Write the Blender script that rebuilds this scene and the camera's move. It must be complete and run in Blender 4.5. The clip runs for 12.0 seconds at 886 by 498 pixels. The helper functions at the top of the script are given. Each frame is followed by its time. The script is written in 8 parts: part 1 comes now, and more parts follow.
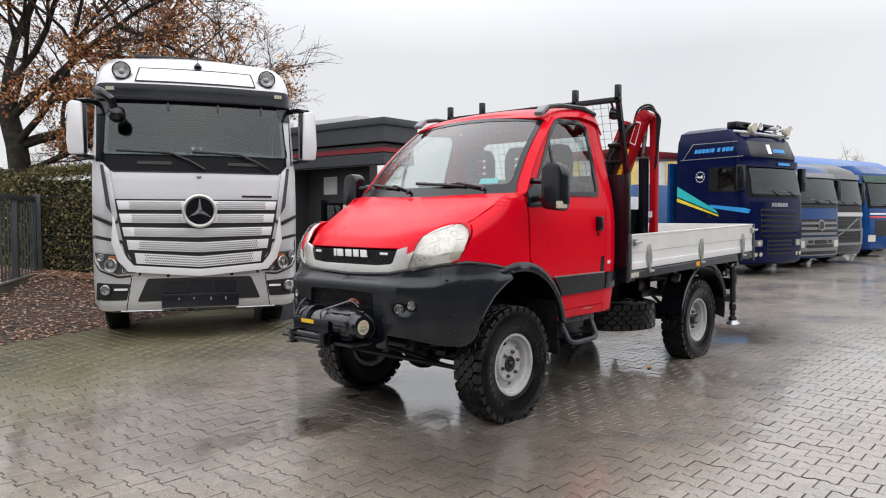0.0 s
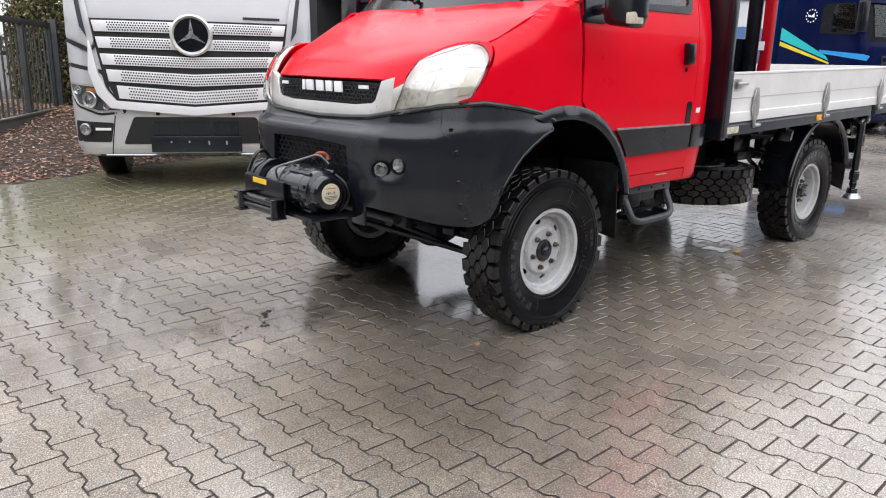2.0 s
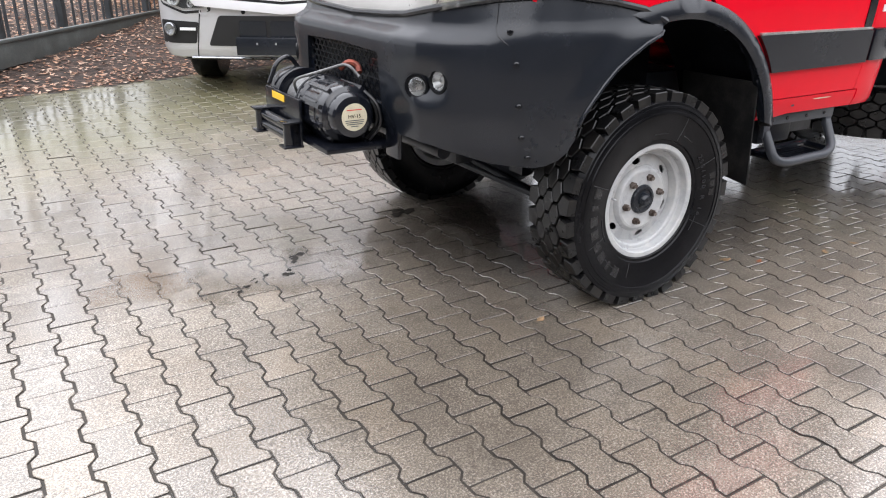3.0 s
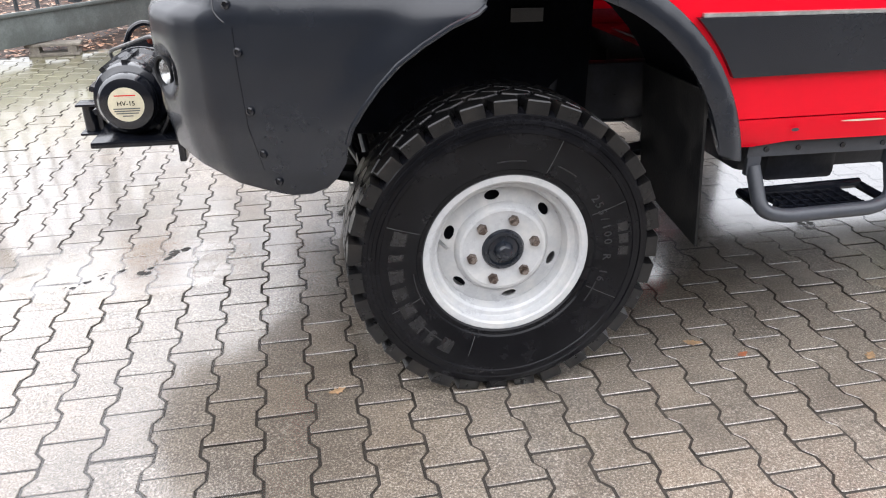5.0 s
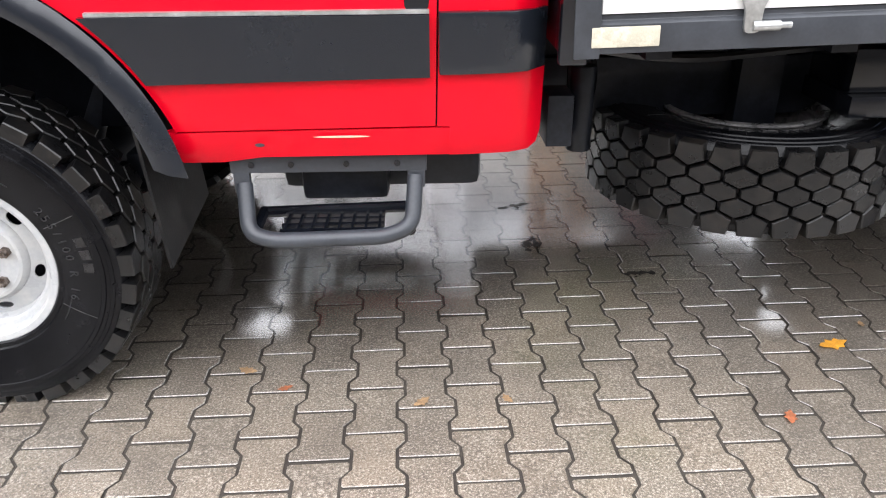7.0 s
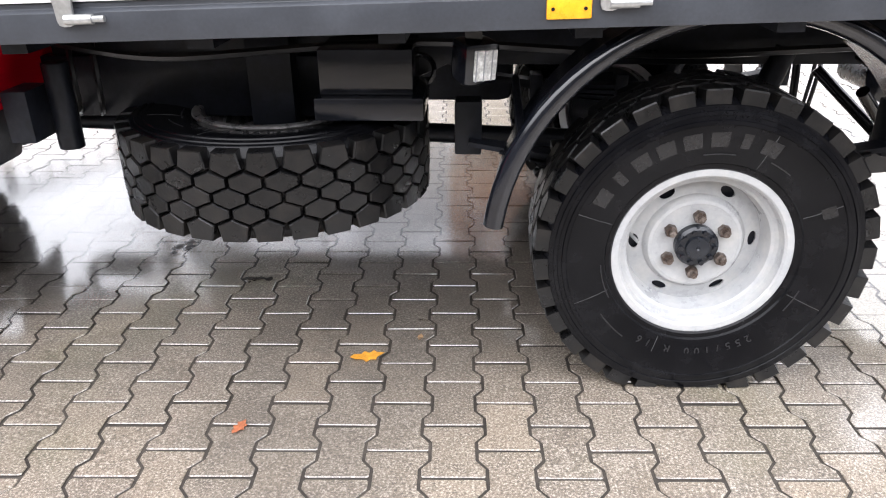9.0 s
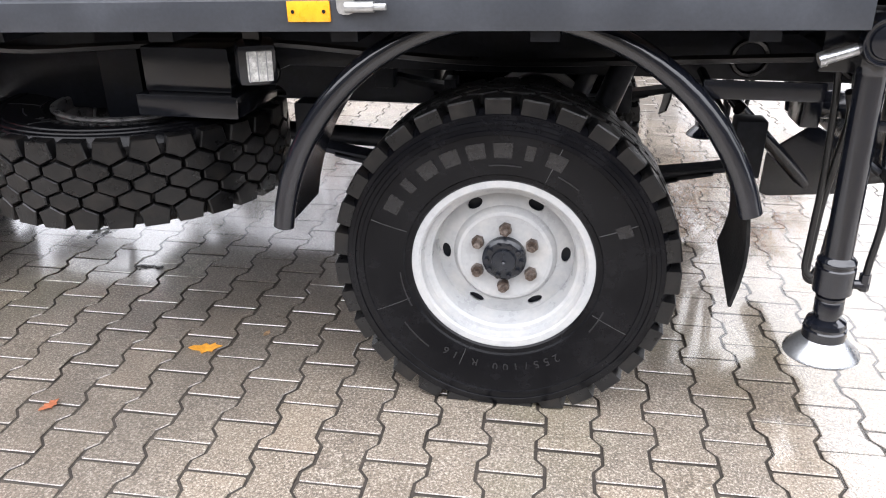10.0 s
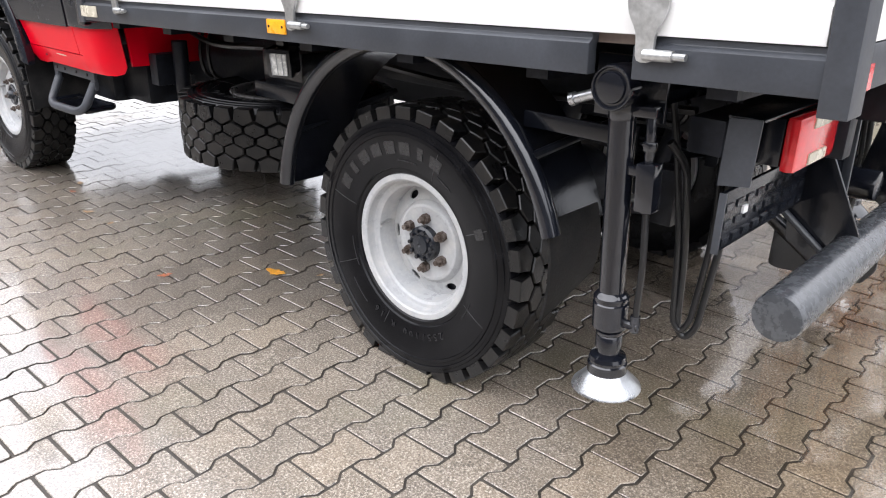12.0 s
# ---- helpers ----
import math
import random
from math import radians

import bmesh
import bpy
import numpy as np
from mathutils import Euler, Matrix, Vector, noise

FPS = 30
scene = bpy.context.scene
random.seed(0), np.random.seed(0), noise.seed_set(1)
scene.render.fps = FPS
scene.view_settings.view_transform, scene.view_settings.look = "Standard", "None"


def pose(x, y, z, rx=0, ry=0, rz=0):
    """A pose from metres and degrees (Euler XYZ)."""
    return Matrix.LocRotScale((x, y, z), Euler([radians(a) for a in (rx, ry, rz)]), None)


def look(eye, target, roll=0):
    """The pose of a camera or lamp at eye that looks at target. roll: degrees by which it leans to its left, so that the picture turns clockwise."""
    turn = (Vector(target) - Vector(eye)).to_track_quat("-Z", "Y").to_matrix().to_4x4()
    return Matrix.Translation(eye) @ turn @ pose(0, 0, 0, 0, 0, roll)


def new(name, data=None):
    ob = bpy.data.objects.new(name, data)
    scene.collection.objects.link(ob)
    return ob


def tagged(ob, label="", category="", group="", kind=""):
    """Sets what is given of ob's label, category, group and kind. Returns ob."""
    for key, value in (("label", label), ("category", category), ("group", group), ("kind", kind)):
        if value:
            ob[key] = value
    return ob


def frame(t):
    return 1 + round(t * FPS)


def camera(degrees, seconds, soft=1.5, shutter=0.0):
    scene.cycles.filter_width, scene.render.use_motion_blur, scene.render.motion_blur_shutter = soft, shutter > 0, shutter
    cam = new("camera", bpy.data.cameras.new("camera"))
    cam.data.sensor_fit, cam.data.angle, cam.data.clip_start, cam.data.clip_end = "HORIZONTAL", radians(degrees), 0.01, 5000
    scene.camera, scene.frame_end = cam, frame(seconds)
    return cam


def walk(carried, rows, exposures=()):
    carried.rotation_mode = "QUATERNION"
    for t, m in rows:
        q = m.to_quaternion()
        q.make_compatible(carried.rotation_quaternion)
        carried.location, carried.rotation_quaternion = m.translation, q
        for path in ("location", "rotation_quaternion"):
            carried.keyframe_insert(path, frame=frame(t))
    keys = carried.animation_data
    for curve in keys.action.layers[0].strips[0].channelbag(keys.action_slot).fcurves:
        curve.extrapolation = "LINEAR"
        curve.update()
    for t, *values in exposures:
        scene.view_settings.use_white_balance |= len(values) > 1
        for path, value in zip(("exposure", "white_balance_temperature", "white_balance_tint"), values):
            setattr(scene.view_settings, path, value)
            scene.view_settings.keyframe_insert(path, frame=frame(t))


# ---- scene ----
from mathutils.geometry import delaunay_2d_cdt

cam = camera(62.0, 12.0, 1.1)
PATH = [
    (0, (-4.382, -4.215, 1.521), (-2.913, -2.86, 1.435), 0.0),
    (0.5, (-4.083, -4.06, 1.49), (-2.617, -2.706, 1.359), 0.3),
    (1, (-3.765, -3.832, 1.453), (-2.315, -2.472, 1.233), 0.6),
    (1.5, (-3.376, -3.587, 1.43), (-1.974, -2.202, 1.088), 1.1),
    (2, (-2.976, -3.35, 1.388), (-1.678, -1.909, 0.897), 1.3),
    (2.5, (-2.584, -3.061, 1.306), (-1.437, -1.545, 0.684), 1.5),
    (2.7, (-2.413, -2.977, 1.315), (-1.342, -1.428, 0.64), 1.2),
    (4.3, (-1.061, -2.648, 1.302), (-0.54, -0.908, 0.466), 0.4),
    (4.5, (-0.887, -2.664, 1.31), (-0.457, -0.898, 0.476), -0.1),
    (5, (-0.49, -2.673, 1.301), (-0.177, -0.889, 0.451), -0.1),
    (5.5, (-0.078, -2.669, 1.298), (0.139, -0.884, 0.422), 0.1),
    (6, (0.354, -2.715, 1.303), (0.477, -0.923, 0.423), -0.2),
    (6.5, (0.763, -2.677, 1.283), (0.854, -0.884, 0.401), -0.0),
    (7, (1.193, -2.635, 1.3), (1.245, -0.841, 0.416), -0.4),
    (7.5, (1.644, -2.639, 1.296), (1.67, -0.846, 0.41), -0.4),
    (7.7, (1.806, -2.632, 1.281), (1.816, -0.833, 0.407), -0.6),
    (9.3, (3.015, -2.577, 1.236), (2.903, -0.77, 0.386), -0.2),
    (9.5, (3.168, -2.543, 1.232), (3.029, -0.742, 0.374), 0.0),
    (10, (3.518, -2.516, 1.237), (3.209, -0.728, 0.395), -0.1),
    (10.5, (3.894, -2.54, 1.249), (3.383, -0.79, 0.426), 0.2),
    (11, (4.241, -2.454, 1.233), (3.475, -0.792, 0.425), 0.5),
    (11.5, (4.588, -2.399, 1.248), (3.546, -0.878, 0.471), 0.7),
    (12, (4.895, -2.315, 1.257), (3.629, -0.96, 0.509), 1.1),
]
EXPOSURES = [(0, 0.42, 6480, 10), (1.0, 0.52, 6440, 10.5), (2.0, 0.8, 6360, 11), (2.7, 1.08, 6320, 11.5), (4.3, 1.42, 6320, 11.5), (5.2, 1.5, 6300, 11.5), (6.5, 1.7, 6340, 11), (7.7, 1.96, 6360, 10.5), (9.3, 1.92, 6300, 12.5), (11, 1.7, 6310, 12.5), (12, 1.54, 6320, 12)]
SKY, SUN = 1.0, 0.4

walk(cam, [(t, look(e, g, r)) for t, e, g, r in PATH], EXPOSURES)

# ---- light: an even overcast sky with a weak, wide sun behind the cloud ----
world = bpy.data.worlds.new("overcast")
scene.world = world
world.use_nodes = True
wn, wl = world.node_tree.nodes, world.node_tree.links
sky = wn.new("ShaderNodeTexSky")
sky.sky_type, sky.sun_disc, sky.sun_elevation, sky.sun_rotation = "NISHITA", False, radians(38), radians(205)
geo = wn.new("ShaderNodeTexCoord")
cloud = wn.new("ShaderNodeTexNoise")
cloud.inputs["Scale"].default_value, cloud.inputs["Detail"].default_value = 1.6, 5.0
wl.new(geo.outputs["Generated"], cloud.inputs["Vector"])
ramp = wn.new("ShaderNodeValToRGB")
ramp.color_ramp.elements[0].position, ramp.color_ramp.elements[0].color = 0.3, (0.575, 0.577, 0.594, 1)
ramp.color_ramp.elements[1].position, ramp.color_ramp.elements[1].color = 0.72, (0.670, 0.667, 0.676, 1)
wl.new(cloud.outputs["Fac"], ramp.inputs["Fac"])
dim = wn.new("ShaderNodeVectorMath")
dim.operation = "SCALE"
dim.inputs["Scale"].default_value = 0.10
wl.new(sky.outputs["Color"], dim.inputs[0])
veil = wn.new("ShaderNodeMix")
veil.data_type = "RGBA"
veil.inputs["Factor"].default_value = 0.93
wl.new(dim.outputs["Vector"], veil.inputs["A"])
wl.new(ramp.outputs["Color"], veil.inputs["B"])
# an overcast sky is brighter overhead than along the horizon
up = wn.new("ShaderNodeSeparateXYZ")
wl.new(geo.outputs["Generated"], up.inputs["Vector"])
rise = wn.new("ShaderNodeMapRange")
for key, val in (("From Min", 0.21), ("From Max", 0.68), ("To Min", 1.0), ("To Max", 2.75)):
    rise.inputs[key].default_value = val
wl.new(up.outputs["Z"], rise.inputs["Value"])
lift = wn.new("ShaderNodeVectorMath")
lift.operation = "SCALE"
wl.new(veil.outputs["Result"], lift.inputs[0])
wl.new(rise.outputs["Result"], lift.inputs["Scale"])
wl.new(lift.outputs["Vector"], wn["Background"].inputs["Color"])
wn["Background"].inputs["Strength"].default_value = SKY
sun_data = bpy.data.lights.new("sun", "SUN")
sun_data.energy, sun_data.angle, sun_data.color = SUN, radians(110), (1.0, 0.97, 0.93)
sun = new("sun", sun_data)
sun.matrix_world = look((-6, -14, 14), (2, 0, 0))


# ---- materials ----
def surf(name, col, rough=0.5, metal=0.0, var=0.12, scale=5.0, bump=0.1, bscale=150.0, coat=0.0, rvar=0.1, col2=None, spec=0.5, patch=(0.45, 0.65)):
    m = bpy.data.materials.new(name)
    m.use_nodes = True
    n, l = m.node_tree.nodes, m.node_tree.links
    b = n["Principled BSDF"]
    tc = n.new("ShaderNodeTexCoord")
    n1 = n.new("ShaderNodeTexNoise")
    n1.inputs["Scale"].default_value, n1.inputs["Detail"].default_value, n1.inputs["Roughness"].default_value = scale, 8.0, 0.65
    l.new(tc.outputs["Object"], n1.inputs["Vector"])
    n2 = n.new("ShaderNodeTexNoise")
    n2.inputs["Scale"].default_value, n2.inputs["Detail"].default_value = bscale, 4.0
    l.new(tc.outputs["Object"], n2.inputs["Vector"])
    rp = n.new("ShaderNodeValToRGB")
    lo = tuple(c * (1 - var) for c in col)
    hi = col2 or tuple(min(1, c * (1 + var)) for c in col)
    rp.color_ramp.elements[0].position, rp.color_ramp.elements[0].color = patch[0], (*lo, 1)
    rp.color_ramp.elements[1].position, rp.color_ramp.elements[1].color = patch[1], (*hi, 1)
    l.new(n1.outputs["Fac"], rp.inputs["Fac"])
    fine = n.new("ShaderNodeMix")
    fine.data_type, fine.blend_type = "RGBA", "OVERLAY"
    fine.inputs["Factor"].default_value = min(1.0, var * 1.5)
    l.new(rp.outputs["Color"], fine.inputs["A"])
    l.new(n2.outputs["Fac"], fine.inputs["B"])
    l.new(fine.outputs["Result"], b.inputs["Base Color"])
    mr = n.new("ShaderNodeMapRange")
    mr.inputs["From Min"].default_value, mr.inputs["From Max"].default_value = 0.3, 0.7
    mr.inputs["To Min"].default_value, mr.inputs["To Max"].default_value = max(0.02, rough - rvar), min(1, rough + rvar)
    l.new(n1.outputs["Fac"], mr.inputs["Value"])
    l.new(mr.outputs["Result"], b.inputs["Roughness"])
    b.inputs["Metallic"].default_value = metal
    b.inputs["Specular IOR Level"].default_value = spec
    b.inputs["Coat Weight"].default_value = coat
    b.inputs["Coat Roughness"].default_value = 0.06
    if bump:
        bp = n.new("ShaderNodeBump")
        bp.inputs["Strength"].default_value, bp.inputs["Distance"].default_value = bump, 0.004
        l.new(n2.outputs["Fac"], bp.inputs["Height"])
        l.new(bp.outputs["Normal"], b.inputs["Normal"])
    return m


def glass(name, tint, rough=0.02, mix=0.35):
    """Tinted glazing: part see-through, part mirror by its own gloss."""
    m = bpy.data.materials.new(name)
    m.use_nodes = True
    n, l = m.node_tree.nodes, m.node_tree.links
    out = n["Material Output"]
    tr = n.new("ShaderNodeBsdfTransparent")
    tr.inputs["Color"].default_value = (*tint, 1)
    gl = n.new("ShaderNodeBsdfGlossy")
    gl.inputs["Roughness"].default_value = rough
    lw = n.new("ShaderNodeLayerWeight")
    lw.inputs["Blend"].default_value = 0.5
    pw = n.new("ShaderNodeMath")
    pw.operation, pw.inputs[1].default_value = "POWER", 3.5
    l.new(lw.outputs["Facing"], pw.inputs[0])
    ad = n.new("ShaderNodeMath")
    ad.operation, ad.use_clamp = "MULTIPLY_ADD", True
    ad.inputs[1].default_value, ad.inputs[2].default_value = 0.9 - mix, mix
    l.new(pw.outputs["Value"], ad.inputs[0])
    mx = n.new("ShaderNodeMixShader")
    l.new(ad.outputs["Value"], mx.inputs["Fac"])
    l.new(tr.outputs["BSDF"], mx.inputs[1])
    l.new(gl.outputs["BSDF"], mx.inputs[2])
    l.new(mx.outputs["Shader"], out.inputs["Surface"])
    return m


RED = surf("red_paint", (0.66, 0.001, 0.014), 0.30, 0, 0.03, 2.5, 0.01, 400, 0.2, spec=0.08, rvar=0.04)
CREAM = surf("bed_paint", (0.72, 0.715, 0.70), 0.42, 0, 0.05, 3, 0.03, 60)
TUBE = surf("under_run_paint", (0.05, 0.054, 0.06), 0.27, 0, 0.2, 30, 0.15, 120, col2=(0.075, 0.08, 0.086), rvar=0.12)
PLASTIC = surf("dark_plastic", (0.0088, 0.0110, 0.0156), 0.25, 0, 0.06, 4, 0.05, 420, rvar=0.05, spec=0.40, coat=0.15)
GLOSSBLACK = surf("gloss_black_plastic", (0.006, 0.007, 0.0105), 0.13, 0, 0.2, 6, 0.03, 90, rvar=0.04, coat=0.4)
BLACK = surf("black_paint", (0.006, 0.007, 0.0105), 0.17, 0, 0.3, 6, 0.05, 90, rvar=0.07, spec=0.5)
MATTBLACK = surf("matt_black_trim", (0.0045, 0.005, 0.0065), 0.4, 0, 0.2, 6, 0.05, 90, spec=0.12)
CHASSIS = surf("chassis_black", (0.0095, 0.0110, 0.0155), 0.42, 0, 0.4, 8, 0.2, 60, rvar=0.15, spec=0.25)
ARCH = surf("arch_lining", (0.004, 0.0045, 0.0065), 0.85, 0, 0.3, 8, 0.2, 60, spec=0.05)
FLAP = surf("mud_flap_rubber", (0.008, 0.008, 0.0085), 0.6, 0, 0.3, 9, 0.2, 120, col2=(0.02, 0.019, 0.018), spec=0.2)
GREYRAIL = surf("grey_rail_paint", (0.036, 0.040, 0.048), 0.42, 0, 0.16, 5, 0.05, 120)
RUBBER = surf("tyre_rubber", (0.0034, 0.0035, 0.0046), 0.22, 0, 0.2, 9, 0.08, 160, col2=(0.006, 0.006, 0.0072), rvar=0.06, spec=0.17)
RUBBER_WORN = surf("tyre_lettering", (0.013, 0.013, 0.015), 0.5, 0, 0.25, 40, 0.1, 160)
RUBBER_BAR = surf("tyre_raised_rubber", (0.0068, 0.0068, 0.008), 0.27, 0, 0.2, 30, 0.1, 160, spec=0.5)
MOULD = surf("tyre_mould_line", (0.06, 0.06, 0.062), 0.6, 0, 0.4, 30, 0)
TREADW = surf("worn_tread", (0.0065, 0.0065, 0.007), 0.33, 0, 0.3, 14, 0.2, 90, col2=(0.017, 0.014, 0.0115), rvar=0.12, patch=(0.5, 0.75), spec=0.42)
RIM = surf("white_wheel_paint", (0.40, 0.405, 0.41), 0.32, 0, 0.06, 14, 0.04, 90, col2=(0.45, 0.445, 0.43), spec=0.4)
BARESTEEL = surf("dull_grey_steel", (0.15, 0.148, 0.15), 0.30, 0.4, 0.25, 20, 0.1, 120, col2=(0.22, 0.21, 0.205))
NUT = surf("rusty_nut", (0.11, 0.078, 0.062), 0.5, 0.6, 0.35, 60, 0.3, 300, col2=(0.24, 0.205, 0.18))
SILVER = surf("silver_paint", (0.56, 0.56, 0.575), 0.30, 0.35, 0.02, 2, 0.01, 300, 0.5, rvar=0.02)
WHITESIL = surf("light_silver_paint", (0.76, 0.76, 0.775), 0.30, 0.2, 0.02, 3, 0.01, 200, 0.4, rvar=0.02)
CHROMEGRILL = surf("satin_silver_trim", (0.62, 0.61, 0.585), 0.34, 0.5, 0.06, 4, 0.02, 200)
STEEL = surf("galvanised_steel", (0.48, 0.485, 0.48), 0.4, 0.8, 0.15, 20, 0.1, 120)
ALU = surf("bare_steel", (0.42, 0.43, 0.44), 0.3, 0.9, 0.12, 15, 0.08, 200)
CABLE = surf("steel_rope", (0.22, 0.22, 0.22), 0.45, 0.7, 0.3, 60, 0.4, 500)
LENS = glass("clear_lens", (0.97, 0.97, 0.96), 0.08, 0.10)
WINDOW = glass("window_glass", (0.80, 0.86, 0.84), 0.012, 0.13)
DARKGLASS = glass("dark_windscreen", (0.50, 0.57, 0.58), 0.02, 0.05)
DOORGLASS = glass("door_glass", (0.58, 0.64, 0.62), 0.012, 0.10)
DARKGLASS_FAR = glass("dark_lorry_glass", (0.55, 0.66, 0.65), 0.02, 0.035)
REFLECT = surf("lamp_reflector", (0.66, 0.635, 0.585), 0.35, 0.1, 0.06, 30, 0.1, 80)
FACET = surf("mirror_facet", (0.60, 0.58, 0.53), 0.3, 0.35, 0.1, 30, 0.1, 80)
AMBER = surf("amber_reflector", (0.85, 0.36, 0.01), 0.3, 0, 0.08, 40, 0.15, 260)
REDLENS = surf("red_lamp_lens", (0.62, 0.012, 0.018), 0.18, 0, 0.1, 20, 0.1, 200, 0.5)
WHITELENS = surf("white_lamp_lens", (0.52, 0.48, 0.38), 0.25, 0, 0.1, 30, 0.15, 240)
FROST = surf("frosted_glass", (0.62, 0.62, 0.60), 0.2, 0, 0.3, 60, 0.4, 200)
YELLOW = surf("yellow_sticker", (0.85, 0.52, 0.02), 0.4, 0, 0.05, 20, 0)
LABEL = surf("winch_label", (0.56, 0.51, 0.37), 0.4, 0, 0.08, 30, 0)
WHITE = surf("white_paint", (0.8, 0.8, 0.8), 0.4, 0, 0.04, 10, 0.02)
SEAT = surf("seat_fabric", (0.05, 0.055, 0.06), 0.85, 0, 0.2, 30, 0.3, 200)
DASH = surf("dashboard_plastic", (0.33, 0.34, 0.35), 0.6, 0, 0.1, 10, 0.1, 200)
MESHD = surf("black_grille", (0.01, 0.01, 0.011), 0.5, 0, 0.2, 30, 0.1)
STEELP = surf("lorry_bumper_paint", (0.20, 0.205, 0.21), 0.35, 0.2, 0.08, 5, 0.02)
NAVY = surf("navy_paint", (0.0032, 0.0068, 0.042), 0.14, 0, 0.08, 3, 0.01, 200, 0.0, spec=0.12)
BLUE = surf("blue_paint", (0.005, 0.052, 0.20), 0.18, 0, 0.1, 3, 0.01, 200, 0.0, spec=0.3)
TANKBLUE = surf("tank_blue_paint", (0.03, 0.13, 0.40), 0.3, 0, 0.12, 2, 0.02, 60, spec=0.4)
TEAL = surf("teal_vinyl", (0.02, 0.48, 0.50), 0.35, 0, 0.05, 10, 0)
SKYB = surf("light_blue_vinyl", (0.03, 0.30, 0.72), 0.35, 0, 0.05, 10, 0)
GREYP = surf("grey_truck_paint", (0.22, 0.23, 0.24), 0.4, 0, 0.1, 5, 0.02)
PALECAB = surf("dark_cab_paint", (0.075, 0.080, 0.085), 0.35, 0, 0.1, 5, 0.02)
CURTAIN = surf("cab_lining", (0.035, 0.04, 0.041), 0.85, 0, 0.2, 8, 0.2, 60)
WALL = surf("anthracite_cladding", (0.035, 0.036, 0.04), 0.55, 0, 0.12, 2, 0.05, 80)
FASCIA = surf("dark_fascia", (0.04, 0.046, 0.055), 0.45, 0, 0.12, 2, 0.03, 60)
STRIPE = surf("red_fascia_band", (0.28, 0.015, 0.025), 0.4, 0, 0.1, 3, 0)
CONC = surf("gate_beam_steel", (0.13, 0.145, 0.14), 0.5, 0.2, 0.2, 4, 0.1, 60)
GATE = surf("gate_bars", (0.05, 0.055, 0.06), 0.5, 0.1, 0.15, 8, 0.05)
BARK = surf("bark", (0.042, 0.036, 0.029), 0.9, 0, 0.35, 6, 0.9, 28, col2=(0.07, 0.068, 0.045))
TWIG = surf("twigs", (0.06, 0.045, 0.035), 0.85, 0, 0.3, 10, 0.2)
MULCH = surf("bark_mulch", (0.035, 0.022, 0.016), 0.8, 0, 0.5, 14, 1.0, 45, col2=(0.12, 0.075, 0.055))
JOINT = surf("joint_sand", (0.040, 0.033, 0.026), 0.7, 0, 0.3, 12, 0.5, 120)
PINK = surf("yellow_hall_wall", (0.75, 0.55, 0.16), 0.6, 0, 0.08, 1, 0)
PALE = surf("pale_hall_wall", (0.62, 0.62, 0.62), 0.6, 0, 0.08, 1, 0)
HOSE = surf("rubber_hose", (0.007, 0.007, 0.008), 0.35, 0, 0.2, 30, 0.1)


def leaf_mat(name, cols, rough=0.55):
    m = bpy.data.materials.new(name)
    m.use_nodes = True
    n, l = m.node_tree.nodes, m.node_tree.links
    b = n["Principled BSDF"]
    g = n.new("ShaderNodeNewGeometry")
    rp = n.new("ShaderNodeValToRGB")
    while len(rp.color_ramp.elements) < len(cols):
        rp.color_ramp.elements.new(0.5)
    for i, c in enumerate(cols):
        rp.color_ramp.elements[i].position, rp.color_ramp.elements[i].color = i / (len(cols) - 1), (*c, 1)
    l.new(g.outputs["Random Per Island"], rp.inputs["Fac"])
    l.new(rp.outputs["Color"], b.inputs["Base Color"])
    b.inputs["Roughness"].default_value = rough
    return m


AUTUMN = leaf_mat("autumn_leaves", [(0.24, 0.085, 0.04), (0.44, 0.18, 0.08), (0.58, 0.31, 0.10), (0.36, 0.15, 0.085)])
LITTER = leaf_mat("leaf_litter", [(0.08, 0.045, 0.03), (0.27, 0.12, 0.07), (0.44, 0.25, 0.15), (0.55, 0.40, 0.30), (0.14, 0.07, 0.04)])
HEDGE = leaf_mat("hedge_leaves", [(0.05, 0.065, 0.024), (0.15, 0.165, 0.05), (0.27, 0.22, 0.085), (0.22, 0.12, 0.055), (0.10, 0.125, 0.042), (0.07, 0.085, 0.035)])
BUSH = leaf_mat("planter_leaves", [(0.02, 0.06, 0.05), (0.05, 0.10, 0.08)])


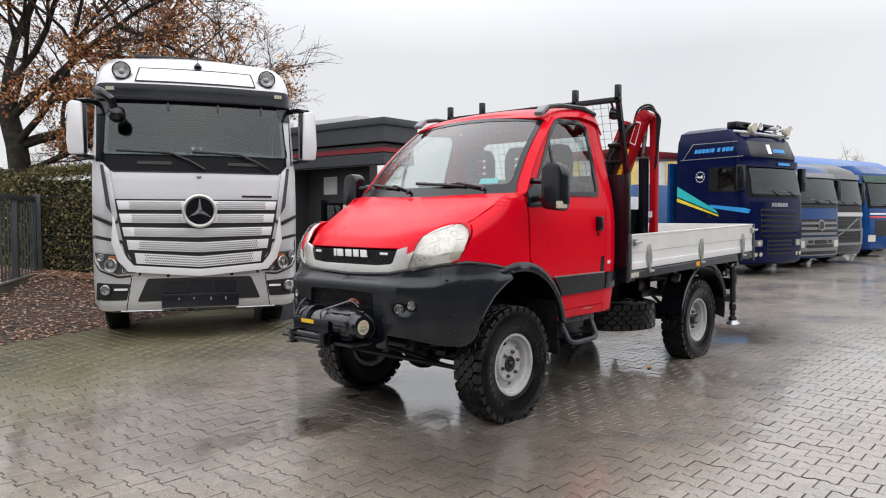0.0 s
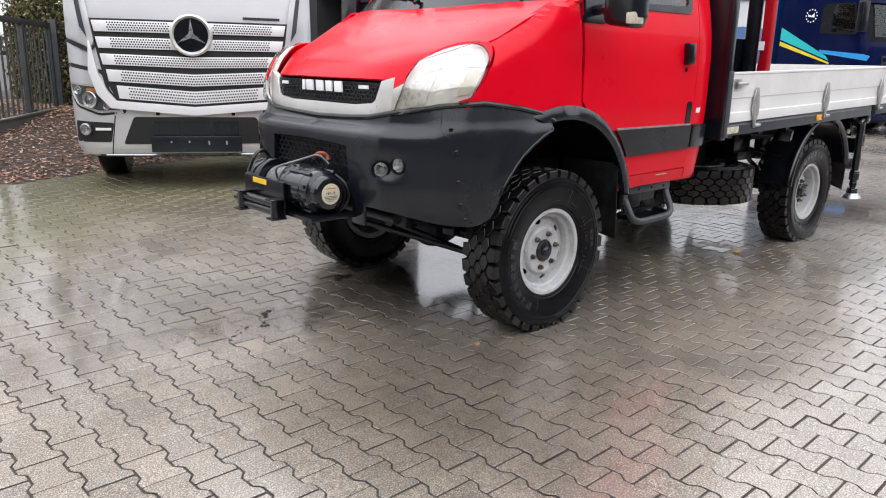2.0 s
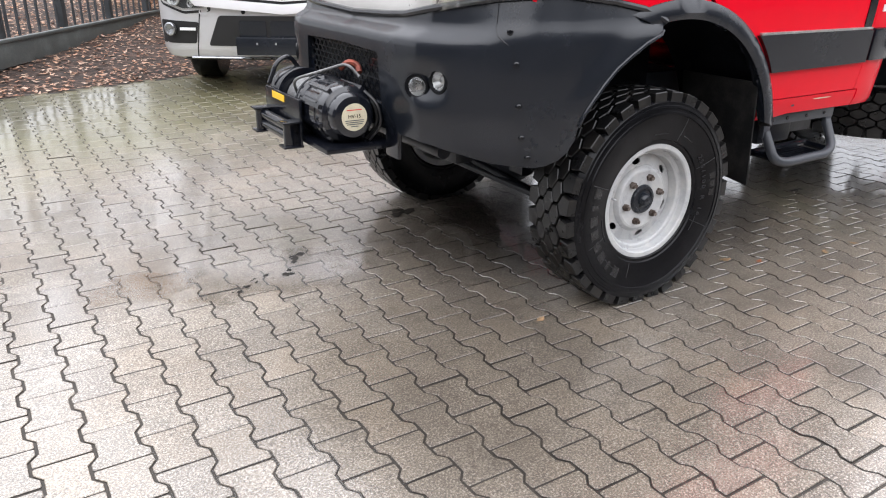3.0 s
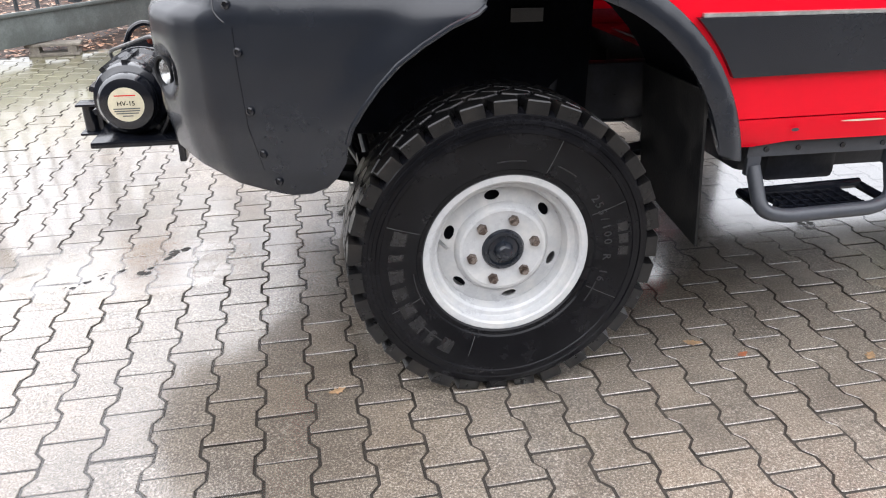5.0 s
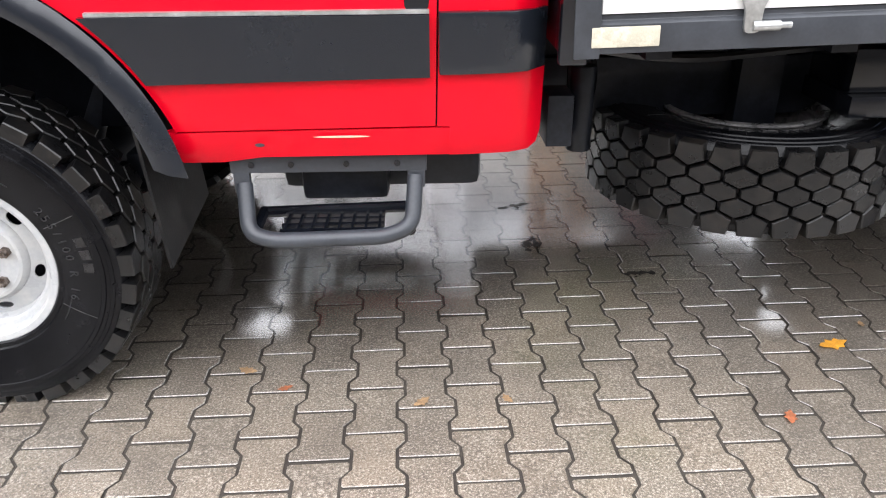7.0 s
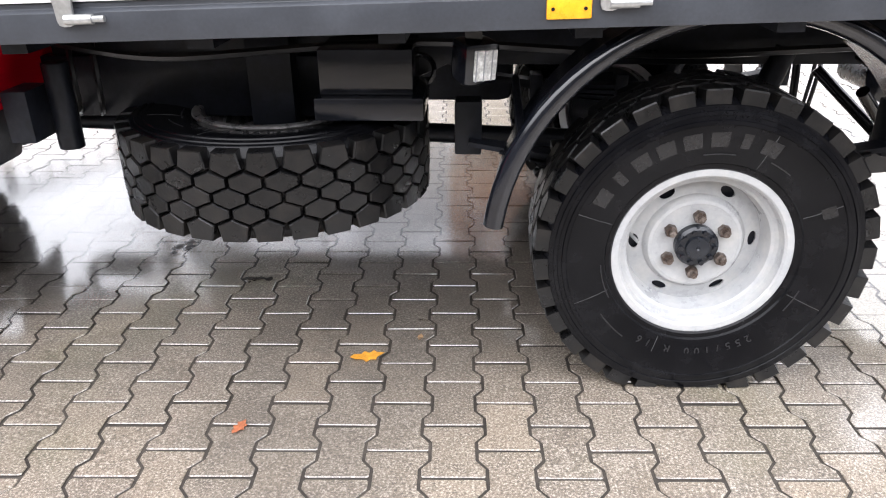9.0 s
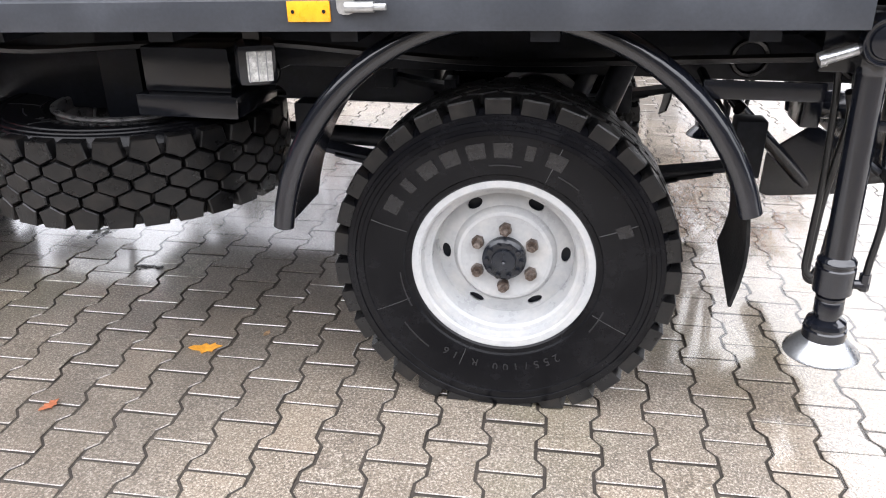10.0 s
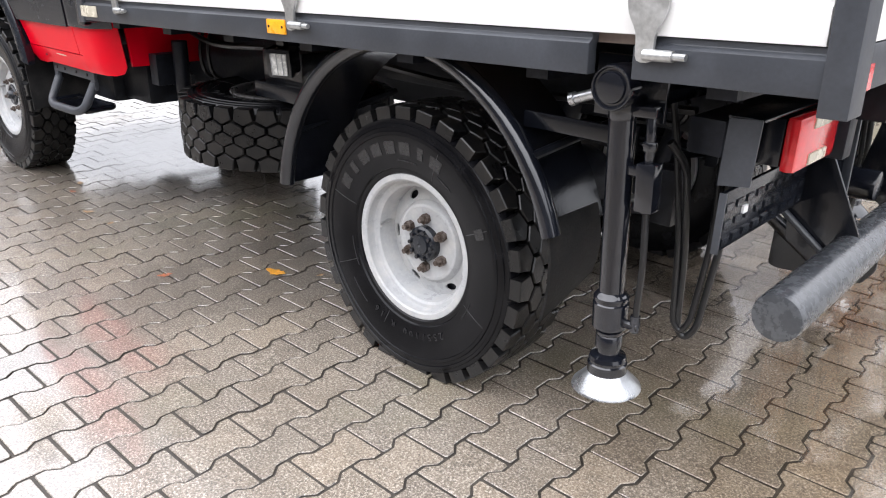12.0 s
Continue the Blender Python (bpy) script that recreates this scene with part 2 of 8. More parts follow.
def paver_mat(name, per_object):
    """Damp concrete pavers: grey-tan, speckled, with wetter and greener areas."""
    m = bpy.data.materials.new(name)
    m.use_nodes = True
    n, l = m.node_tree.nodes, m.node_tree.links
    b = n["Principled BSDF"]
    g = n.new("ShaderNodeNewGeometry")
    if per_object:
        rnd = n.new("ShaderNodeObjectInfo").outputs["Random"]
    else:
        rnd = g.outputs["Random Per Island"]
    rp = n.new("ShaderNodeValToRGB")
    for i, (p, c) in enumerate([(0.0, (0.150, 0.122, 0.094)), (0.35, (0.205, 0.165, 0.122)), (0.7, (0.180, 0.149, 0.115)), (1.0, (0.248, 0.196, 0.142))]):
        if i > 1:
            rp.color_ramp.elements.new(p)
        rp.color_ramp.elements[i].position, rp.color_ramp.elements[i].color = p, (*c, 1)
    l.new(rnd, rp.inputs["Fac"])

    def noise_at(scale, detail, rough=0.6):
        t = n.new("ShaderNodeTexNoise")
        t.inputs["Scale"].default_value, t.inputs["Detail"].default_value, t.inputs["Roughness"].default_value = scale, detail, rough
        l.new(g.outputs["Position"], t.inputs["Vector"])
        return t.outputs["Fac"]

    def span(v, a, z, lo, hi):
        t = n.new("ShaderNodeMapRange")
        for k, w in (("From Min", a), ("From Max", z), ("To Min", lo), ("To Max", hi)):
            t.inputs[k].default_value = w
        l.new(v, t.inputs["Value"])
        return t.outputs["Result"]

    def mixc(f, a, c, mode="MIX"):
        t = n.new("ShaderNodeMix")
        t.data_type, t.blend_type = "RGBA", mode
        l.new(f, t.inputs["Factor"])
        for key, val in (("A", a), ("B", c)):
            if isinstance(val, tuple):
                t.inputs[key].default_value = (*val, 1)
            else:
                l.new(val, t.inputs[key])
        return t.outputs["Result"]

    grain = noise_at(330, 2)
    speck = noise_at(150, 5, 0.85)
    wet = noise_at(0.55, 4)
    stain = noise_at(2.3, 5)
    mott = noise_at(17, 5, 0.7)
    col = mixc(span(mott, 0.50, 0.68, 0, 0.55), rp.outputs["Color"], (0.085, 0.070, 0.052))
    col = mixc(span(mott, 0.48, 0.30, 0, 0.35), col, (0.34, 0.29, 0.22))
    col = mixc(span(speck, 0.52, 0.61, 0, 1.0), col, (0.54, 0.49, 0.42))
    col = mixc(span(speck, 0.48, 0.38, 0, 0.9), col, (0.035, 0.031, 0.028))
    col = mixc(span(stain, 0.52, 0.75, 0, 0.4), col, (0.10, 0.075, 0.05))
    moss = noise_at(0.8, 3)
    col = mixc(span(moss, 0.58, 0.75, 0, 0.35), col, (0.13, 0.135, 0.06))
    sep = n.new("ShaderNodeSeparateXYZ")
    l.new(g.outputs["Position"], sep.inputs["Vector"])
    lean = n.new("ShaderNodeMath")
    lean.operation, lean.inputs[1].default_value = "MULTIPLY_ADD", -0.38
    l.new(sep.outputs["X"], lean.inputs[0])
    l.new(sep.outputs["Y"], lean.inputs[2])
    tuft = n.new("ShaderNodeMath")
    tuft.operation, tuft.inputs[1].default_value = "MULTIPLY_ADD", 4.0
    l.new(moss, tuft.inputs[0])
    l.new(lean.outputs["Value"], tuft.inputs[2])
    col = mixc(span(tuft.outputs["Value"], 3.9, 6.2, 0, 0.85), col, (0.16, 0.15, 0.07))
    col = mixc(span(wet, 0.48, 0.66, 0, 0.42), col, (0.07, 0.065, 0.06))
    l.new(col, b.inputs["Base Color"])
    rough = n.new("ShaderNodeMath")
    rough.operation = "ADD"
    l.new(span(wet, 0.36, 0.62, 0.5, 0.3), rough.inputs[0])
    l.new(span(stain, 0.3, 0.7, -0.05, 0.08), rough.inputs[1])
    l.new(rough.outputs["Value"], b.inputs["Roughness"])
    bp = n.new("ShaderNodeBump")
    bp.inputs["Distance"].default_value = 0.002
    l.new(span(wet, 0.4, 0.62, 0.5, 0.2), bp.inputs["Strength"])
    l.new(span(wet, 0.34, 0.6, 0.75, 1.0), b.inputs["Coat Weight"])
    l.new(span(wet, 0.36, 0.64, 0.17, 0.09), b.inputs["Coat Roughness"])
    b.inputs["Coat IOR"].default_value = 1.8
    b.inputs["Specular IOR Level"].default_value = 0.7
    l.new(grain, bp.inputs["Height"])
    l.new(bp.outputs["Normal"], b.inputs["Normal"])
    return m


PAVER = paver_mat("damp_paver", True)
PAVER_FAR = paver_mat("damp_paving", False)



def water_film(name, tint, gloss, rough=0.085, ragged=1.1, fade=0.16, reach=0.73):
    """A thin sheet of clear water that fades out in a ragged way towards its edge."""
    m = glass(name, tint, rough, gloss)
    n, l = m.node_tree.nodes, m.node_tree.links
    out = n["Material Output"]
    wet = out.inputs["Surface"].links[0].from_socket
    tc = n.new("ShaderNodeTexCoord")
    flat = n.new("ShaderNodeVectorMath")
    flat.operation = "MULTIPLY_ADD"
    flat.inputs[1].default_value, flat.inputs[2].default_value = (2, 2, 0), (-1, -1, 0)
    l.new(tc.outputs["Generated"], flat.inputs[0])
    ln = n.new("ShaderNodeVectorMath")
    ln.operation = "LENGTH"
    l.new(flat.outputs["Vector"], ln.inputs[0])
    rag = n.new("ShaderNodeTexNoise")
    rag.inputs["Scale"].default_value, rag.inputs["Detail"].default_value = 5.0, 5.0
    l.new(tc.outputs["Object"], rag.inputs["Vector"])
    add = n.new("ShaderNodeMath")
    add.operation, add.inputs[1].default_value = "MULTIPLY_ADD", ragged
    l.new(rag.outputs["Fac"], add.inputs[0])
    l.new(ln.outputs["Value"], add.inputs[2])
    mr = n.new("ShaderNodeMapRange")
    for k, v in (("From Min", reach + 0.5 * ragged), ("From Max", reach + 0.5 * ragged - fade), ("To Min", 0.0), ("To Max", 1.0)):
        mr.inputs[k].default_value = v
    l.new(add.outputs["Value"], mr.inputs["Value"])
    dry = n.new("ShaderNodeBsdfTransparent")
    mx = n.new("ShaderNodeMixShader")
    l.new(mr.outputs["Result"], mx.inputs["Fac"])
    l.new(dry.outputs["BSDF"], mx.inputs[1])
    l.new(wet, mx.inputs[2])
    l.new(mx.outputs["Shader"], out.inputs["Surface"])
    return m


WATER = water_film("puddle_water", (0.90, 0.88, 0.85), 0.12, 0.09, 0.7, 0.4)
# wet film whose grey tint also paints in the shade under the truck
WATER_DARK = water_film("shaded_dark_water", (0.68, 0.68, 0.68), 0.18, 0.11, 0.3, 0.40, 0.86)
WATER_DAMP = water_film("damp_film", (0.76, 0.75, 0.74), 0.035, 0.2, 0.5, 0.5)
WATER_STILL = water_film("still_water", (0.82, 0.77, 0.69), 0.07, 0.06, 0.4, 0.42)
WATER_MIRROR = water_film("deep_still_water", (0.70, 0.68, 0.66), 0.20, 0.02, 0.45, 0.2)
# wet film, tinted darker still for the truck's shade and dark reflection
WATER_SHADE = water_film("shade_tinted_film", (0.46, 0.46, 0.47), 0.12, 0.10, 0.3, 0.45, 0.86)
WATER_DEEP = water_film("clear_puddle", (0.88, 0.84, 0.78), 0.22, 0.12, 1.3, 0.2)
WETDIRT = surf("wet_dirt", (0.030, 0.026, 0.022), 0.45, 0, 0.5, 25, 0.9, 60, spec=0.12)


# ---- mesh helpers ----
class Geo:
    """Vertices and faces in the making."""

    def __init__(self):
        self.v, self.f = [], []

    def add(self, verts, faces):
        k = len(self.v)
        self.v += [tuple(p) for p in verts]
        self.f += [tuple(i + k for i in f) for f in faces]
        return self

    def join(self, *others):
        for o in others:
            self.add(o.v, o.f)
        return self

    def at(self, m):
        self.v = [tuple(m @ Vector(p)) for p in self.v]
        return self

    def flipped(self):
        """The mirror image across the plane y = 0."""
        o = Geo()
        o.v, o.f = [(x, -y, z) for x, y, z in self.v], [f[::-1] for f in self.f]
        return o


def part(name, g, mat, parent=None, label="", bev=0.0, angle=35, seg=2):
    """Links a shape as one mesh object, under a thing or a part if given."""
    me = bpy.data.meshes.new(name)
    me.from_pydata(g.v, [], g.f)
    bm = bmesh.new()
    bm.from_mesh(me)
    if bev:
        edges = [e for e in bm.edges if len(e.link_faces) == 2 and e.calc_face_angle(0) > radians(40)]
        bmesh.ops.bevel(bm, geom=edges, offset=bev, segments=seg, profile=0.6, affect="EDGES", clamp_overlap=True)
    bmesh.ops.recalc_face_normals(bm, faces=bm.faces)
    for f in bm.faces:
        f.smooth = True
    bm.to_mesh(me)
    bm.free()
    me.set_sharp_from_angle(angle=radians(angle))
    me.materials.append(mat)
    ob = new(name, me)
    if parent:
        ob.parent = parent
    if label:
        ob["label"] = label
    return ob


def thing(name, label, category, m=None, group="", kind=""):
    ob = new(name)
    ob.empty_display_size = 0.2
    if m is not None:
        ob.matrix_world = m
    return tagged(ob, label, category, group, kind)


def box(x0, x1, y0, y1, z0, z1):
    return Geo().add([(x, y, z) for x in (x0, x1) for y in (y0, y1) for z in (z0, z1)],
                     [(0, 1, 3, 2), (4, 6, 7, 5), (0, 4, 5, 1), (2, 3, 7, 6), (0, 2, 6, 4), (1, 5, 7, 3)])


def frame_of(d):
    d = Vector(d).normalized()
    a = d.orthogonal().normalized()
    return a, d.cross(a), d


def cyl(p0, p1, r, seg=24, r1=None):
    p0, p1 = Vector(p0), Vector(p1)
    r1 = r if r1 is None else r1
    a, b, _ = frame_of(p1 - p0)
    vs = [p + (a * math.cos(t) + b * math.sin(t)) * q for p, q in ((p0, r), (p1, r1)) for t in [2 * math.pi * i / seg for i in range(seg)]]
    fs = [(i, (i + 1) % seg, seg + (i + 1) % seg, seg + i) for i in range(seg)]
    return Geo().add(vs, fs + [tuple(range(seg))[::-1], tuple(range(seg, 2 * seg))])


def tube(pts, r, seg=10, r1=None):
    """A round bar along a line of points."""
    pts = [Vector(p) for p in pts]
    g, a = Geo(), None
    n = len(pts)
    for i, p in enumerate(pts):
        d = (pts[min(i + 1, n - 1)] - pts[max(i - 1, 0)]).normalized()
        a = (a - d * a.dot(d)).normalized() if a is not None and (a - d * a.dot(d)).length > 1e-4 else d.orthogonal().normalized()
        b = d.cross(a)
        q = r + ((r1 if r1 is not None else r) - r) * i / max(1, n - 1)
        g.v += [tuple(p + (a * math.cos(t) + b * math.sin(t)) * q) for t in [2 * math.pi * k / seg for k in range(seg)]]
    for i in range(n - 1):
        g.f += [(i * seg + k, i * seg + (k + 1) % seg, (i + 1) * seg + (k + 1) % seg, (i + 1) * seg + k) for k in range(seg)]
    g.f += [tuple(range(seg))[::-1], tuple((n - 1) * seg + k for k in range(seg))]
    return g


def bend(pts, r, n=5):
    """The line of points with its corners rounded."""
    pts = [Vector(p) for p in pts]
    out = [pts[0]]
    for a, p, b in zip(pts, pts[1:], pts[2:]):
        q = min(r, (p - a).length * 0.48, (b - p).length * 0.48)
        s, e = p + (a - p).normalized() * q, p + (b - p).normalized() * q
        out += [s.lerp(p, t).lerp(p.lerp(e, t), t) for t in [i / n for i in range(n + 1)]]
    return out + [pts[-1]]


def lathe(prof, seg=48, axis="y", closed=False):
    """A profile of (radius, along) spun round an axis."""
    g, n = Geo(), len(prof)
    for i in range(seg):
        t = 2 * math.pi * i / seg
        c, s = math.cos(t), math.sin(t)
        for r, h in prof:
            g.v.append((r * c, h, r * s) if axis == "y" else (r * c, r * s, h) if axis == "z" else (h, r * c, r * s))
    m = n if closed else n - 1
    for i in range(seg):
        j = (i + 1) % seg
        g.f += [(i * n + k, j * n + k, j * n + (k + 1) % n, i * n + (k + 1) % n) for k in range(m)]
    return g


def prism(poly, axis, a, b):
    """A polygon pushed along an axis: (x, z) along y, (y, z) along x, (x, y) along z."""
    put = {"y": lambda p, h: (p[0], h, p[1]), "x": lambda p, h: (h, p[0], p[1]), "z": lambda p, h: (p[0], p[1], h)}[axis]
    n = len(poly)
    vs = [put(p, h) for h in (a, b) for p in poly]
    return Geo().add(vs, [tuple(range(n))[::-1], tuple(range(n, 2 * n))] + [(i, (i + 1) % n, n + (i + 1) % n, n + i) for i in range(n)])


def inside(p, poly):
    x, y, c = p[0], p[1], False
    for (x0, y0), (x1, y1) in zip(poly, poly[1:] + poly[:1]):
        if (y0 > y) != (y1 > y) and x < (x1 - x0) * (y - y0) / (y1 - y0) + x0:
            c = not c
    return c


def sheet(outline, fn, holes=(), step=0.05, thick=0.0):
    """A flat outline with holes, filled with a net, laid on the surface fn(a, b) and given a thickness."""
    def cut(poly):
        out = []
        for p, q in zip(poly, poly[1:] + poly[:1]):
            k = max(1, int(math.hypot(q[0] - p[0], q[1] - p[1]) / step + 0.5))
            out += [(p[0] + (q[0] - p[0]) * i / k, p[1] + (q[1] - p[1]) * i / k) for i in range(k)]
        return out
    loops = [cut(list(outline))] + [cut(list(h)) for h in holes]
    vs, es = [], []
    for lp in loops:
        k = len(vs)
        vs += [Vector(p) for p in lp]
        es += [(k + i, k + (i + 1) % len(lp)) for i in range(len(lp))]
    xs, ys = [p[0] for p in loops[0]], [p[1] for p in loops[0]]
    a = min(xs) + step / 2
    rim = [p for lp in loops for p in lp]
    while a < max(xs):
        b = min(ys) + step / 2
        while b < max(ys):
            if inside((a, b), loops[0]) and not any(inside((a, b), h) for h in loops[1:]) and min((a - p[0]) ** 2 + (b - p[1]) ** 2 for p in rim) > (0.4 * step) ** 2:
                vs.append(Vector((a, b)))
            b += step
        a += step
    v2, _, f2, *_ = delaunay_2d_cdt(vs, es, [], 0, 1e-6)
    keep = []
    for f in f2:
        c = (sum(v2[i][0] for i in f) / len(f), sum(v2[i][1] for i in f) / len(f))
        if inside(c, loops[0]) and not any(inside(c, h) for h in loops[1:]):
            keep.append(tuple(f))
    g = Geo().add([fn(p[0], p[1]) for p in v2], keep)
    return solid(g, thick) if thick else g


def solid(g, thick):
    """Gives an open surface a thickness along its normals."""
    bm = bmesh.new()
    me = bpy.data.meshes.new("tmp")
    me.from_pydata(g.v, [], g.f)
    bm.from_mesh(me)
    bpy.data.meshes.remove(me)
    bmesh.ops.recalc_face_normals(bm, faces=bm.faces)
    bm.normal_update()
    n = len(bm.verts)
    front = [v.co.copy() for v in bm.verts]
    back = [v.co - v.normal * thick for v in bm.verts]
    faces = [tuple(v.index for v in f.verts) for f in bm.faces]
    rim = [(l.edge.verts[0].index, l.edge.verts[1].index, l.vert.index) for f in bm.faces for l in f.loops if len(l.edge.link_faces) == 1]
    bm.free()
    out = Geo().add(front + back, faces + [tuple(i + n for i in f[::-1]) for f in faces])
    for a, b, s in rim:
        a, b = (a, b) if s == a else (b, a)
        out.f.append((b, a, a + n, b + n))
    return out


def loft(rows, close=False):
    """A skin over rows of points, all of one length."""
    n = len(rows[0])
    g = Geo()
    for r in rows:
        g.v += [tuple(p) for p in r]
    for i in range(len(rows) - 1):
        for k in range(n if close else n - 1):
            g.f.append((i * n + k, i * n + (k + 1) % n, (i + 1) * n + (k + 1) % n, (i + 1) * n + k))
    return g


def ease(x, table):
    """Smooth reading of a table of (x, value)."""
    if x <= table[0][0]:
        return table[0][1]
    for (a, p), (b, q) in zip(table, table[1:]):
        if x <= b:
            t = (x - a) / (b - a)
            return p + (q - p) * t
    return table[-1][1]


def arc(cx, cz, r, a0, a1, n=16):
    return [(cx + r * math.cos(radians(a0 + (a1 - a0) * i / n)), cz + r * math.sin(radians(a0 + (a1 - a0) * i / n))) for i in range(n + 1)]


def rounded(poly, r, n=4):
    """A polygon with rounded corners."""
    m, out = len(poly), []
    for i in range(m):
        a, p, b = Vector(poly[i - 1]), Vector(poly[i]), Vector(poly[(i + 1) % m])
        q = min(r, (a - p).length * 0.45, (b - p).length * 0.45)
        s, e = p + (a - p).normalized() * q, p + (b - p).normalized() * q
        out += [tuple(s.lerp(p, t / n).lerp(p.lerp(e, t / n), t / n)) for t in range(n + 1)]
    return out


def rect(a0, a1, b0, b1):
    return [(a0, b0), (a1, b0), (a1, b1), (a0, b1)]


def ring(cx, cy, rx, ry, n=16, turn=0.0):
    c, s = math.cos(turn), math.sin(turn)
    return [(cx + rx * math.cos(t) * c - ry * math.sin(t) * s, cy + rx * math.cos(t) * s + ry * math.sin(t) * c) for t in [2 * math.pi * i / n for i in range(n)]]


def lettering(text, size, depth=0.002):
    """Raised letters in the x, y plane, from the built-in font."""
    cu = bpy.data.curves.new("letters", "FONT")
    cu.body, cu.size, cu.extrude, cu.align_x, cu.align_y = text, size, depth, "CENTER", "CENTER"
    cu.resolution_u = 2
    ob = bpy.data.objects.new("letters", cu)
    me = ob.to_mesh()
    g = Geo().add([tuple(v.co) for v in me.vertices], [tuple(p.vertices) for p in me.polygons])
    ob.to_mesh_clear()
    bpy.data.objects.remove(ob)
    bpy.data.curves.remove(cu)
    return g

# ---- the red flatbed truck ----
truck = thing("flatbed_truck", "red four-wheel-drive flatbed truck with grey bumper, winch and loading crane", "truck")


def side_y(x, z):
    """The half width of the cab's side at x, z."""
    w = ease(z, [(0.66, 0.86), (0.72, 0.90), (0.9, 0.925), (1.15, 0.94), (1.45, 0.94), (1.58, 0.93), (1.72, 0.905), (2.0, 0.835), (2.3, 0.755), (2.4, 0.715), (2.46, 0.66)])
    k = ease(x, [(-0.85, 0.60), (-0.8, 0.70), (-0.7, 0.83), (-0.6, 0.905), (-0.45, 0.935), (-0.25, 0.965), (0.0, 0.99), (0.2, 1.0), (1.3, 1.0), (1.42, 0.985), (1.47, 0.95), (1.5, 0.89)])
    # the wing rolls over into the bonnet
    r = 0.10 * ease(x, [(-0.2, 1.0), (0.10, 0.0)])
    lean = r - (ease(x, [(-0.62, 1.40), (-0.45, 1.455), (-0.375, 1.50), (-0.22, 1.585), (-0.05, 1.69), (0.1, 1.70)]) - z)
    if x < 0.1 and lean > 0:
        lean = min(lean, r)
        return w * k - (r - math.sqrt(max(0.0, r * r - lean * lean)))
    return w * k


def side(off=0.0):
    return lambda x, z: (x, -(side_y(x, z) + off), z)


def both(name, g, mat, parent, label="", bev=0.0, angle=35):
    a = part(name, g, mat, parent, label, bev, angle)
    b = part(name, g.flipped(), mat, parent, label, bev, angle)
    return a, b


AC = (0.03, 0.585)
wheel_arc = arc(*AC, 0.60, 115, 78)
fender = [(-0.63, 1.215), (-0.6, 1.185), (-0.4, 1.15)] + wheel_arc + [(0.135, 1.20), (0.12, 1.40), (0.115, 1.58), (0.10, 1.70), (-0.05, 1.69), (-0.22, 1.585), (-0.375, 1.50), (-0.405, 1.48), (-0.438, 1.42), (-0.508, 1.30), (-0.572, 1.235)]
both("fender", sheet(fender, side(), step=0.025, thick=0.012), RED, truck)
door_arc = arc(*AC, 0.605, 76, 18)
window = rounded([(0.215, 1.70), (0.30, 1.80), (0.68, 2.275), (0.75, 2.315), (1.12, 2.335), (1.185, 2.28), (1.155, 1.76), (1.13, 1.715)], 0.04)
door_line = door_arc + [(0.61, 0.775), (1.2265, 0.781), (1.2275, 0.80), (1.235, 1.25), (1.245, 1.70), (1.25, 2.33), (1.19, 2.385), (0.70, 2.365), (0.62, 2.30), (0.13, 1.72), (0.142, 1.40), (0.146, 1.21)]
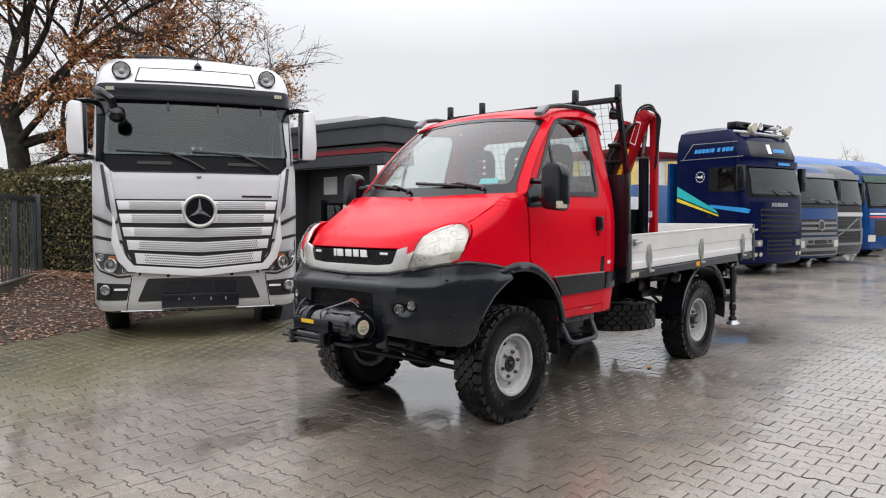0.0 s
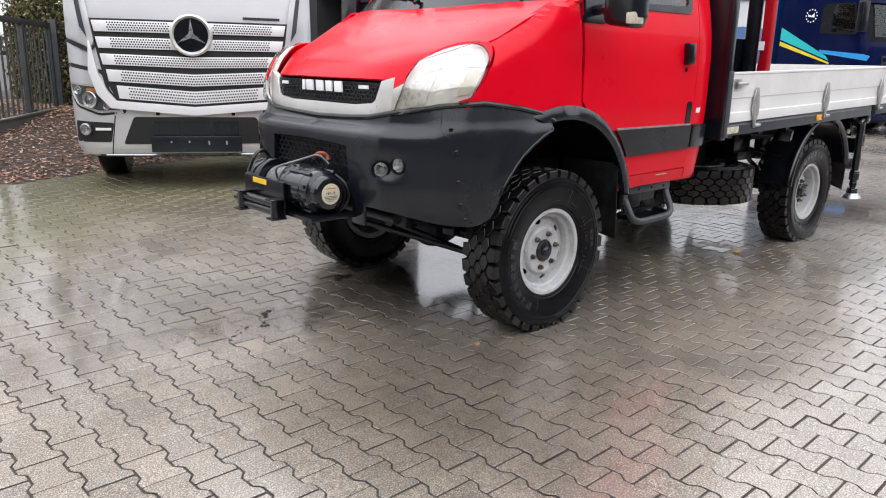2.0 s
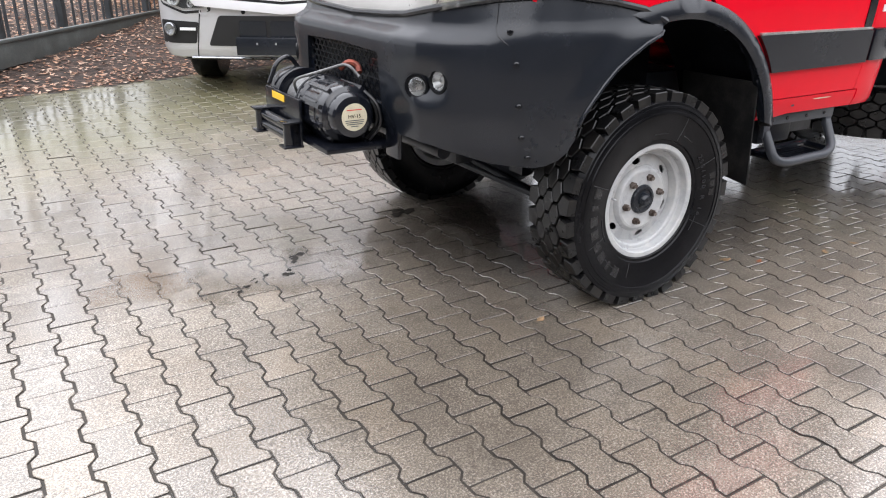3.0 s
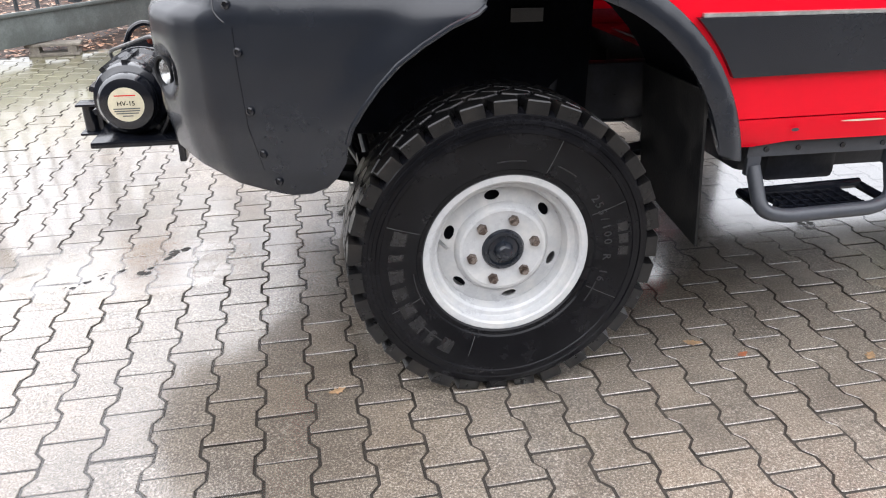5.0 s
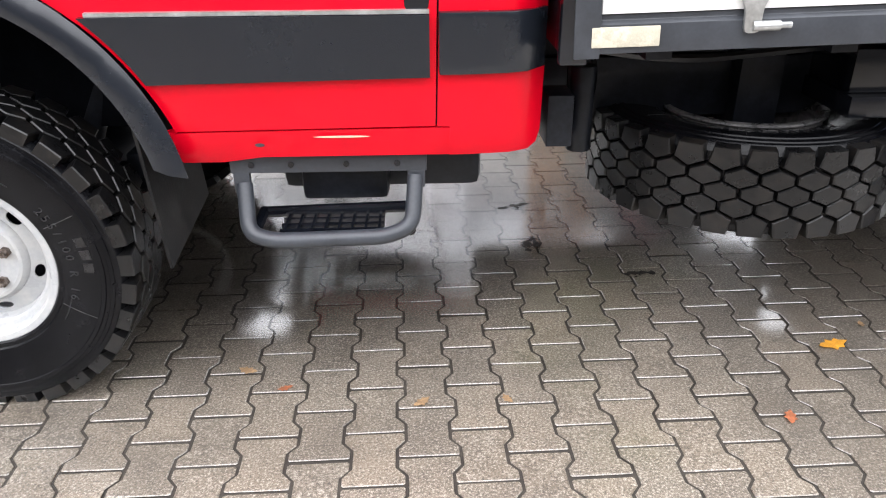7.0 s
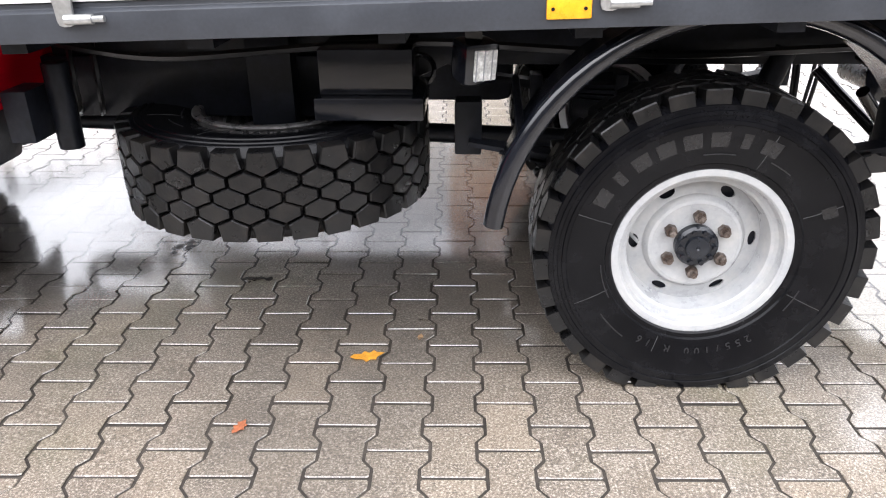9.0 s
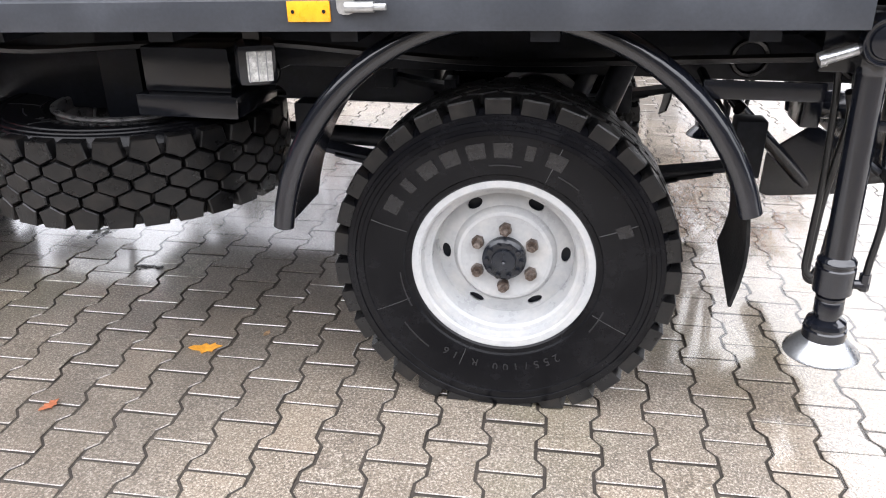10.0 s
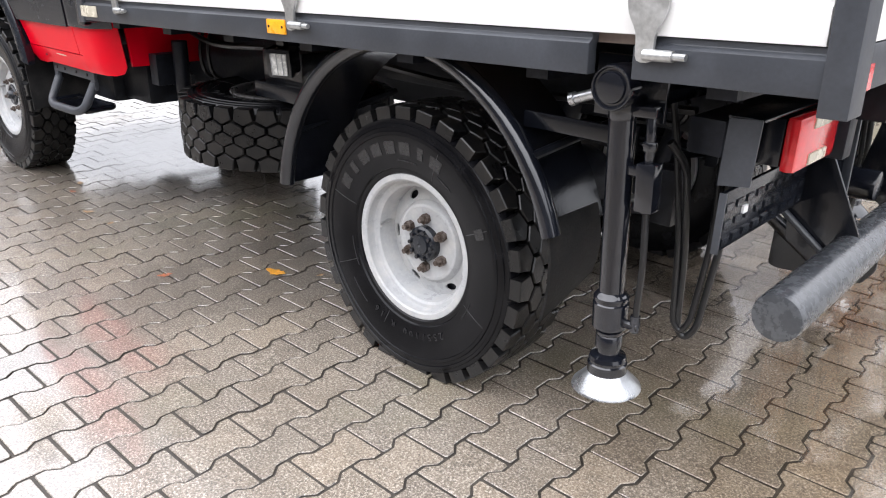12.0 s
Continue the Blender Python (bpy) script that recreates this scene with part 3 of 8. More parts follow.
for k in (1, -1):
    def laid(g):
        return g if k == 1 else g.flipped()
    door = part("door", laid(sheet(door_line, side(), [window], 0.05, 0.014)), RED, truck)
    part("window_seal", laid(sheet(rounded([(0.185, 1.685), (0.28, 1.80), (0.67, 2.295), (0.745, 2.335), (1.13, 2.355), (1.208, 2.29), (1.178, 1.75), (1.15, 1.695)], 0.04), side(0.006), [rounded([(0.235, 1.715), (0.31, 1.805), (0.69, 2.26), (0.755, 2.297), (1.115, 2.317), (1.165, 2.27), (1.14, 1.77), (1.12, 1.735)], 0.03)], 0.06, 0.012)), BLACK, door)
    pane = part("window", laid(sheet(window, side(-0.004), step=0.1)), DOORGLASS, door)
    pane.visible_shadow = False
    part("window_divider", laid(sheet([(0.545, 1.72), (0.57, 1.72), (0.59, 2.19), (0.565, 2.16)], side(0.004), step=0.1, thick=0.015)), BLACK, door)
    part("door_cladding", laid(sheet(arc(*AC, 0.62, 48, 30) + [(1.215, 0.905), (1.215, 1.045)], side(0.018), step=0.06, thick=0.03)), PLASTIC, door, "dark grey plastic rubbing strip", 0.004)
    part("cladding_edge", laid(sheet([(0.46, 1.047), (1.215, 1.047), (1.215, 1.056), (0.46, 1.056)], side(0.012), step=0.08, thick=0.02)), STEEL, door)
    part("door_handle", laid(box(1.075, 1.15, -0.975, -0.925, 1.405, 1.53)), BLACK, door, "black pull handle", 0.012)
    part("keyhole", laid(cyl((1.11, -0.945, 1.375), (1.11, -0.938, 1.375), 0.012, 12)), BLACK, door)
    part("sill", laid(sheet([(0.575, 0.77), (0.60, 0.685), (0.70, 0.685), (0.80, 0.70), (1.28, 0.70), (1.28, 0.775)], side(-0.004), step=0.05, thick=0.02)), RED, truck)
    for sx, w, h in ((0.80, 0.012, 0.005), (1.0, 0.07, 0.003)):
        part("scrape", laid(sheet(ring(sx, 0.757 if w > 0.05 else 0.738, w, h, 10), side(0.0022), step=0.05)), LABEL if w > 0.05 else GREYRAIL, truck)
    part("rear_corner", laid(sheet([(1.231, 0.78), (1.262, 0.778), (1.262, 0.70), (1.46, 0.70), (1.485, 0.71), (1.496, 0.74), (1.498, 1.7), (1.49, 2.42), (1.258, 2.42), (1.251, 1.7), (1.241, 1.25)], side(-0.001), step=0.05, thick=0.014)), RED, truck)
    part("corner_cladding", laid(sheet(rect(1.236, 1.494, 0.91, 1.05), side(0.018), step=0.05, thick=0.03)), PLASTIC, truck, "dark grey plastic rubbing strip", 0.004)
    part("fuel_flap", laid(sheet(rounded(rect(1.16, 1.215, 1.05, 1.19), 0.02), side(0.004), step=0.04, thick=0.01)), BLACK, truck)
    part("reflector_tag", laid(sheet(rect(1.27, 1.315, 1.12, 1.15), side(0.004), step=0.05, thick=0.004)), WHITE, truck)
    # wheel arch flare and inner lining
    flare = arc(*AC, 0.605, 114, 8, 24) + arc(*AC, 0.535, 12, 106, 24)
    part("wheel_arch_flare", laid(sheet(flare, lambda x, z: (x, -(0.945 + 0.018 * math.sin(max(0, min(1, (0.605 - math.hypot(x - AC[0], z - AC[1])) / 0.09)) * 3.14)) * (side_y(max(x, -0.25), z) / side_y(0.3, z)), z), step=0.045, thick=0.05)), PLASTIC, truck, "dark grey plastic wheel arch", 0.006)
    lining = [[(AC[0] + 0.60 * math.cos(radians(a)), y, AC[1] + 0.585 * math.sin(radians(a))) for a in range(16, 150, 8)] for y in (-0.87, -0.45)]
    part("wheel_arch_liner", laid(solid(loft(lining), 0.01)), ARCH, truck)
    flap = [[(0.512 + 0.035 * t, y, 0.86 - 0.44 * t + (0.05 * t if y > -0.8 else 0.0)) for t in [i / 6 for i in range(7)]] for y in (-0.93, -0.54)]
    part("mud_flap", laid(solid(loft(flap), 0.008)), FLAP, truck)

# cab top: bonnet, windscreen, roof, back
nose = [(-0.845, 1.305), (-0.83, 1.335), (-0.78, 1.37), (-0.6, 1.44), (-0.4, 1.52), (-0.24, 1.59), (-0.1, 1.68), (-0.04, 1.712)]
rows = []
for i in range(21):
    u = -1 + i / 10
    row = []
    for j in range(19):
        s = j / 18
        x = -0.845 + 0.80 * s
        x0 = x + 0.16 * abs(u) ** 4 * (1 - s) * 0.9 + 0.10 * abs(u) ** 3 * s
        zc = ease(x, nose) + 0.03 * math.sin(s * math.pi) ** 0.8
        ze = ease(s, [(0, 1.30), (0.2, 1.43), (0.45, 1.509), (0.7, 1.615), (1, 1.705)])
        w = ease(s, [(0, 0.635), (0.2, 0.74), (0.45, 0.805), (0.7, 0.834), (1, 0.888)])
        row.append((x0, u * w, zc + (ze - zc) * abs(u) ** 3))
    rows.append(row)
part("bonnet", solid(loft(rows), 0.012), RED, truck)


def screen(u, s, off=0.0):
    """The windscreen: u across, s from bottom to top."""
    b = Vector((-0.075 + 0.15 * abs(u) ** 2.2, u * 0.86, 1.705 + 0.02 * abs(u)))
    t = Vector((0.575 + 0.07 * abs(u) ** 2.2, u * 0.725, 2.375 - 0.05 * abs(u) ** 2))
    p = b.lerp(t, s)
    d = 0.035 * math.sin(s * math.pi)
    return p + Vector((-0.7, 0, 0.7)) * (d + off)


def scr(off):
    return lambda a, b: tuple(screen(a, b, off))


pane = part("windscreen", sheet(rounded(rect(-0.955, 0.955, 0.05, 0.955), 0.06), scr(0), step=0.09), WINDOW, truck)
pane.visible_shadow = False
part("windscreen_seal", sheet(rounded(rect(-0.985, 0.985, 0.0, 0.99), 0.05), scr(0.004), [rounded(rect(-0.93, 0.93, 0.07, 0.935), 0.07)], 0.07, 0.012), BLACK, truck)
part("windscreen_frame", sheet(rounded(rect(-1.08, 1.08, -0.04, 1.06), 0.05), scr(-0.006), [rounded(rect(-0.975, 0.975, 0.01, 0.982), 0.05)], 0.07, 0.02), RED, truck)
part("inspection_sticker", sheet(rect(-0.80, -0.62, 0.09, 0.15), scr(-0.003), step=0.1), TEAL, truck, "small green windscreen sticker")
rows = []
for i in range(25):
    u = -1 + i / 12
    row = []
    for j in range(13):
        s = j / 12
        x = 0.56 + 0.07 * abs(u) ** 2.2 * (1 - s) + (0.935 - 0.03 * abs(u) ** 4) * s
        zc = ease(s, [(0, 2.365), (0.12, 2.42), (0.3, 2.465), (0.6, 2.50), (0.85, 2.495), (0.95, 2.47), (1, 2.40)])
        a = abs(u)
        y = (0.70 * min(1, a / 0.85) + 0.055 * max(0, (a - 0.85) / 0.15)) * (1 if u >= 0 else -1)
        z = zc - 0.045 * a ** 2 - (0.10 * ((a - 0.85) / 0.15) ** 1.5 if a > 0.85 else 0) * (0.35 + 0.65 * s)
        row.append((x, y, z))
    rows.append(row)
part("roof", solid(loft(rows), 0.014), RED, truck)
for k in (1, -1):
    tr = Geo().join(tube([(0.62, -0.715 * k, 2.38), (0.70, -0.715 * k, 2.43), (0.85, -0.715 * k, 2.458), (1.2, -0.715 * k, 2.47), (1.40, -0.72 * k, 2.435)], 0.02, 10))
    part("roof_strip", tr, PLASTIC, truck)
    part("marker_lamp", box(-0.055, 0.055, -0.045, 0.045, -0.02, 0.02).at(pose(0.625, -0.69 * k, 2.395, 0, -38, 0)), GREYP, truck, "grey roof marker lamp", 0.016)
back = [(-0.78, 0.74), (0.78, 0.74), (0.84, 1.6), (0.70, 2.36), (0.6, 2.43), (-0.6, 2.43), (-0.70, 2.36), (-0.84, 1.6)]
part("cab_back", sheet(back, lambda y, z: (1.492, y, z), [rounded(rect(-0.64, 0.64, 1.66, 2.26), 0.08)], 0.12, 0.02), RED, truck)
pane = part("rear_window", sheet(rounded(rect(-0.65, 0.65, 1.65, 2.27), 0.08), lambda y, z: (1.496, y, z), step=0.3), WINDOW, truck)
pane.visible_shadow = False
part("cab_floor", box(0.66, 1.47, -0.84, 0.84, 0.78, 0.84), CHASSIS, truck)
part("bulkhead", box(0.05, 0.10, -0.86, 0.86, 1.20, 1.62), DASH, truck)
dash = [(-0.06, 1.62), (0.02, 1.70), (0.20, 1.69), (0.34, 1.60), (0.36, 1.40), (0.1, 1.3)]
part("dashboard", prism(dash, "y", -0.84, 0.84), DASH, truck, "grey dashboard", 0.02)
wheel_rim = tube([(0.24 * math.cos(t), 0.24 * math.sin(t), 0) for t in [2 * math.pi * i / 32 for i in range(33)]], 0.016, 8)
wheel_rim.join(box(-0.22, 0.22, -0.02, 0.02, -0.02, 0.01))
part("steering_wheel", wheel_rim.at(pose(0.46, -0.44, 1.62, 0, -40, 0)), BLACK, truck)
for y in (-0.46, -0.06, 0.42):
    seat = part("seat", Geo().join(box(0.62, 1.10, y - 0.23, y + 0.23, 1.05, 1.22), box(1.08, 1.24, y - 0.22, y + 0.22, 1.18, 1.88).at(pose(0, 0, 0, 0, 3, 0))), SEAT, truck, "dark fabric cab seat", 0.04)
    head = rounded([(-0.15, 0.0), (0.15, 0.0), (0.16, 0.2), (0.11, 0.31), (-0.11, 0.31), (-0.16, 0.2)], 0.05)
    slots = [rounded(rect(-0.09, 0.09, h, h + 0.028), 0.01, 2) for h in (0.07, 0.13, 0.19)]
    part("headrest", sheet([(a + y, b + 1.86) for a, b in head], lambda a, b: (1.22, a, b), [[(a + y, b + 1.86) for a, b in s] for s in slots], 0.06, 0.07), SEAT, seat)
for y0, y1 in ((-0.62, 0.10), (0.12, 0.78)):
    base = screen(y0 / 0.86, 0.01, 0.03)
    tip = screen(y1 / 0.86, 0.075, 0.025)
    mid = base.lerp(tip, 0.35) + Vector((0, 0, 0.03))
    part("wiper", Geo().join(tube([base + Vector((-0.03, 0, -0.02)), base, mid, base.lerp(tip, 0.55)], 0.012, 8), tube([screen(a / 0.86, 0.045 + 0.03 * i, 0.02) for i, a in enumerate((y0 + 0.18, (y0 + y1) / 2 + 0.05, y1))], 0.014, 6)), BLACK, truck)
part("scuttle", loft([[tuple(screen(u / 10, -0.05, 0.012)) for u in range(-10, 11)], [tuple(screen(u / 10, 0.035, 0.012)) for u in range(-10, 11)]]), BLACK, truck)

# mirrors
for k in (1, -1):
    head = rounded([(-1.04, 1.585), (-1.205, 1.565), (-1.23, 1.61), (-1.23, 1.85), (-1.195, 1.92), (-1.09, 1.925), (-1.04, 1.88)], 0.04)
    g = prism(head, "x", 0.12, 0.24)
    mir = part("mirror", g if k == 1 else g.flipped(), BLACK, truck, "large black door mirror on twin arms", 0.025)
    g = Geo().join(tube([(0.22, -0.89, 1.80), (0.17, -1.03, 1.79), (0.17, -1.2, 1.785)], 0.024, 8), tube([(0.22, -0.90, 1.66), (0.17, -1.03, 1.665), (0.17, -1.18, 1.665)], 0.026, 8))
    part("mirror_arm", g if k == 1 else g.flipped(), PLASTIC, mir)
    g = box(0.115, 0.2, -1.228, -1.18, 1.585, 1.64)
    part("indicator", g if k == 1 else g.flipped(), WHITELENS, mir, "clear repeater lamp", 0.01)
    g = sheet([(0.13, 1.60), (0.30, 1.60), (0.34, 1.72), (0.32, 1.80), (0.28, 1.80), (0.14, 1.72)], side(0.01), step=0.06, thick=0.02)
    part("mirror_foot", g if k == 1 else g.flipped(), PLASTIC, mir, "", 0.004)

# nose panel, grille, headlamps
def front_x(y, z):
    return -0.845 + 0.18 * max(0, (abs(y) - 0.1) / 0.8) ** 3 + 0.10 * (z - 1.11) * 0.5


def nosep(off):
    return lambda y, z: (front_x(y, z) - off, y, z)


grille = rounded([(-0.485, 1.285), (0.485, 1.285), (0.45, 1.18), (-0.45, 1.18)], 0.02)
part("grille_surround", sheet([(-0.585, 1.32), (-0.578, 1.13), (-0.55, 1.112), (-0.3, 1.098), (0.3, 1.098), (0.55, 1.112), (0.578, 1.13), (0.585, 1.32), (0.487, 1.295), (0.452, 1.205), (0.43, 1.19), (0.3, 1.178), (-0.3, 1.178), (-0.43, 1.19), (-0.452, 1.205), (-0.487, 1.295)], nosep(0.0), (), 0.06, 0.03), CHROMEGRILL, truck, "satin silver grille surround", 0.004)
mesh_g = Geo()
for r in range(8):
    for c in range(30):
        y, z = -0.52 + c * 0.036 + (0.018 if r % 2 else 0), 1.20 + r * 0.0185
        if abs(y) < 0.45 + (z - 1.195) * 0.4 - 0.01 and z < 1.29 - 0.06 * y * y:
            o, i = ring(y, z, 0.0175, 0.0125, 6), ring(y, z, 0.0135, 0.009, 6)
            vs = [nosep(-0.006)(*p) for p in o] + [nosep(-0.006)(*p) for p in i]
            mesh_g.add(vs, [(k, (k + 1) % 6, 6 + (k + 1) % 6, 6 + k) for k in range(6)])
gr = part("grille", solid(mesh_g, 0.004), BLACK, truck, "black honeycomb grille")
part("grille_backing", sheet(grille, nosep(-0.03), step=0.1, thick=0.01), MESHD, gr)
for i, (a, w) in enumerate(((0.16, 0.016), (0.10, 0.04), (0.005, 0.042), (-0.08, 0.034), (-0.165, 0.042))):
    part("badge_bar", sheet([(a - w * 0.9, 1.232), (a + w * 0.7, 1.232), (a + w * 0.9, 1.285), (a - w * 0.7, 1.285)], nosep(0.008), step=0.05, thick=0.01), WHITE, gr, "plain white badge bar", 0.002)
for y in (-0.37, 0.37):
    part("grille_tag", sheet(rect(y - 0.035, y + 0.035, 1.255, 1.272), nosep(0.006), step=0.05, thick=0.008), WHITE, gr)


def lamp_pt(s, t, off=0.0):
    """The headlamp's face: s from the grille outwards, t from bottom to top."""
    lo = Vector((-0.815, -0.575, 1.135)).lerp(Vector((-0.60, -0.866, 1.215)), s) + Vector((-0.055, -0.03, 0)) * math.sin(s * math.pi)
    hi = Vector((-0.80, -0.60, 1.335)).lerp(Vector((-0.395, -0.81, 1.475)), s) + Vector((-0.02, -0.04, 0.052)) * math.sin(s * math.pi)
    p = lo.lerp(hi, t) + Vector((-0.02, -0.02 - 0.02 * s * s, 0)) * math.sin(t * math.pi)
    return p + Vector((-0.65, -0.75, 0.15)) * off


for k in (1, -1):
    def laid(g):
        return g if k == 1 else g.flipped()
    def grid(s0, s1, t0, t1, off, n=10):
        return loft([[lamp_pt(s0 + (s1 - s0) * i / n, t0 + (t1 - t0) * j / n, off) for i in range(n + 1)] for j in range(n + 1)])
    crest = [(1 - 0.24 * (1 - math.cos(radians(a))), 0.68 + 0.32 * math.sin(radians(a))) for a in range(0, 91, 10)]
    shape = [(0.0, 0.0), (0.96, 0.0), (1.0, 0.05)] + crest + [(0.19, 1.0), (0.11, 0.82)]
    def lit(off):
        return lambda a, b: tuple(lamp_pt(a, b, off))
    hl = part("headlamp", laid(sheet(shape, lit(-0.028), (), 0.08, 0.02)), REFLECT, truck, "clear-lens headlamp")
    lens = part("lens", laid(sheet([(0.5 + (a - 0.5) * 0.985, 0.5 + (b - 0.5) * 0.985) for a, b in shape], lit(0.004), (), 0.08, 0.004)), LENS, hl, "clear lens")
    part("wing_tip", laid(sheet([(1.02, 0.66)] + [(a + 0.004, b + 0.004) for a, b in crest[1:]] + [(0.74, 1.03), (1.02, 1.03)], lit(0.0), (), 0.08, 0.012)), RED, truck, "red wing corner round the headlamp")
    part("lamp_corner", laid(sheet([(-0.004, 0.02), (0.086, 0.68), (-0.03, 0.68), (-0.03, 0.02)], lit(-0.002), (), 0.08, 0.01)), CHROMEGRILL, truck, "silver corner beside the headlamp")
    part("bonnet_corner", laid(sheet([(0.088, 0.69), (0.106, 0.82), (0.186, 1.0), (0.186, 1.03), (-0.03, 1.03), (-0.03, 0.69)], lit(-0.001), (), 0.08, 0.01)), RED, truck)
    part("lamp_pan", laid(sheet(rect(0.3, 1.07, 0.02, 1.07), lit(-0.056), (), 0.1, 0.006)), RED, truck)
    lens.visible_shadow = False
    for s0, s1, t0, t1, o in ((0.12, 0.46, 0.12, 0.62, -0.022), (0.5, 0.78, 0.3, 0.82, -0.020), (0.3, 0.62, 0.68, 0.92, -0.024), (0.80, 0.96, 0.62, 0.80, -0.022), (0.04, 0.10, 0.06, 0.60, -0.024), (0.64, 0.78, 0.84, 0.97, -0.024)):
        part("reflector_facet", laid(solid(grid(s0, s1, t0, t1, o, 5), 0.004)), FACET, hl)
    part("indicator_lens", laid(solid(grid(0.82, 0.97, 0.15, 0.55, -0.02, 4), 0.01)), WHITELENS, hl)
    edge = [lamp_pt(a, b, 0.003) for a, b in shape + shape[:1]]
    part("lamp_seal", laid(tube(edge, 0.0025, 6)), BLACK, hl)

# the heavy grey bumper: plan line swept between its lower and upper edge
def plan(s, z):
    """Half of the bumper seen from above: s runs from the middle round to the wheel."""
    pts = [(0.0, -0.925), (0.30, -0.925), (0.45, -0.925), (0.58, -0.90), (0.70, -0.835), (0.80, -0.745), (0.87, -0.63), (0.905, -0.50), (0.925, -0.36), (0.94, -0.22), (0.95, -0.08)]
    f = s * (len(pts) - 1)
    i = min(int(f), len(pts) - 2)
    a, b = pts[i], pts[i + 1]
    y, x = a[0] + (b[0] - a[0]) * (f - i), a[1] + (b[1] - a[1]) * (f - i)
    t = ease(z, [(0.60, 0.09), (0.68, 0.035), (0.80, 0.005), (1.0, 0.0), (1.045, 0.004), (1.06, 0.014), (1.085, 0.07), (1.16, 0.085), (1.2, 0.095)])
    soft = ease(z, [(0.60, 0.085), (0.68, 0.035), (0.80, 0.006), (0.95, 0.0), (1.06, 0.004), (1.085, 0.010), (1.115, 0.030), (1.2, 0.062)])
    k = min(1.0, max(0.0, (s - 0.36) / 0.22))
    t += (soft - t) * k * k * (3 - 2 * k)
    return x + t * (1 - 0.4 * s), y - t * 0.75 * s ** 2


ARCHLINE = [(0.766 + 0.234 * i / 24, ease(0.766 + 0.234 * i / 24, [(0.766, 0.81), (0.79, 0.862), (0.815, 0.908), (0.85, 0.96), (0.89, 1.003), (0.935, 1.043), (1.0, 1.085)])) for i in range(25)]


def bumper_pt(s, z, off=0.0):
    x, y = plan(s, z)
    # the skin flares outwards along the wheel arch
    near = min(math.hypot((s - a) * 1.4, z - b) for a, b in ARCHLINE)
    k = max(0.0, 1 - near / 0.10)
    dish = max(0.0, 1 - math.hypot((s - 0.333) / 0.085, (z - 0.904) / 0.085))
    off -= 0.030 * dish * dish * (3 - 2 * dish)
    off += 0.012 * k * k * (3 - 2 * k) * min(1.0, max(0.0, (z - 0.74) / 0.12))
    x1, y1 = plan(min(1, s + 0.01), z)
    d = Vector((y1 - y, -(x1 - x), 0)).normalized() if (x1 - x, y1 - y) != (0, 0) else Vector((1, 0, 0))
    return (x - d.x * off, -(y - d.y * off), z)


def skin(off=0.0):
    return lambda a, b: bumper_pt(a, b, off)


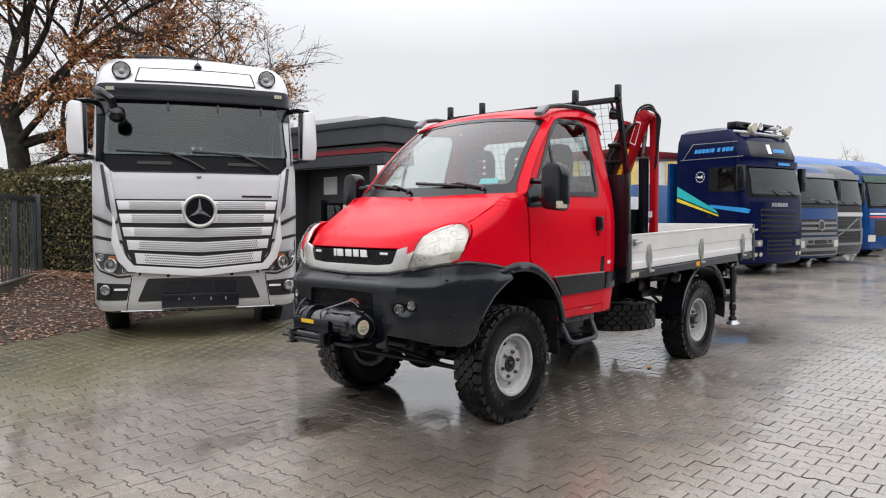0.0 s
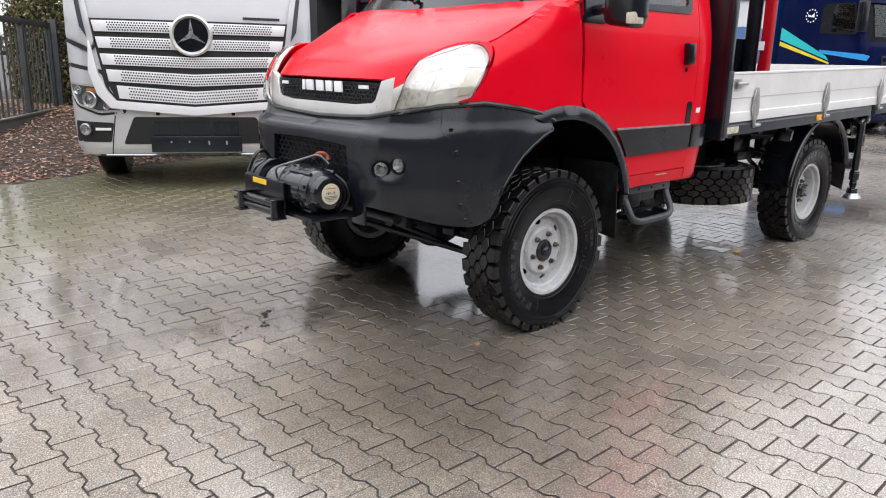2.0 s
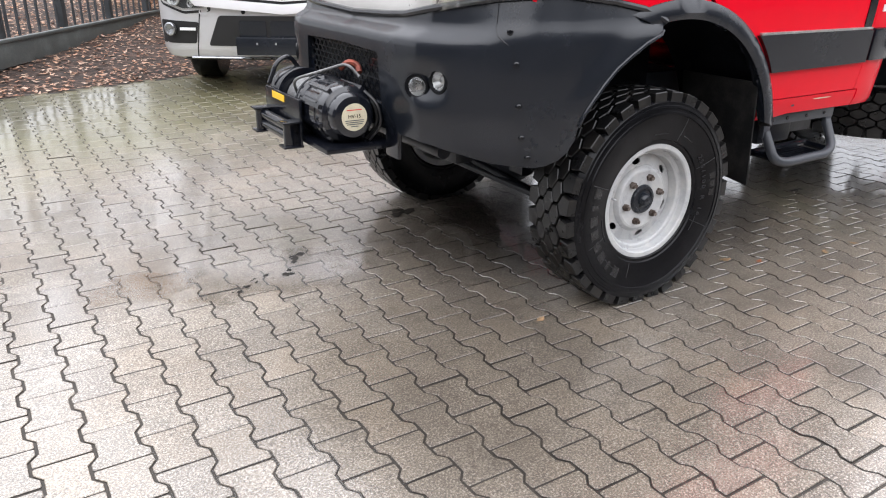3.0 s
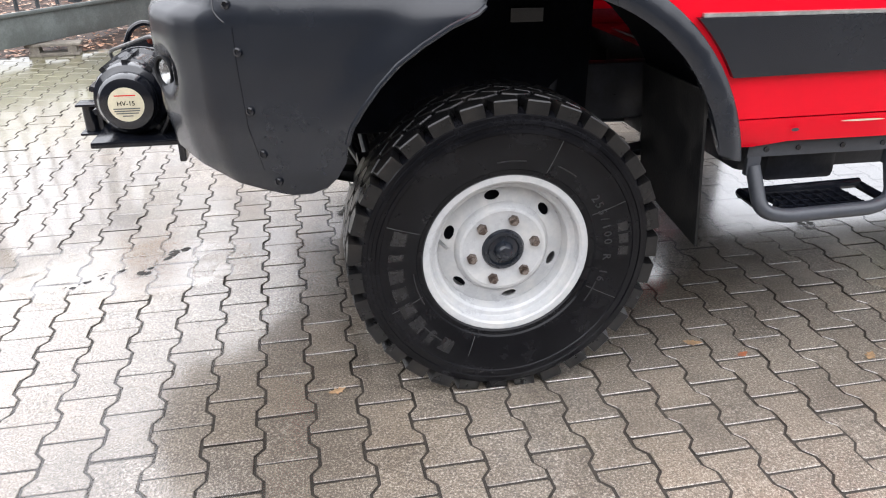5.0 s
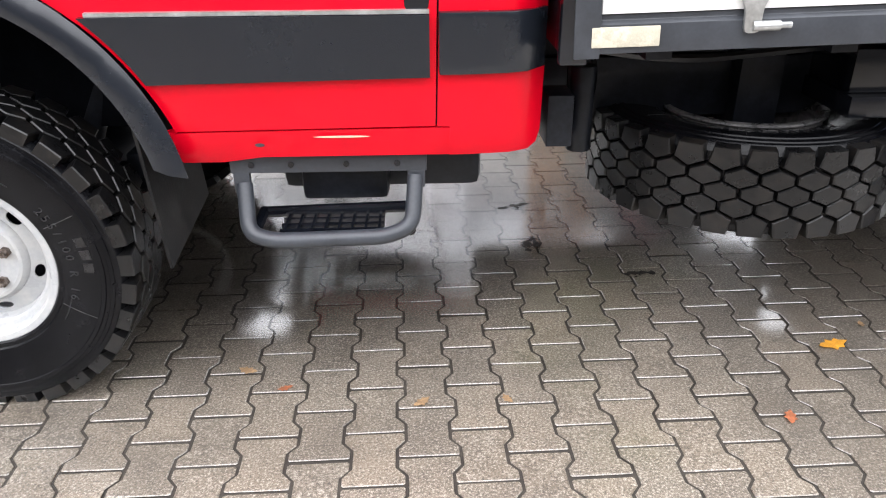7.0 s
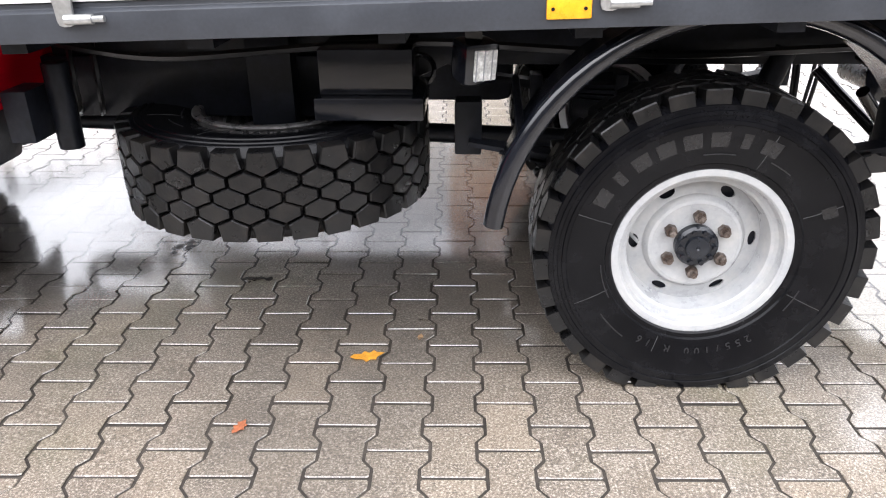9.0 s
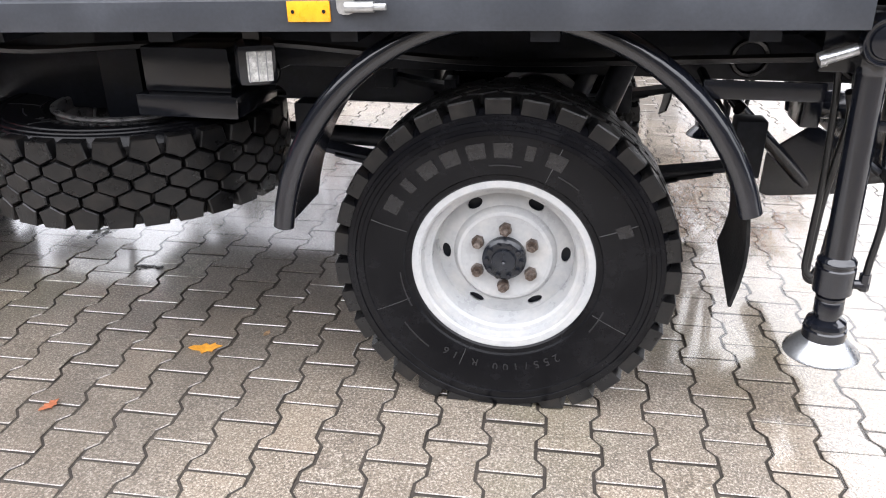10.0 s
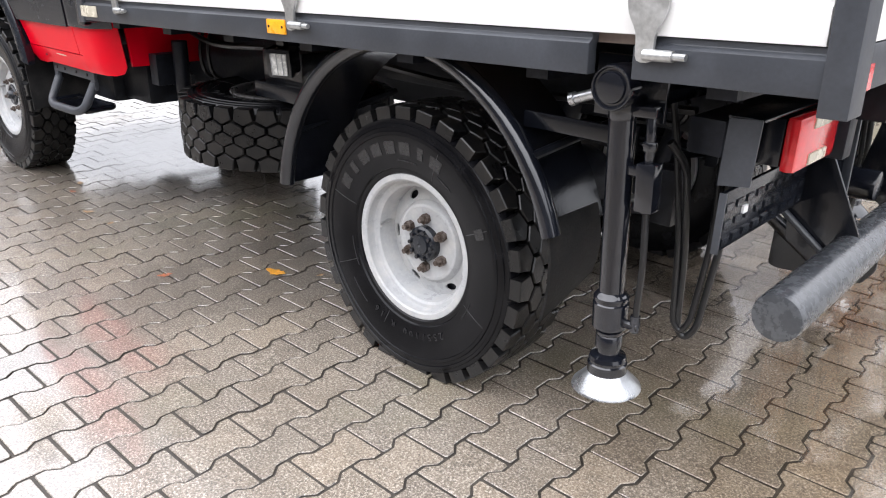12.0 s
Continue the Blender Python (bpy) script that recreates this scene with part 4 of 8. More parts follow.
lower = [(0.0, 0.70), (0.25, 0.698), (0.34, 0.685), (0.42, 0.662), (0.48, 0.642), (0.55, 0.628), (0.61, 0.62), (0.65, 0.625), (0.69, 0.645), (0.72, 0.675), (0.742, 0.715), (0.752, 0.765), (0.766, 0.81)]
upper = [(0.79, 0.862), (0.815, 0.908), (0.85, 0.96), (0.89, 1.003), (0.935, 1.043), (1.0, 1.085), (1.0, 1.10), (0.975, 1.12), (0.92, 1.15), (0.82, 1.175), (0.66, 1.20), (0.5, 1.185), (0.35, 1.155), (0.2, 1.12), (0.0, 1.10)]
for k in (1, -1):
    def laid(g):
        return g if k == 1 else g.flipped()
    out = [(0.0, 0.70)] + lower[1:] + upper[:-1] + [(0.0, 1.10), (0.0, 0.995), (0.132, 0.985), (0.146, 0.80), (0.0, 0.795)]
    lamps = [ring(0.30, 0.89, 0.03, 0.036, 20), ring(0.367, 0.917, 0.028, 0.036, 20)]
    bp = part("bumper", laid(sheet(out, skin(), lamps, 0.018, 0.02)), PLASTIC, truck, "heavy dark grey moulded bumper", 0, 46)
    for (s, z) in ((0.30, 0.89), (0.367, 0.917)):
        c = Vector(bumper_pt(s, z, -0.005))
        along = Vector(bumper_pt(s + 0.03, z)) - Vector(bumper_pt(s - 0.03, z))
        ax = Vector((-abs(along.y), -abs(along.x), 0.0)).to_track_quat("Y", "Z").to_matrix().to_4x4()
        lp = part("fog_lamp", laid(lathe([(0.033, 0.004), (0.031, 0.002), (0.027, -0.010), (0.016, -0.020), (0.012, -0.012), (0.001, -0.010)], 24).at(Matrix.Translation(c) @ ax)), ALU, bp, "round clear fog lamp")
        part("lens", laid(lathe([(0.033, 0.006), (0.024, 0.010), (0.001, 0.013)], 24).at(Matrix.Translation(c) @ ax)), LENS, bp)
        part("lamp_bezel", laid(lathe([(0.048, 0.000), (0.0475, 0.007), (0.044, 0.012), (0.037, 0.011), (0.033, 0.004), (0.032, -0.02)], 32).at(Matrix.Translation(c) @ ax)), MATTBLACK, bp)
    for s, z in ((0.55, 1.09), (0.575, 0.985), (0.585, 0.845), (0.59, 0.735), (0.60, 0.66)):
        c = Vector(bumper_pt(s, z, 0.003))
        ax = Vector((-0.5, -0.85, 0)).to_track_quat("Y", "Z").to_matrix().to_4x4()
        part("screw", laid(lathe([(0.011, -0.004), (0.011, 0.002), (0.007, 0.004), (0.006, 0.001), (0.001, 0.001)], 12).at(Matrix.Translation(c) @ ax)), BLACK, bp)
    rim_line = upper[:5:-1]
    rim_line = [(a[0] + (b[0] - a[0]) * i / 4, a[1] + (b[1] - a[1]) * i / 4) for a, b in zip(rim_line, rim_line[1:]) for i in range(4)]
    part("bumper_top_seal", laid(tube([Vector(bumper_pt(a, b + 0.007, 0.002)) for a, b in rim_line], 0.013, 8)), BLACK, bp)
for k in (1, -1):
    line = [(0.752, 0.765)] + lower[-1:] + upper[:6]
    line = [(a[0] + (b[0] - a[0]) * i / 3, a[1] + (b[1] - a[1]) * i / 3) for a, b in zip(line, line[1:]) for i in range(3)] + line[-1:]
    g = tube([Vector(bumper_pt(a, b, 0.001)) for a, b in line], 0.007, 8)
    part("bumper_rolled_edge", g if k == 1 else g.flipped(), PLASTIC, truck)
    for seam, r in (([(0.50, 1.18), (0.508, 1.10), (0.522, 1.075), (0.55, 1.05)], 0.0018), ([(0.566, 1.04), (0.569, 0.95), (0.574, 0.80), (0.58, 0.69)], 0.0012)):
        seam = [(a[0] + (b[0] - a[0]) * i / 5, a[1] + (b[1] - a[1]) * i / 5) for a, b in zip(seam, seam[1:]) for i in range(5)] + seam[-1:]
        g = tube([Vector(bumper_pt(a, b, 0.0002)) for a, b in seam], r, 6)
        part("bumper_seam", g if k == 1 else g.flipped(), BLACK, truck)
mouth = Geo()
for r in range(9):
    for c in range(18):
        y, z = -0.39 + c * 0.046 + (0.023 if r % 2 else 0), 0.80 + r * 0.0235
        if abs(y) < 0.385:
            o, i = ring(y, z, 0.024, 0.015, 6), ring(y, z, 0.019, 0.011, 6)
            mouth.add([(-0.905, *p) for p in o] + [(-0.905, *p) for p in i], [(k, (k + 1) % 6, 6 + (k + 1) % 6, 6 + k) for k in range(6)])
part("bumper_mesh", solid(mouth, 0.004), BLACK, truck, "black honeycomb intake mesh")
part("intake_backing", box(-0.87, -0.86, -0.42, 0.42, 0.78, 1.0), MESHD, truck)

# winch with rope drum, motor can and fairlead
winch = part("winch", Geo().join(box(-1.16, -0.88, -0.40, 0.40, 0.635, 0.655), box(-1.17, -1.155, -0.16, 0.24, 0.635, 0.80), box(-0.90, -0.88, -0.46, -0.36, 0.60, 0.86), box(-0.90, -0.88, 0.34, 0.44, 0.60, 0.86)), BLACK, truck, "black electric winch with steel rope", 0.006)
can = lathe([(0.0, -0.385), (0.058, -0.385), (0.076, -0.380), (0.085, -0.368), (0.088, -0.335), (0.094, -0.33), (0.104, -0.325), (0.108, -0.315), (0.108, -0.27), (0.112, -0.265), (0.112, -0.22), (0.107, -0.215), (0.107, -0.12), (0.115, -0.11), (0.115, -0.09), (0, -0.09)], 40).at(pose(-1.04, 0, 0.762))
part("motor_housing", can, GLOSSBLACK, winch, "glossy black stepped motor housing")
for i in range(10):
    a = 2 * math.pi * i / 10
    part("housing_rib", box(-0.008, 0.008, -0.318, -0.13, 0.104, 0.119).at(pose(-1.04, 0, 0.762, 0, math.degrees(a), 0)), BLACK, winch)
part("winch_label", cyl((-1.04, -0.3865, 0.762), (-1.04, -0.3855, 0.762), 0.051, 32), LABEL, winch, "round cream type label")
part("label_text", lettering("HV-15", 0.0195, 0.0005).at(pose(-1.04, -0.3872, 0.765, 90, 0, 0)), BLACK, winch, "black type letters")
for dz, w, m in ((0.027, 0.06, REDLENS), (-0.012, 0.076, PALECAB), (-0.019, 0.072, PALECAB), (-0.026, 0.064, PALECAB), (-0.034, 0.03, PALECAB)):
    part("label_line", box(-1.04 - w / 2, -1.04 + w / 2, -0.3872, -0.3866, 0.762 + dz - 0.0016, 0.762 + dz + 0.0016), m, winch)
coil = [(-1.04 + 0.078 * math.cos(t), -0.085 + 0.19 * t / (2 * math.pi * 15), 0.762 + 0.078 * math.sin(t)) for t in [2 * math.pi * 15 * i / 300 for i in range(301)]]
part("rope_drum", Geo().join(tube(coil, 0.0075, 6), cyl((-1.04, -0.085, 0.762), (-1.04, 0.115, 0.762), 0.072, 24)), CABLE, winch, "drum wound with steel rope")
for y in (-0.09, 0.115):
    part("drum_flange", cyl((-1.04, y, 0.762), (-1.04, y + 0.014, 0.762), 0.118, 32), BLACK, winch, "", 0.003)
part("gearbox", lathe([(0, 0.13), (0.10, 0.13), (0.112, 0.15), (0.112, 0.25), (0.09, 0.30), (0, 0.30)], 28).at(pose(-1.04, 0, 0.762)), BLACK, winch)
part("rope_tail", tube(bend([(-1.12, -0.02, 0.80), (-1.15, -0.05, 0.86), (-1.05, -0.13, 0.90), (-0.97, -0.18, 0.93), (-0.94, -0.22, 0.88)], 0.04), 0.006, 8), CABLE, winch)
part("hook", Geo().join(tube(bend([(-0.99, -0.15, 0.905), (-0.96, -0.17, 0.935), (-0.93, -0.19, 0.92), (-0.935, -0.21, 0.895)], 0.03), 0.012, 8)), surf("red_hook", (0.22, 0.05, 0.03), 0.5, 0.3, 0.3, 40), winch, "rusty red rope hook")
for z in (0.65, 0.69):
    part("fairlead_roller", cyl((-1.195, -0.15, z), (-1.20, 0.23, z), 0.022, 16), BLACK, winch)
for y in (-0.15, 0.19):
    part("fairlead_post", Geo().join(box(-1.245, -1.165, y - 0.034, y + 0.034, 0.712, 0.720), box(-1.245, -1.165, y - 0.034, y + 0.034, 0.618, 0.626), box(-1.178, -1.168, y - 0.034, y + 0.034, 0.626, 0.712)), BLACK, winch, "folded fairlead bracket", 0.002)
    part("fairlead_pin", cyl((-1.213, y, 0.626), (-1.213, y, 0.712), 0.021, 18), GLOSSBLACK, winch)
part("warning_sticker", box(-1.1735, -1.171, 0.0, 0.14, 0.765, 0.792), YELLOW, winch, "yellow warning sticker")
part("shackle", tube(bend([(-1.16, 0.21, 0.81), (-1.12, 0.21, 0.90), (-1.06, 0.22, 0.92), (-1.02, 0.22, 0.86)], 0.04), 0.01, 8), BLACK, winch)
for i, y in enumerate((-0.30, -0.27)):
    part("winch_cable", tube(bend([(-0.97, y, 0.85), (-0.93, y - 0.06, 0.80), (-0.92, y - 0.07, 0.72), (-0.96, y - 0.04, 0.66)], 0.05), 0.007, 6), HOSE, winch)


# ---- wheels ----
def lug(poly, r0, r1, edge=0.0035):
    """A tread block: a polygon of (arc length, across) raised from r0 to r1, with a chamfered top."""
    n = len(poly)
    cs, cy = sum(p[0] for p in poly) / n, sum(p[1] for p in poly) / n
    far = max(math.hypot(p[0] - cs, p[1] - cy) for p in poly)
    g = Geo()
    for r, k in ((r0, 1.06), (r1 - edge, 1.0), (r1, 1.0 - 1.1 * edge / far)):
        for s, y in poly:
            a = (cs + (s - cs) * k) / 0.46
            g.v.append((r * math.cos(a), cy + (y - cy) * k, r * math.sin(a)))
    g.f = [tuple(range(2 * n, 3 * n))] + [(q * n + i, q * n + (i + 1) % n, q * n + n + (i + 1) % n, q * n + n + i) for q in range(2) for i in range(n)]
    return g


FLANK = [(0.236, -0.098), (0.25, -0.112), (0.262, -0.113), (0.266, -0.119), (0.30, -0.127), (0.34, -0.1325), (0.37, -0.1335), (0.372, -0.137), (0.382, -0.136), (0.384, -0.1325), (0.394, -0.131), (0.396, -0.134), (0.405, -0.132), (0.407, -0.1285), (0.416, -0.1265), (0.418, -0.1265), (0.424, -0.119), (0.4325, -0.100)]


def flank_y(r):
    return ease(r, FLANK)


def tyre_geo():
    prof = FLANK + [(0.431, -0.086), (0.434, 0.0)]
    full = prof + [(r, -y) for r, y in prof[-2::-1]]
    carc = lathe(full, 96)
    tread = Geo()
    n = 31
    pitch = 2 * math.pi * 0.46 / n
    w = pitch * 0.445
    for i in range(n):
        s = i * pitch
        # three rows of interlocking six-sided blocks between two rows of shoulder blocks
        for y, o in ((-0.042, 0.5), (0.0, 0.0), (0.042, 0.5)):
            c = s + o * pitch
            tread.join(lug([(c - w, y - 0.011), (c, y - 0.0285), (c + w, y - 0.011), (c + w, y + 0.011), (c, y + 0.0285), (c - w, y + 0.011)], 0.434, 0.461))
        for k in (1, -1):
            tread.join(lug([(s - w * 0.78, -0.122 * k), (s + w * 0.78, -0.122 * k), (s + w, -0.078 * k), (s, -0.0575 * k), (s - w, -0.078 * k)], 0.412, 0.459))
    return carc, tread


def pressed(g, depth):
    """The tyre's foot flattened on the ground, its flanks bulging."""
    out = []
    for x, y, z in g.v:
        low = -depth
        if z < low:
            z = low
        if z < low + 0.13 and abs(y) > 0.09:
            y *= 1 + 0.07 * (1 - (z - low) / 0.13)
        out.append((x, y, z))
    g.v = out
    return g


def make_wheel(parent, front_axle, flat=True, holder=None, proud=0.0, paint=RIM):
    w = part("wheel", Geo().add([], []), RIM, parent) if holder is None else holder
    carc, tread = tyre_geo()
    if flat:
        carc, tread = pressed(carc, flat), pressed(tread, flat)
    part("tyre", carc, RUBBER, w, "chunky black off-road tyre", 0, 25)
    part("tread", tread, TREADW, w, "", 0, 20)
    def raised(a0, step, cnt, r0, r1, half, mat):
        """A row of plain bars standing in for the maker's words, on an arc of the flank."""
        for i in range(cnt):
            a = radians(a0 - i * step)
            da = radians(half * (0.5 if i in (1, 6) and cnt == 8 else 1.0))
            cols = [a - da, a, a + da]
            rws = [r0, (r0 + r1) / 2, r1]
            g = Geo().add([(r * math.cos(t), flank_y(r) - 0.0014, r * math.sin(t)) for r in rws for t in cols], [(0, 1, 4, 3), (1, 2, 5, 4), (3, 4, 7, 6), (4, 5, 8, 7)])
            part("sidewall_bar", solid(g, 0.0016), mat, w)
    if front_axle:
        raised(236, 10.2, 8, 0.304, 0.346, 3.6, RUBBER_BAR)
        raised(13, 6.4, 3, 0.330, 0.358, 2.3, RUBBER_BAR)
    else:
        raised(149, 11.6, 8, 0.312, 0.352, 4.0, RUBBER_BAR)
        raised(24, 6.0, 1, 0.315, 0.352, 2.8, RUBBER_BAR)
    text = "255/100 R 16"
    for i, ch in enumerate(text):
        if ch == " ":
            continue
        a = radians((34 if front_axle else -58) - i * (4.7 if front_axle else 5.6))
        one_ch = lettering(ch, 0.034, 0.0012).at(pose(0.298 * math.cos(a), flank_y(0.298) - 0.001, 0.298 * math.sin(a)) @ pose(0, 0, 0, 0, 90 - math.degrees(a), 0) @ pose(0, 0, 0, 90, 0, 0))
        part("size_character", one_ch, RUBBER_WORN, w)
    for a0, a1, r in ((64, 52, 0.300), (98, 82, 0.292), (208, 186, 0.276), (-128, -146, 0.318), (-20, -34, 0.290)):
        rim_line = [radians(a0 + (a1 - a0) * q / 6) for q in range(7)]
        part("small_print_bar", tube([(r * math.cos(t), flank_y(r) - 0.0004, r * math.sin(t)) for t in rim_line], 0.0022, 4), RUBBER_WORN, w)
    for a in (25, 68, 160, 203, 250, 335):
        t = radians(a)
        part("mould_line", tube([(r * math.cos(t), flank_y(r) - 0.0002, r * math.sin(t)) for r in (0.27, 0.30, 0.33, 0.36, 0.369)], 0.0011, 4), MOULD, w)
    barrel = lathe([(0.236, 0.12), (0.205, 0.10), (0.19, 0.04), (0.189, 0.0), (0.192, -0.04), (0.197, -0.066), (0.205, -0.072), (0.216, -0.074), (0.219, -0.080), (0.221, -0.102), (0.227, -0.107), (0.243, -0.108), (0.247, -0.106), (0.248, -0.100), (0.243, -0.094), (0.236, -0.09), (0.236, 0.12)], 72).at(pose(0, -proud, 0))
    face = pose(0, -0.028 if front_axle else 0.0, 0)
    part("rim", barrel, paint, w, "white steel wheel rim" if paint == RIM else "bare grey steel wheel rim", 0, 24)
    slots = [ring(0.166 * math.cos(radians(a)), 0.166 * math.sin(radians(a)), 0.023, 0.0135, 14, radians(a + 90)) for a in range(41 if front_axle else 2, 360, 60)]
    part("disc", sheet(ring(0, 0, 0.191, 0.191, 64), lambda x, z: (x, ease(math.hypot(x, z), [(0.13, -0.016), (0.15, -0.014), (0.178, -0.004), (0.192, -0.002)]) - proud, z), slots + [ring(0, 0, 0.128, 0.128, 48)], 0.014, 0.006).at(face), paint, w, "white pressed wheel disc with oval slots" if paint == RIM else "grey pressed wheel disc", 0, 30)
    part("hub_plate", lathe([(0.05, -0.030), (0.05, -0.034), (0.116, -0.034), (0.121, -0.036), (0.130, -0.034), (0.138, -0.026), (0.143, -0.016), (0.145, -0.008)], 56).at(pose(0, -proud, 0) @ face), paint, w, "raised centre of the wheel disc", 0, 24)
    for i in range(6):
        a = radians(i * 60 + (13 if front_axle else 30))
        nr = 0.096 if front_axle else 0.085
        c = (nr * math.cos(a), -0.034, nr * math.sin(a))
        ln = 0.03 if front_axle else 0.042
        g = Geo().join(cyl(c, (c[0], -0.03 - ln * 0.6, c[2]), 0.0155 if front_axle else 0.0175, 6), cyl(c, (c[0], -0.03 - ln, c[2]), 0.009, 10), cyl(c, (c[0], -0.034, c[2]), 0.02, 16))
        part("wheel_nut", g.at(face), NUT, w, "rusty wheel nut")
    if front_axle:
        part("hub_cap", lathe([(0.064, -0.02), (0.064, -0.036), (0.058, -0.045), (0.048, -0.046), (0.044, -0.04), (0.03, -0.043), (0.026, -0.06), (0.018, -0.068), (0.001, -0.07)], 32).at(face), PLASTIC, w, "dark grey hub cap")
    else:
        part("hub_flange", lathe([(0.06, -0.02), (0.06, -0.055), (0.052, -0.062), (0.034, -0.062), (0.032, -0.07), (0.006, -0.072), (0.001, -0.068)], 32), PLASTIC, w, "dark bolted axle flange")
        for i in range(10):
            a = radians(i * 36)
            part("flange_bolt", cyl((0.047 * math.cos(a), -0.06, 0.047 * math.sin(a)), (0.047 * math.cos(a), -0.072, 0.047 * math.sin(a)), 0.007, 8), BLACK, w)
    part("valve", tube([(-0.19, -0.02, 0.03), (-0.178, -0.07, 0.03), (-0.17, -0.085, 0.025)], 0.005, 6), STEEL, w)
    part("brake_drum", cyl((0, 0.01, 0), (0, 0.1, 0), 0.18, 32), CHASSIS, w)
    return w


def hub(at):
    o = new("wheel")
    o.parent = truck
    o.empty_display_size = 0.1
    o.matrix_local = at
    o["label"] = "white steel wheel with chunky off-road tyre"
    return o


def wheel_copy(src, at):
    o = hub(at)
    for c in src.children:
        d = c.copy()
        scene.collection.objects.link(d)
        d.parent = o
    return o


YW, WB = 0.795, 3.385
SIZE = Matrix.Diagonal((0.955, 0.955, 0.955, 1))
wf = make_wheel(truck, True, 0.4398, hub(pose(0, -YW, 0.42) @ SIZE))
wr = make_wheel(truck, False, 0.423, hub(pose(WB - 0.005, -0.735, 0.405) @ Matrix.Diagonal((0.955, 0.955, 0.955, 1))))
wheel_copy(wf, pose(0, YW, 0.42, 0, 0, 180) @ SIZE)
wheel_copy(wr, pose(WB - 0.005, 0.735, 0.405, 0, 0, 180) @ Matrix.Diagonal((0.955, 0.955, 0.955, 1)))
ws = make_wheel(truck, False, False, hub(pose(2.185, -0.42, 0.565, -90, 0, 0)), 0.022, BARESTEEL)
ws["label"] = "spare wheel slung flat under the bed"

# ---- flat bed, chassis, crane and fittings of the red truck ----
BX0, BX1, BY = 1.56, 4.54, 1.0


TILT = Matrix.Translation((BX0, 0, 0.964)) @ pose(0, 0, 0, 0, -1.5, 0)


def on_bed(g):
    """Lays a shape, given from the bed's front lower edge, on the slightly tail-high bed."""
    return g.at(TILT)


L = BX1 - BX0
for k in (1, -1):
    def laid(g):
        return on_bed(g if k == 1 else g.flipped())
    rail_poly = [(-BY, 0.0), (-BY, 0.062), (-BY + 0.012, 0.07), (-BY + 0.012, 0.082), (-BY + 0.06, 0.082), (-BY + 0.06, 0.066), (-BY + 0.03, 0.06), (-BY + 0.03, 0.0)]
    if k == 1:
        part("side_rail", laid(prism(rail_poly, "x", 0, 2.50)), GREYRAIL, truck, "dark grey bed side rail", 0.002)
        part("side_rail", laid(prism(rail_poly, "x", 2.60, L)), GREYRAIL, truck, "dark grey bed side rail", 0.002)
    else:
        part("side_rail", laid(prism(rail_poly, "x", 0, L)), GREYRAIL, truck, "dark grey bed side rail", 0.002)
    board = [(-BY + 0.004, 0.084), (-BY + 0.004, 0.145), (-BY + 0.009, 0.15), (-BY + 0.009, 0.235), (-BY + 0.004, 0.24), (-BY + 0.004, 0.385), (-BY - 0.002, 0.39), (-BY - 0.002, 0.402), (-BY + 0.03, 0.402), (-BY + 0.03, 0.084)]
    dropside = part("dropside", laid(prism(board, "x", 0.03, L - 0.035)), CREAM, truck, "off-white aluminium drop side", 0.0015)
    for x in (0.355, 1.50, 2.63):
        leafp = [(x - 0.018, 0.035), (x + 0.018, 0.035), (x + 0.02, 0.09), (x + 0.04, 0.125), (x + 0.046, 0.17), (x + 0.034, 0.24), (x + 0.014, 0.30), (x - 0.014, 0.30), (x - 0.034, 0.24), (x - 0.046, 0.17), (x - 0.04, 0.125), (x - 0.02, 0.09)]
        part("hinge", laid(prism(rounded(leafp, 0.012, 2), "y", -BY - 0.014, -BY - 0.004)), STEEL, dropside, "galvanised strap hinge", 0.002)
        part("hinge_pin", laid(Geo().join(cyl((x + 0.0, -BY - 0.012, 0.05), (x + 0.06, -BY - 0.012, 0.05), 0.011, 12), cyl((x + 0.06, -BY - 0.012, 0.05), (x + 0.085, -BY - 0.012, 0.05), 0.007, 10))), STEEL, dropside)
    for x0, x1 in ((0.05, 0.16), (L - 0.10, L + 0.03)):
        part("latch", laid(Geo().join(box(x0, x0 + 0.05, -BY - 0.025, -BY, 0.30, 0.36), cyl((x0, -BY - 0.018, 0.33), (x1 + 0.03, -BY - 0.018, 0.33), 0.012, 10))), STEEL, dropside, "steel drop side latch", 0.003)
    part("corner_post", laid(box(L - 0.03, L + 0.02, -BY - 0.006, -BY + 0.07, -0.03, 0.40)), GREYRAIL, truck, "", 0.004)
    part("front_post", laid(box(-0.03, 0.028, -BY - 0.004, -BY + 0.06, -0.01, 0.41)), GREYRAIL, truck, "", 0.004)
    part("front_marker", laid(box(0.008, 0.158, -BY - 0.006, -BY, 0.014, 0.058)), WHITELENS, truck, "small white side marker", 0.003)
    part("side_marker", laid(box(1.372, 1.465, -BY - 0.007, -BY, 0.02, 0.062)), AMBER, truck, "amber side reflector", 0.004)
    for dx in (1.385, 1.452):
        part("marker_screw", laid(cyl((dx, -BY - 0.009, 0.041), (dx, -BY - 0.006, 0.041), 0.004, 8)), BLACK, truck)
tail = [(0.0, 0.084), (0.0, 0.402), (-0.03, 0.402), (-0.03, 0.084)]
part("tailboard", on_bed(prism([(L + a, b) for a, b in tail], "y", -BY + 0.07, BY - 0.07)), CREAM, truck, "off-white aluminium tailboard", 0.003)
part("rear_rail", on_bed(box(L - 0.05, L, -BY + 0.07, BY - 0.07, 0.0, 0.082)), GREYRAIL, truck, "", 0.003)
part("rear_reflector", on_bed(box(L + 0.0, L + 0.008, -0.90, -0.86, 0.005, 0.05)), REDLENS, truck)
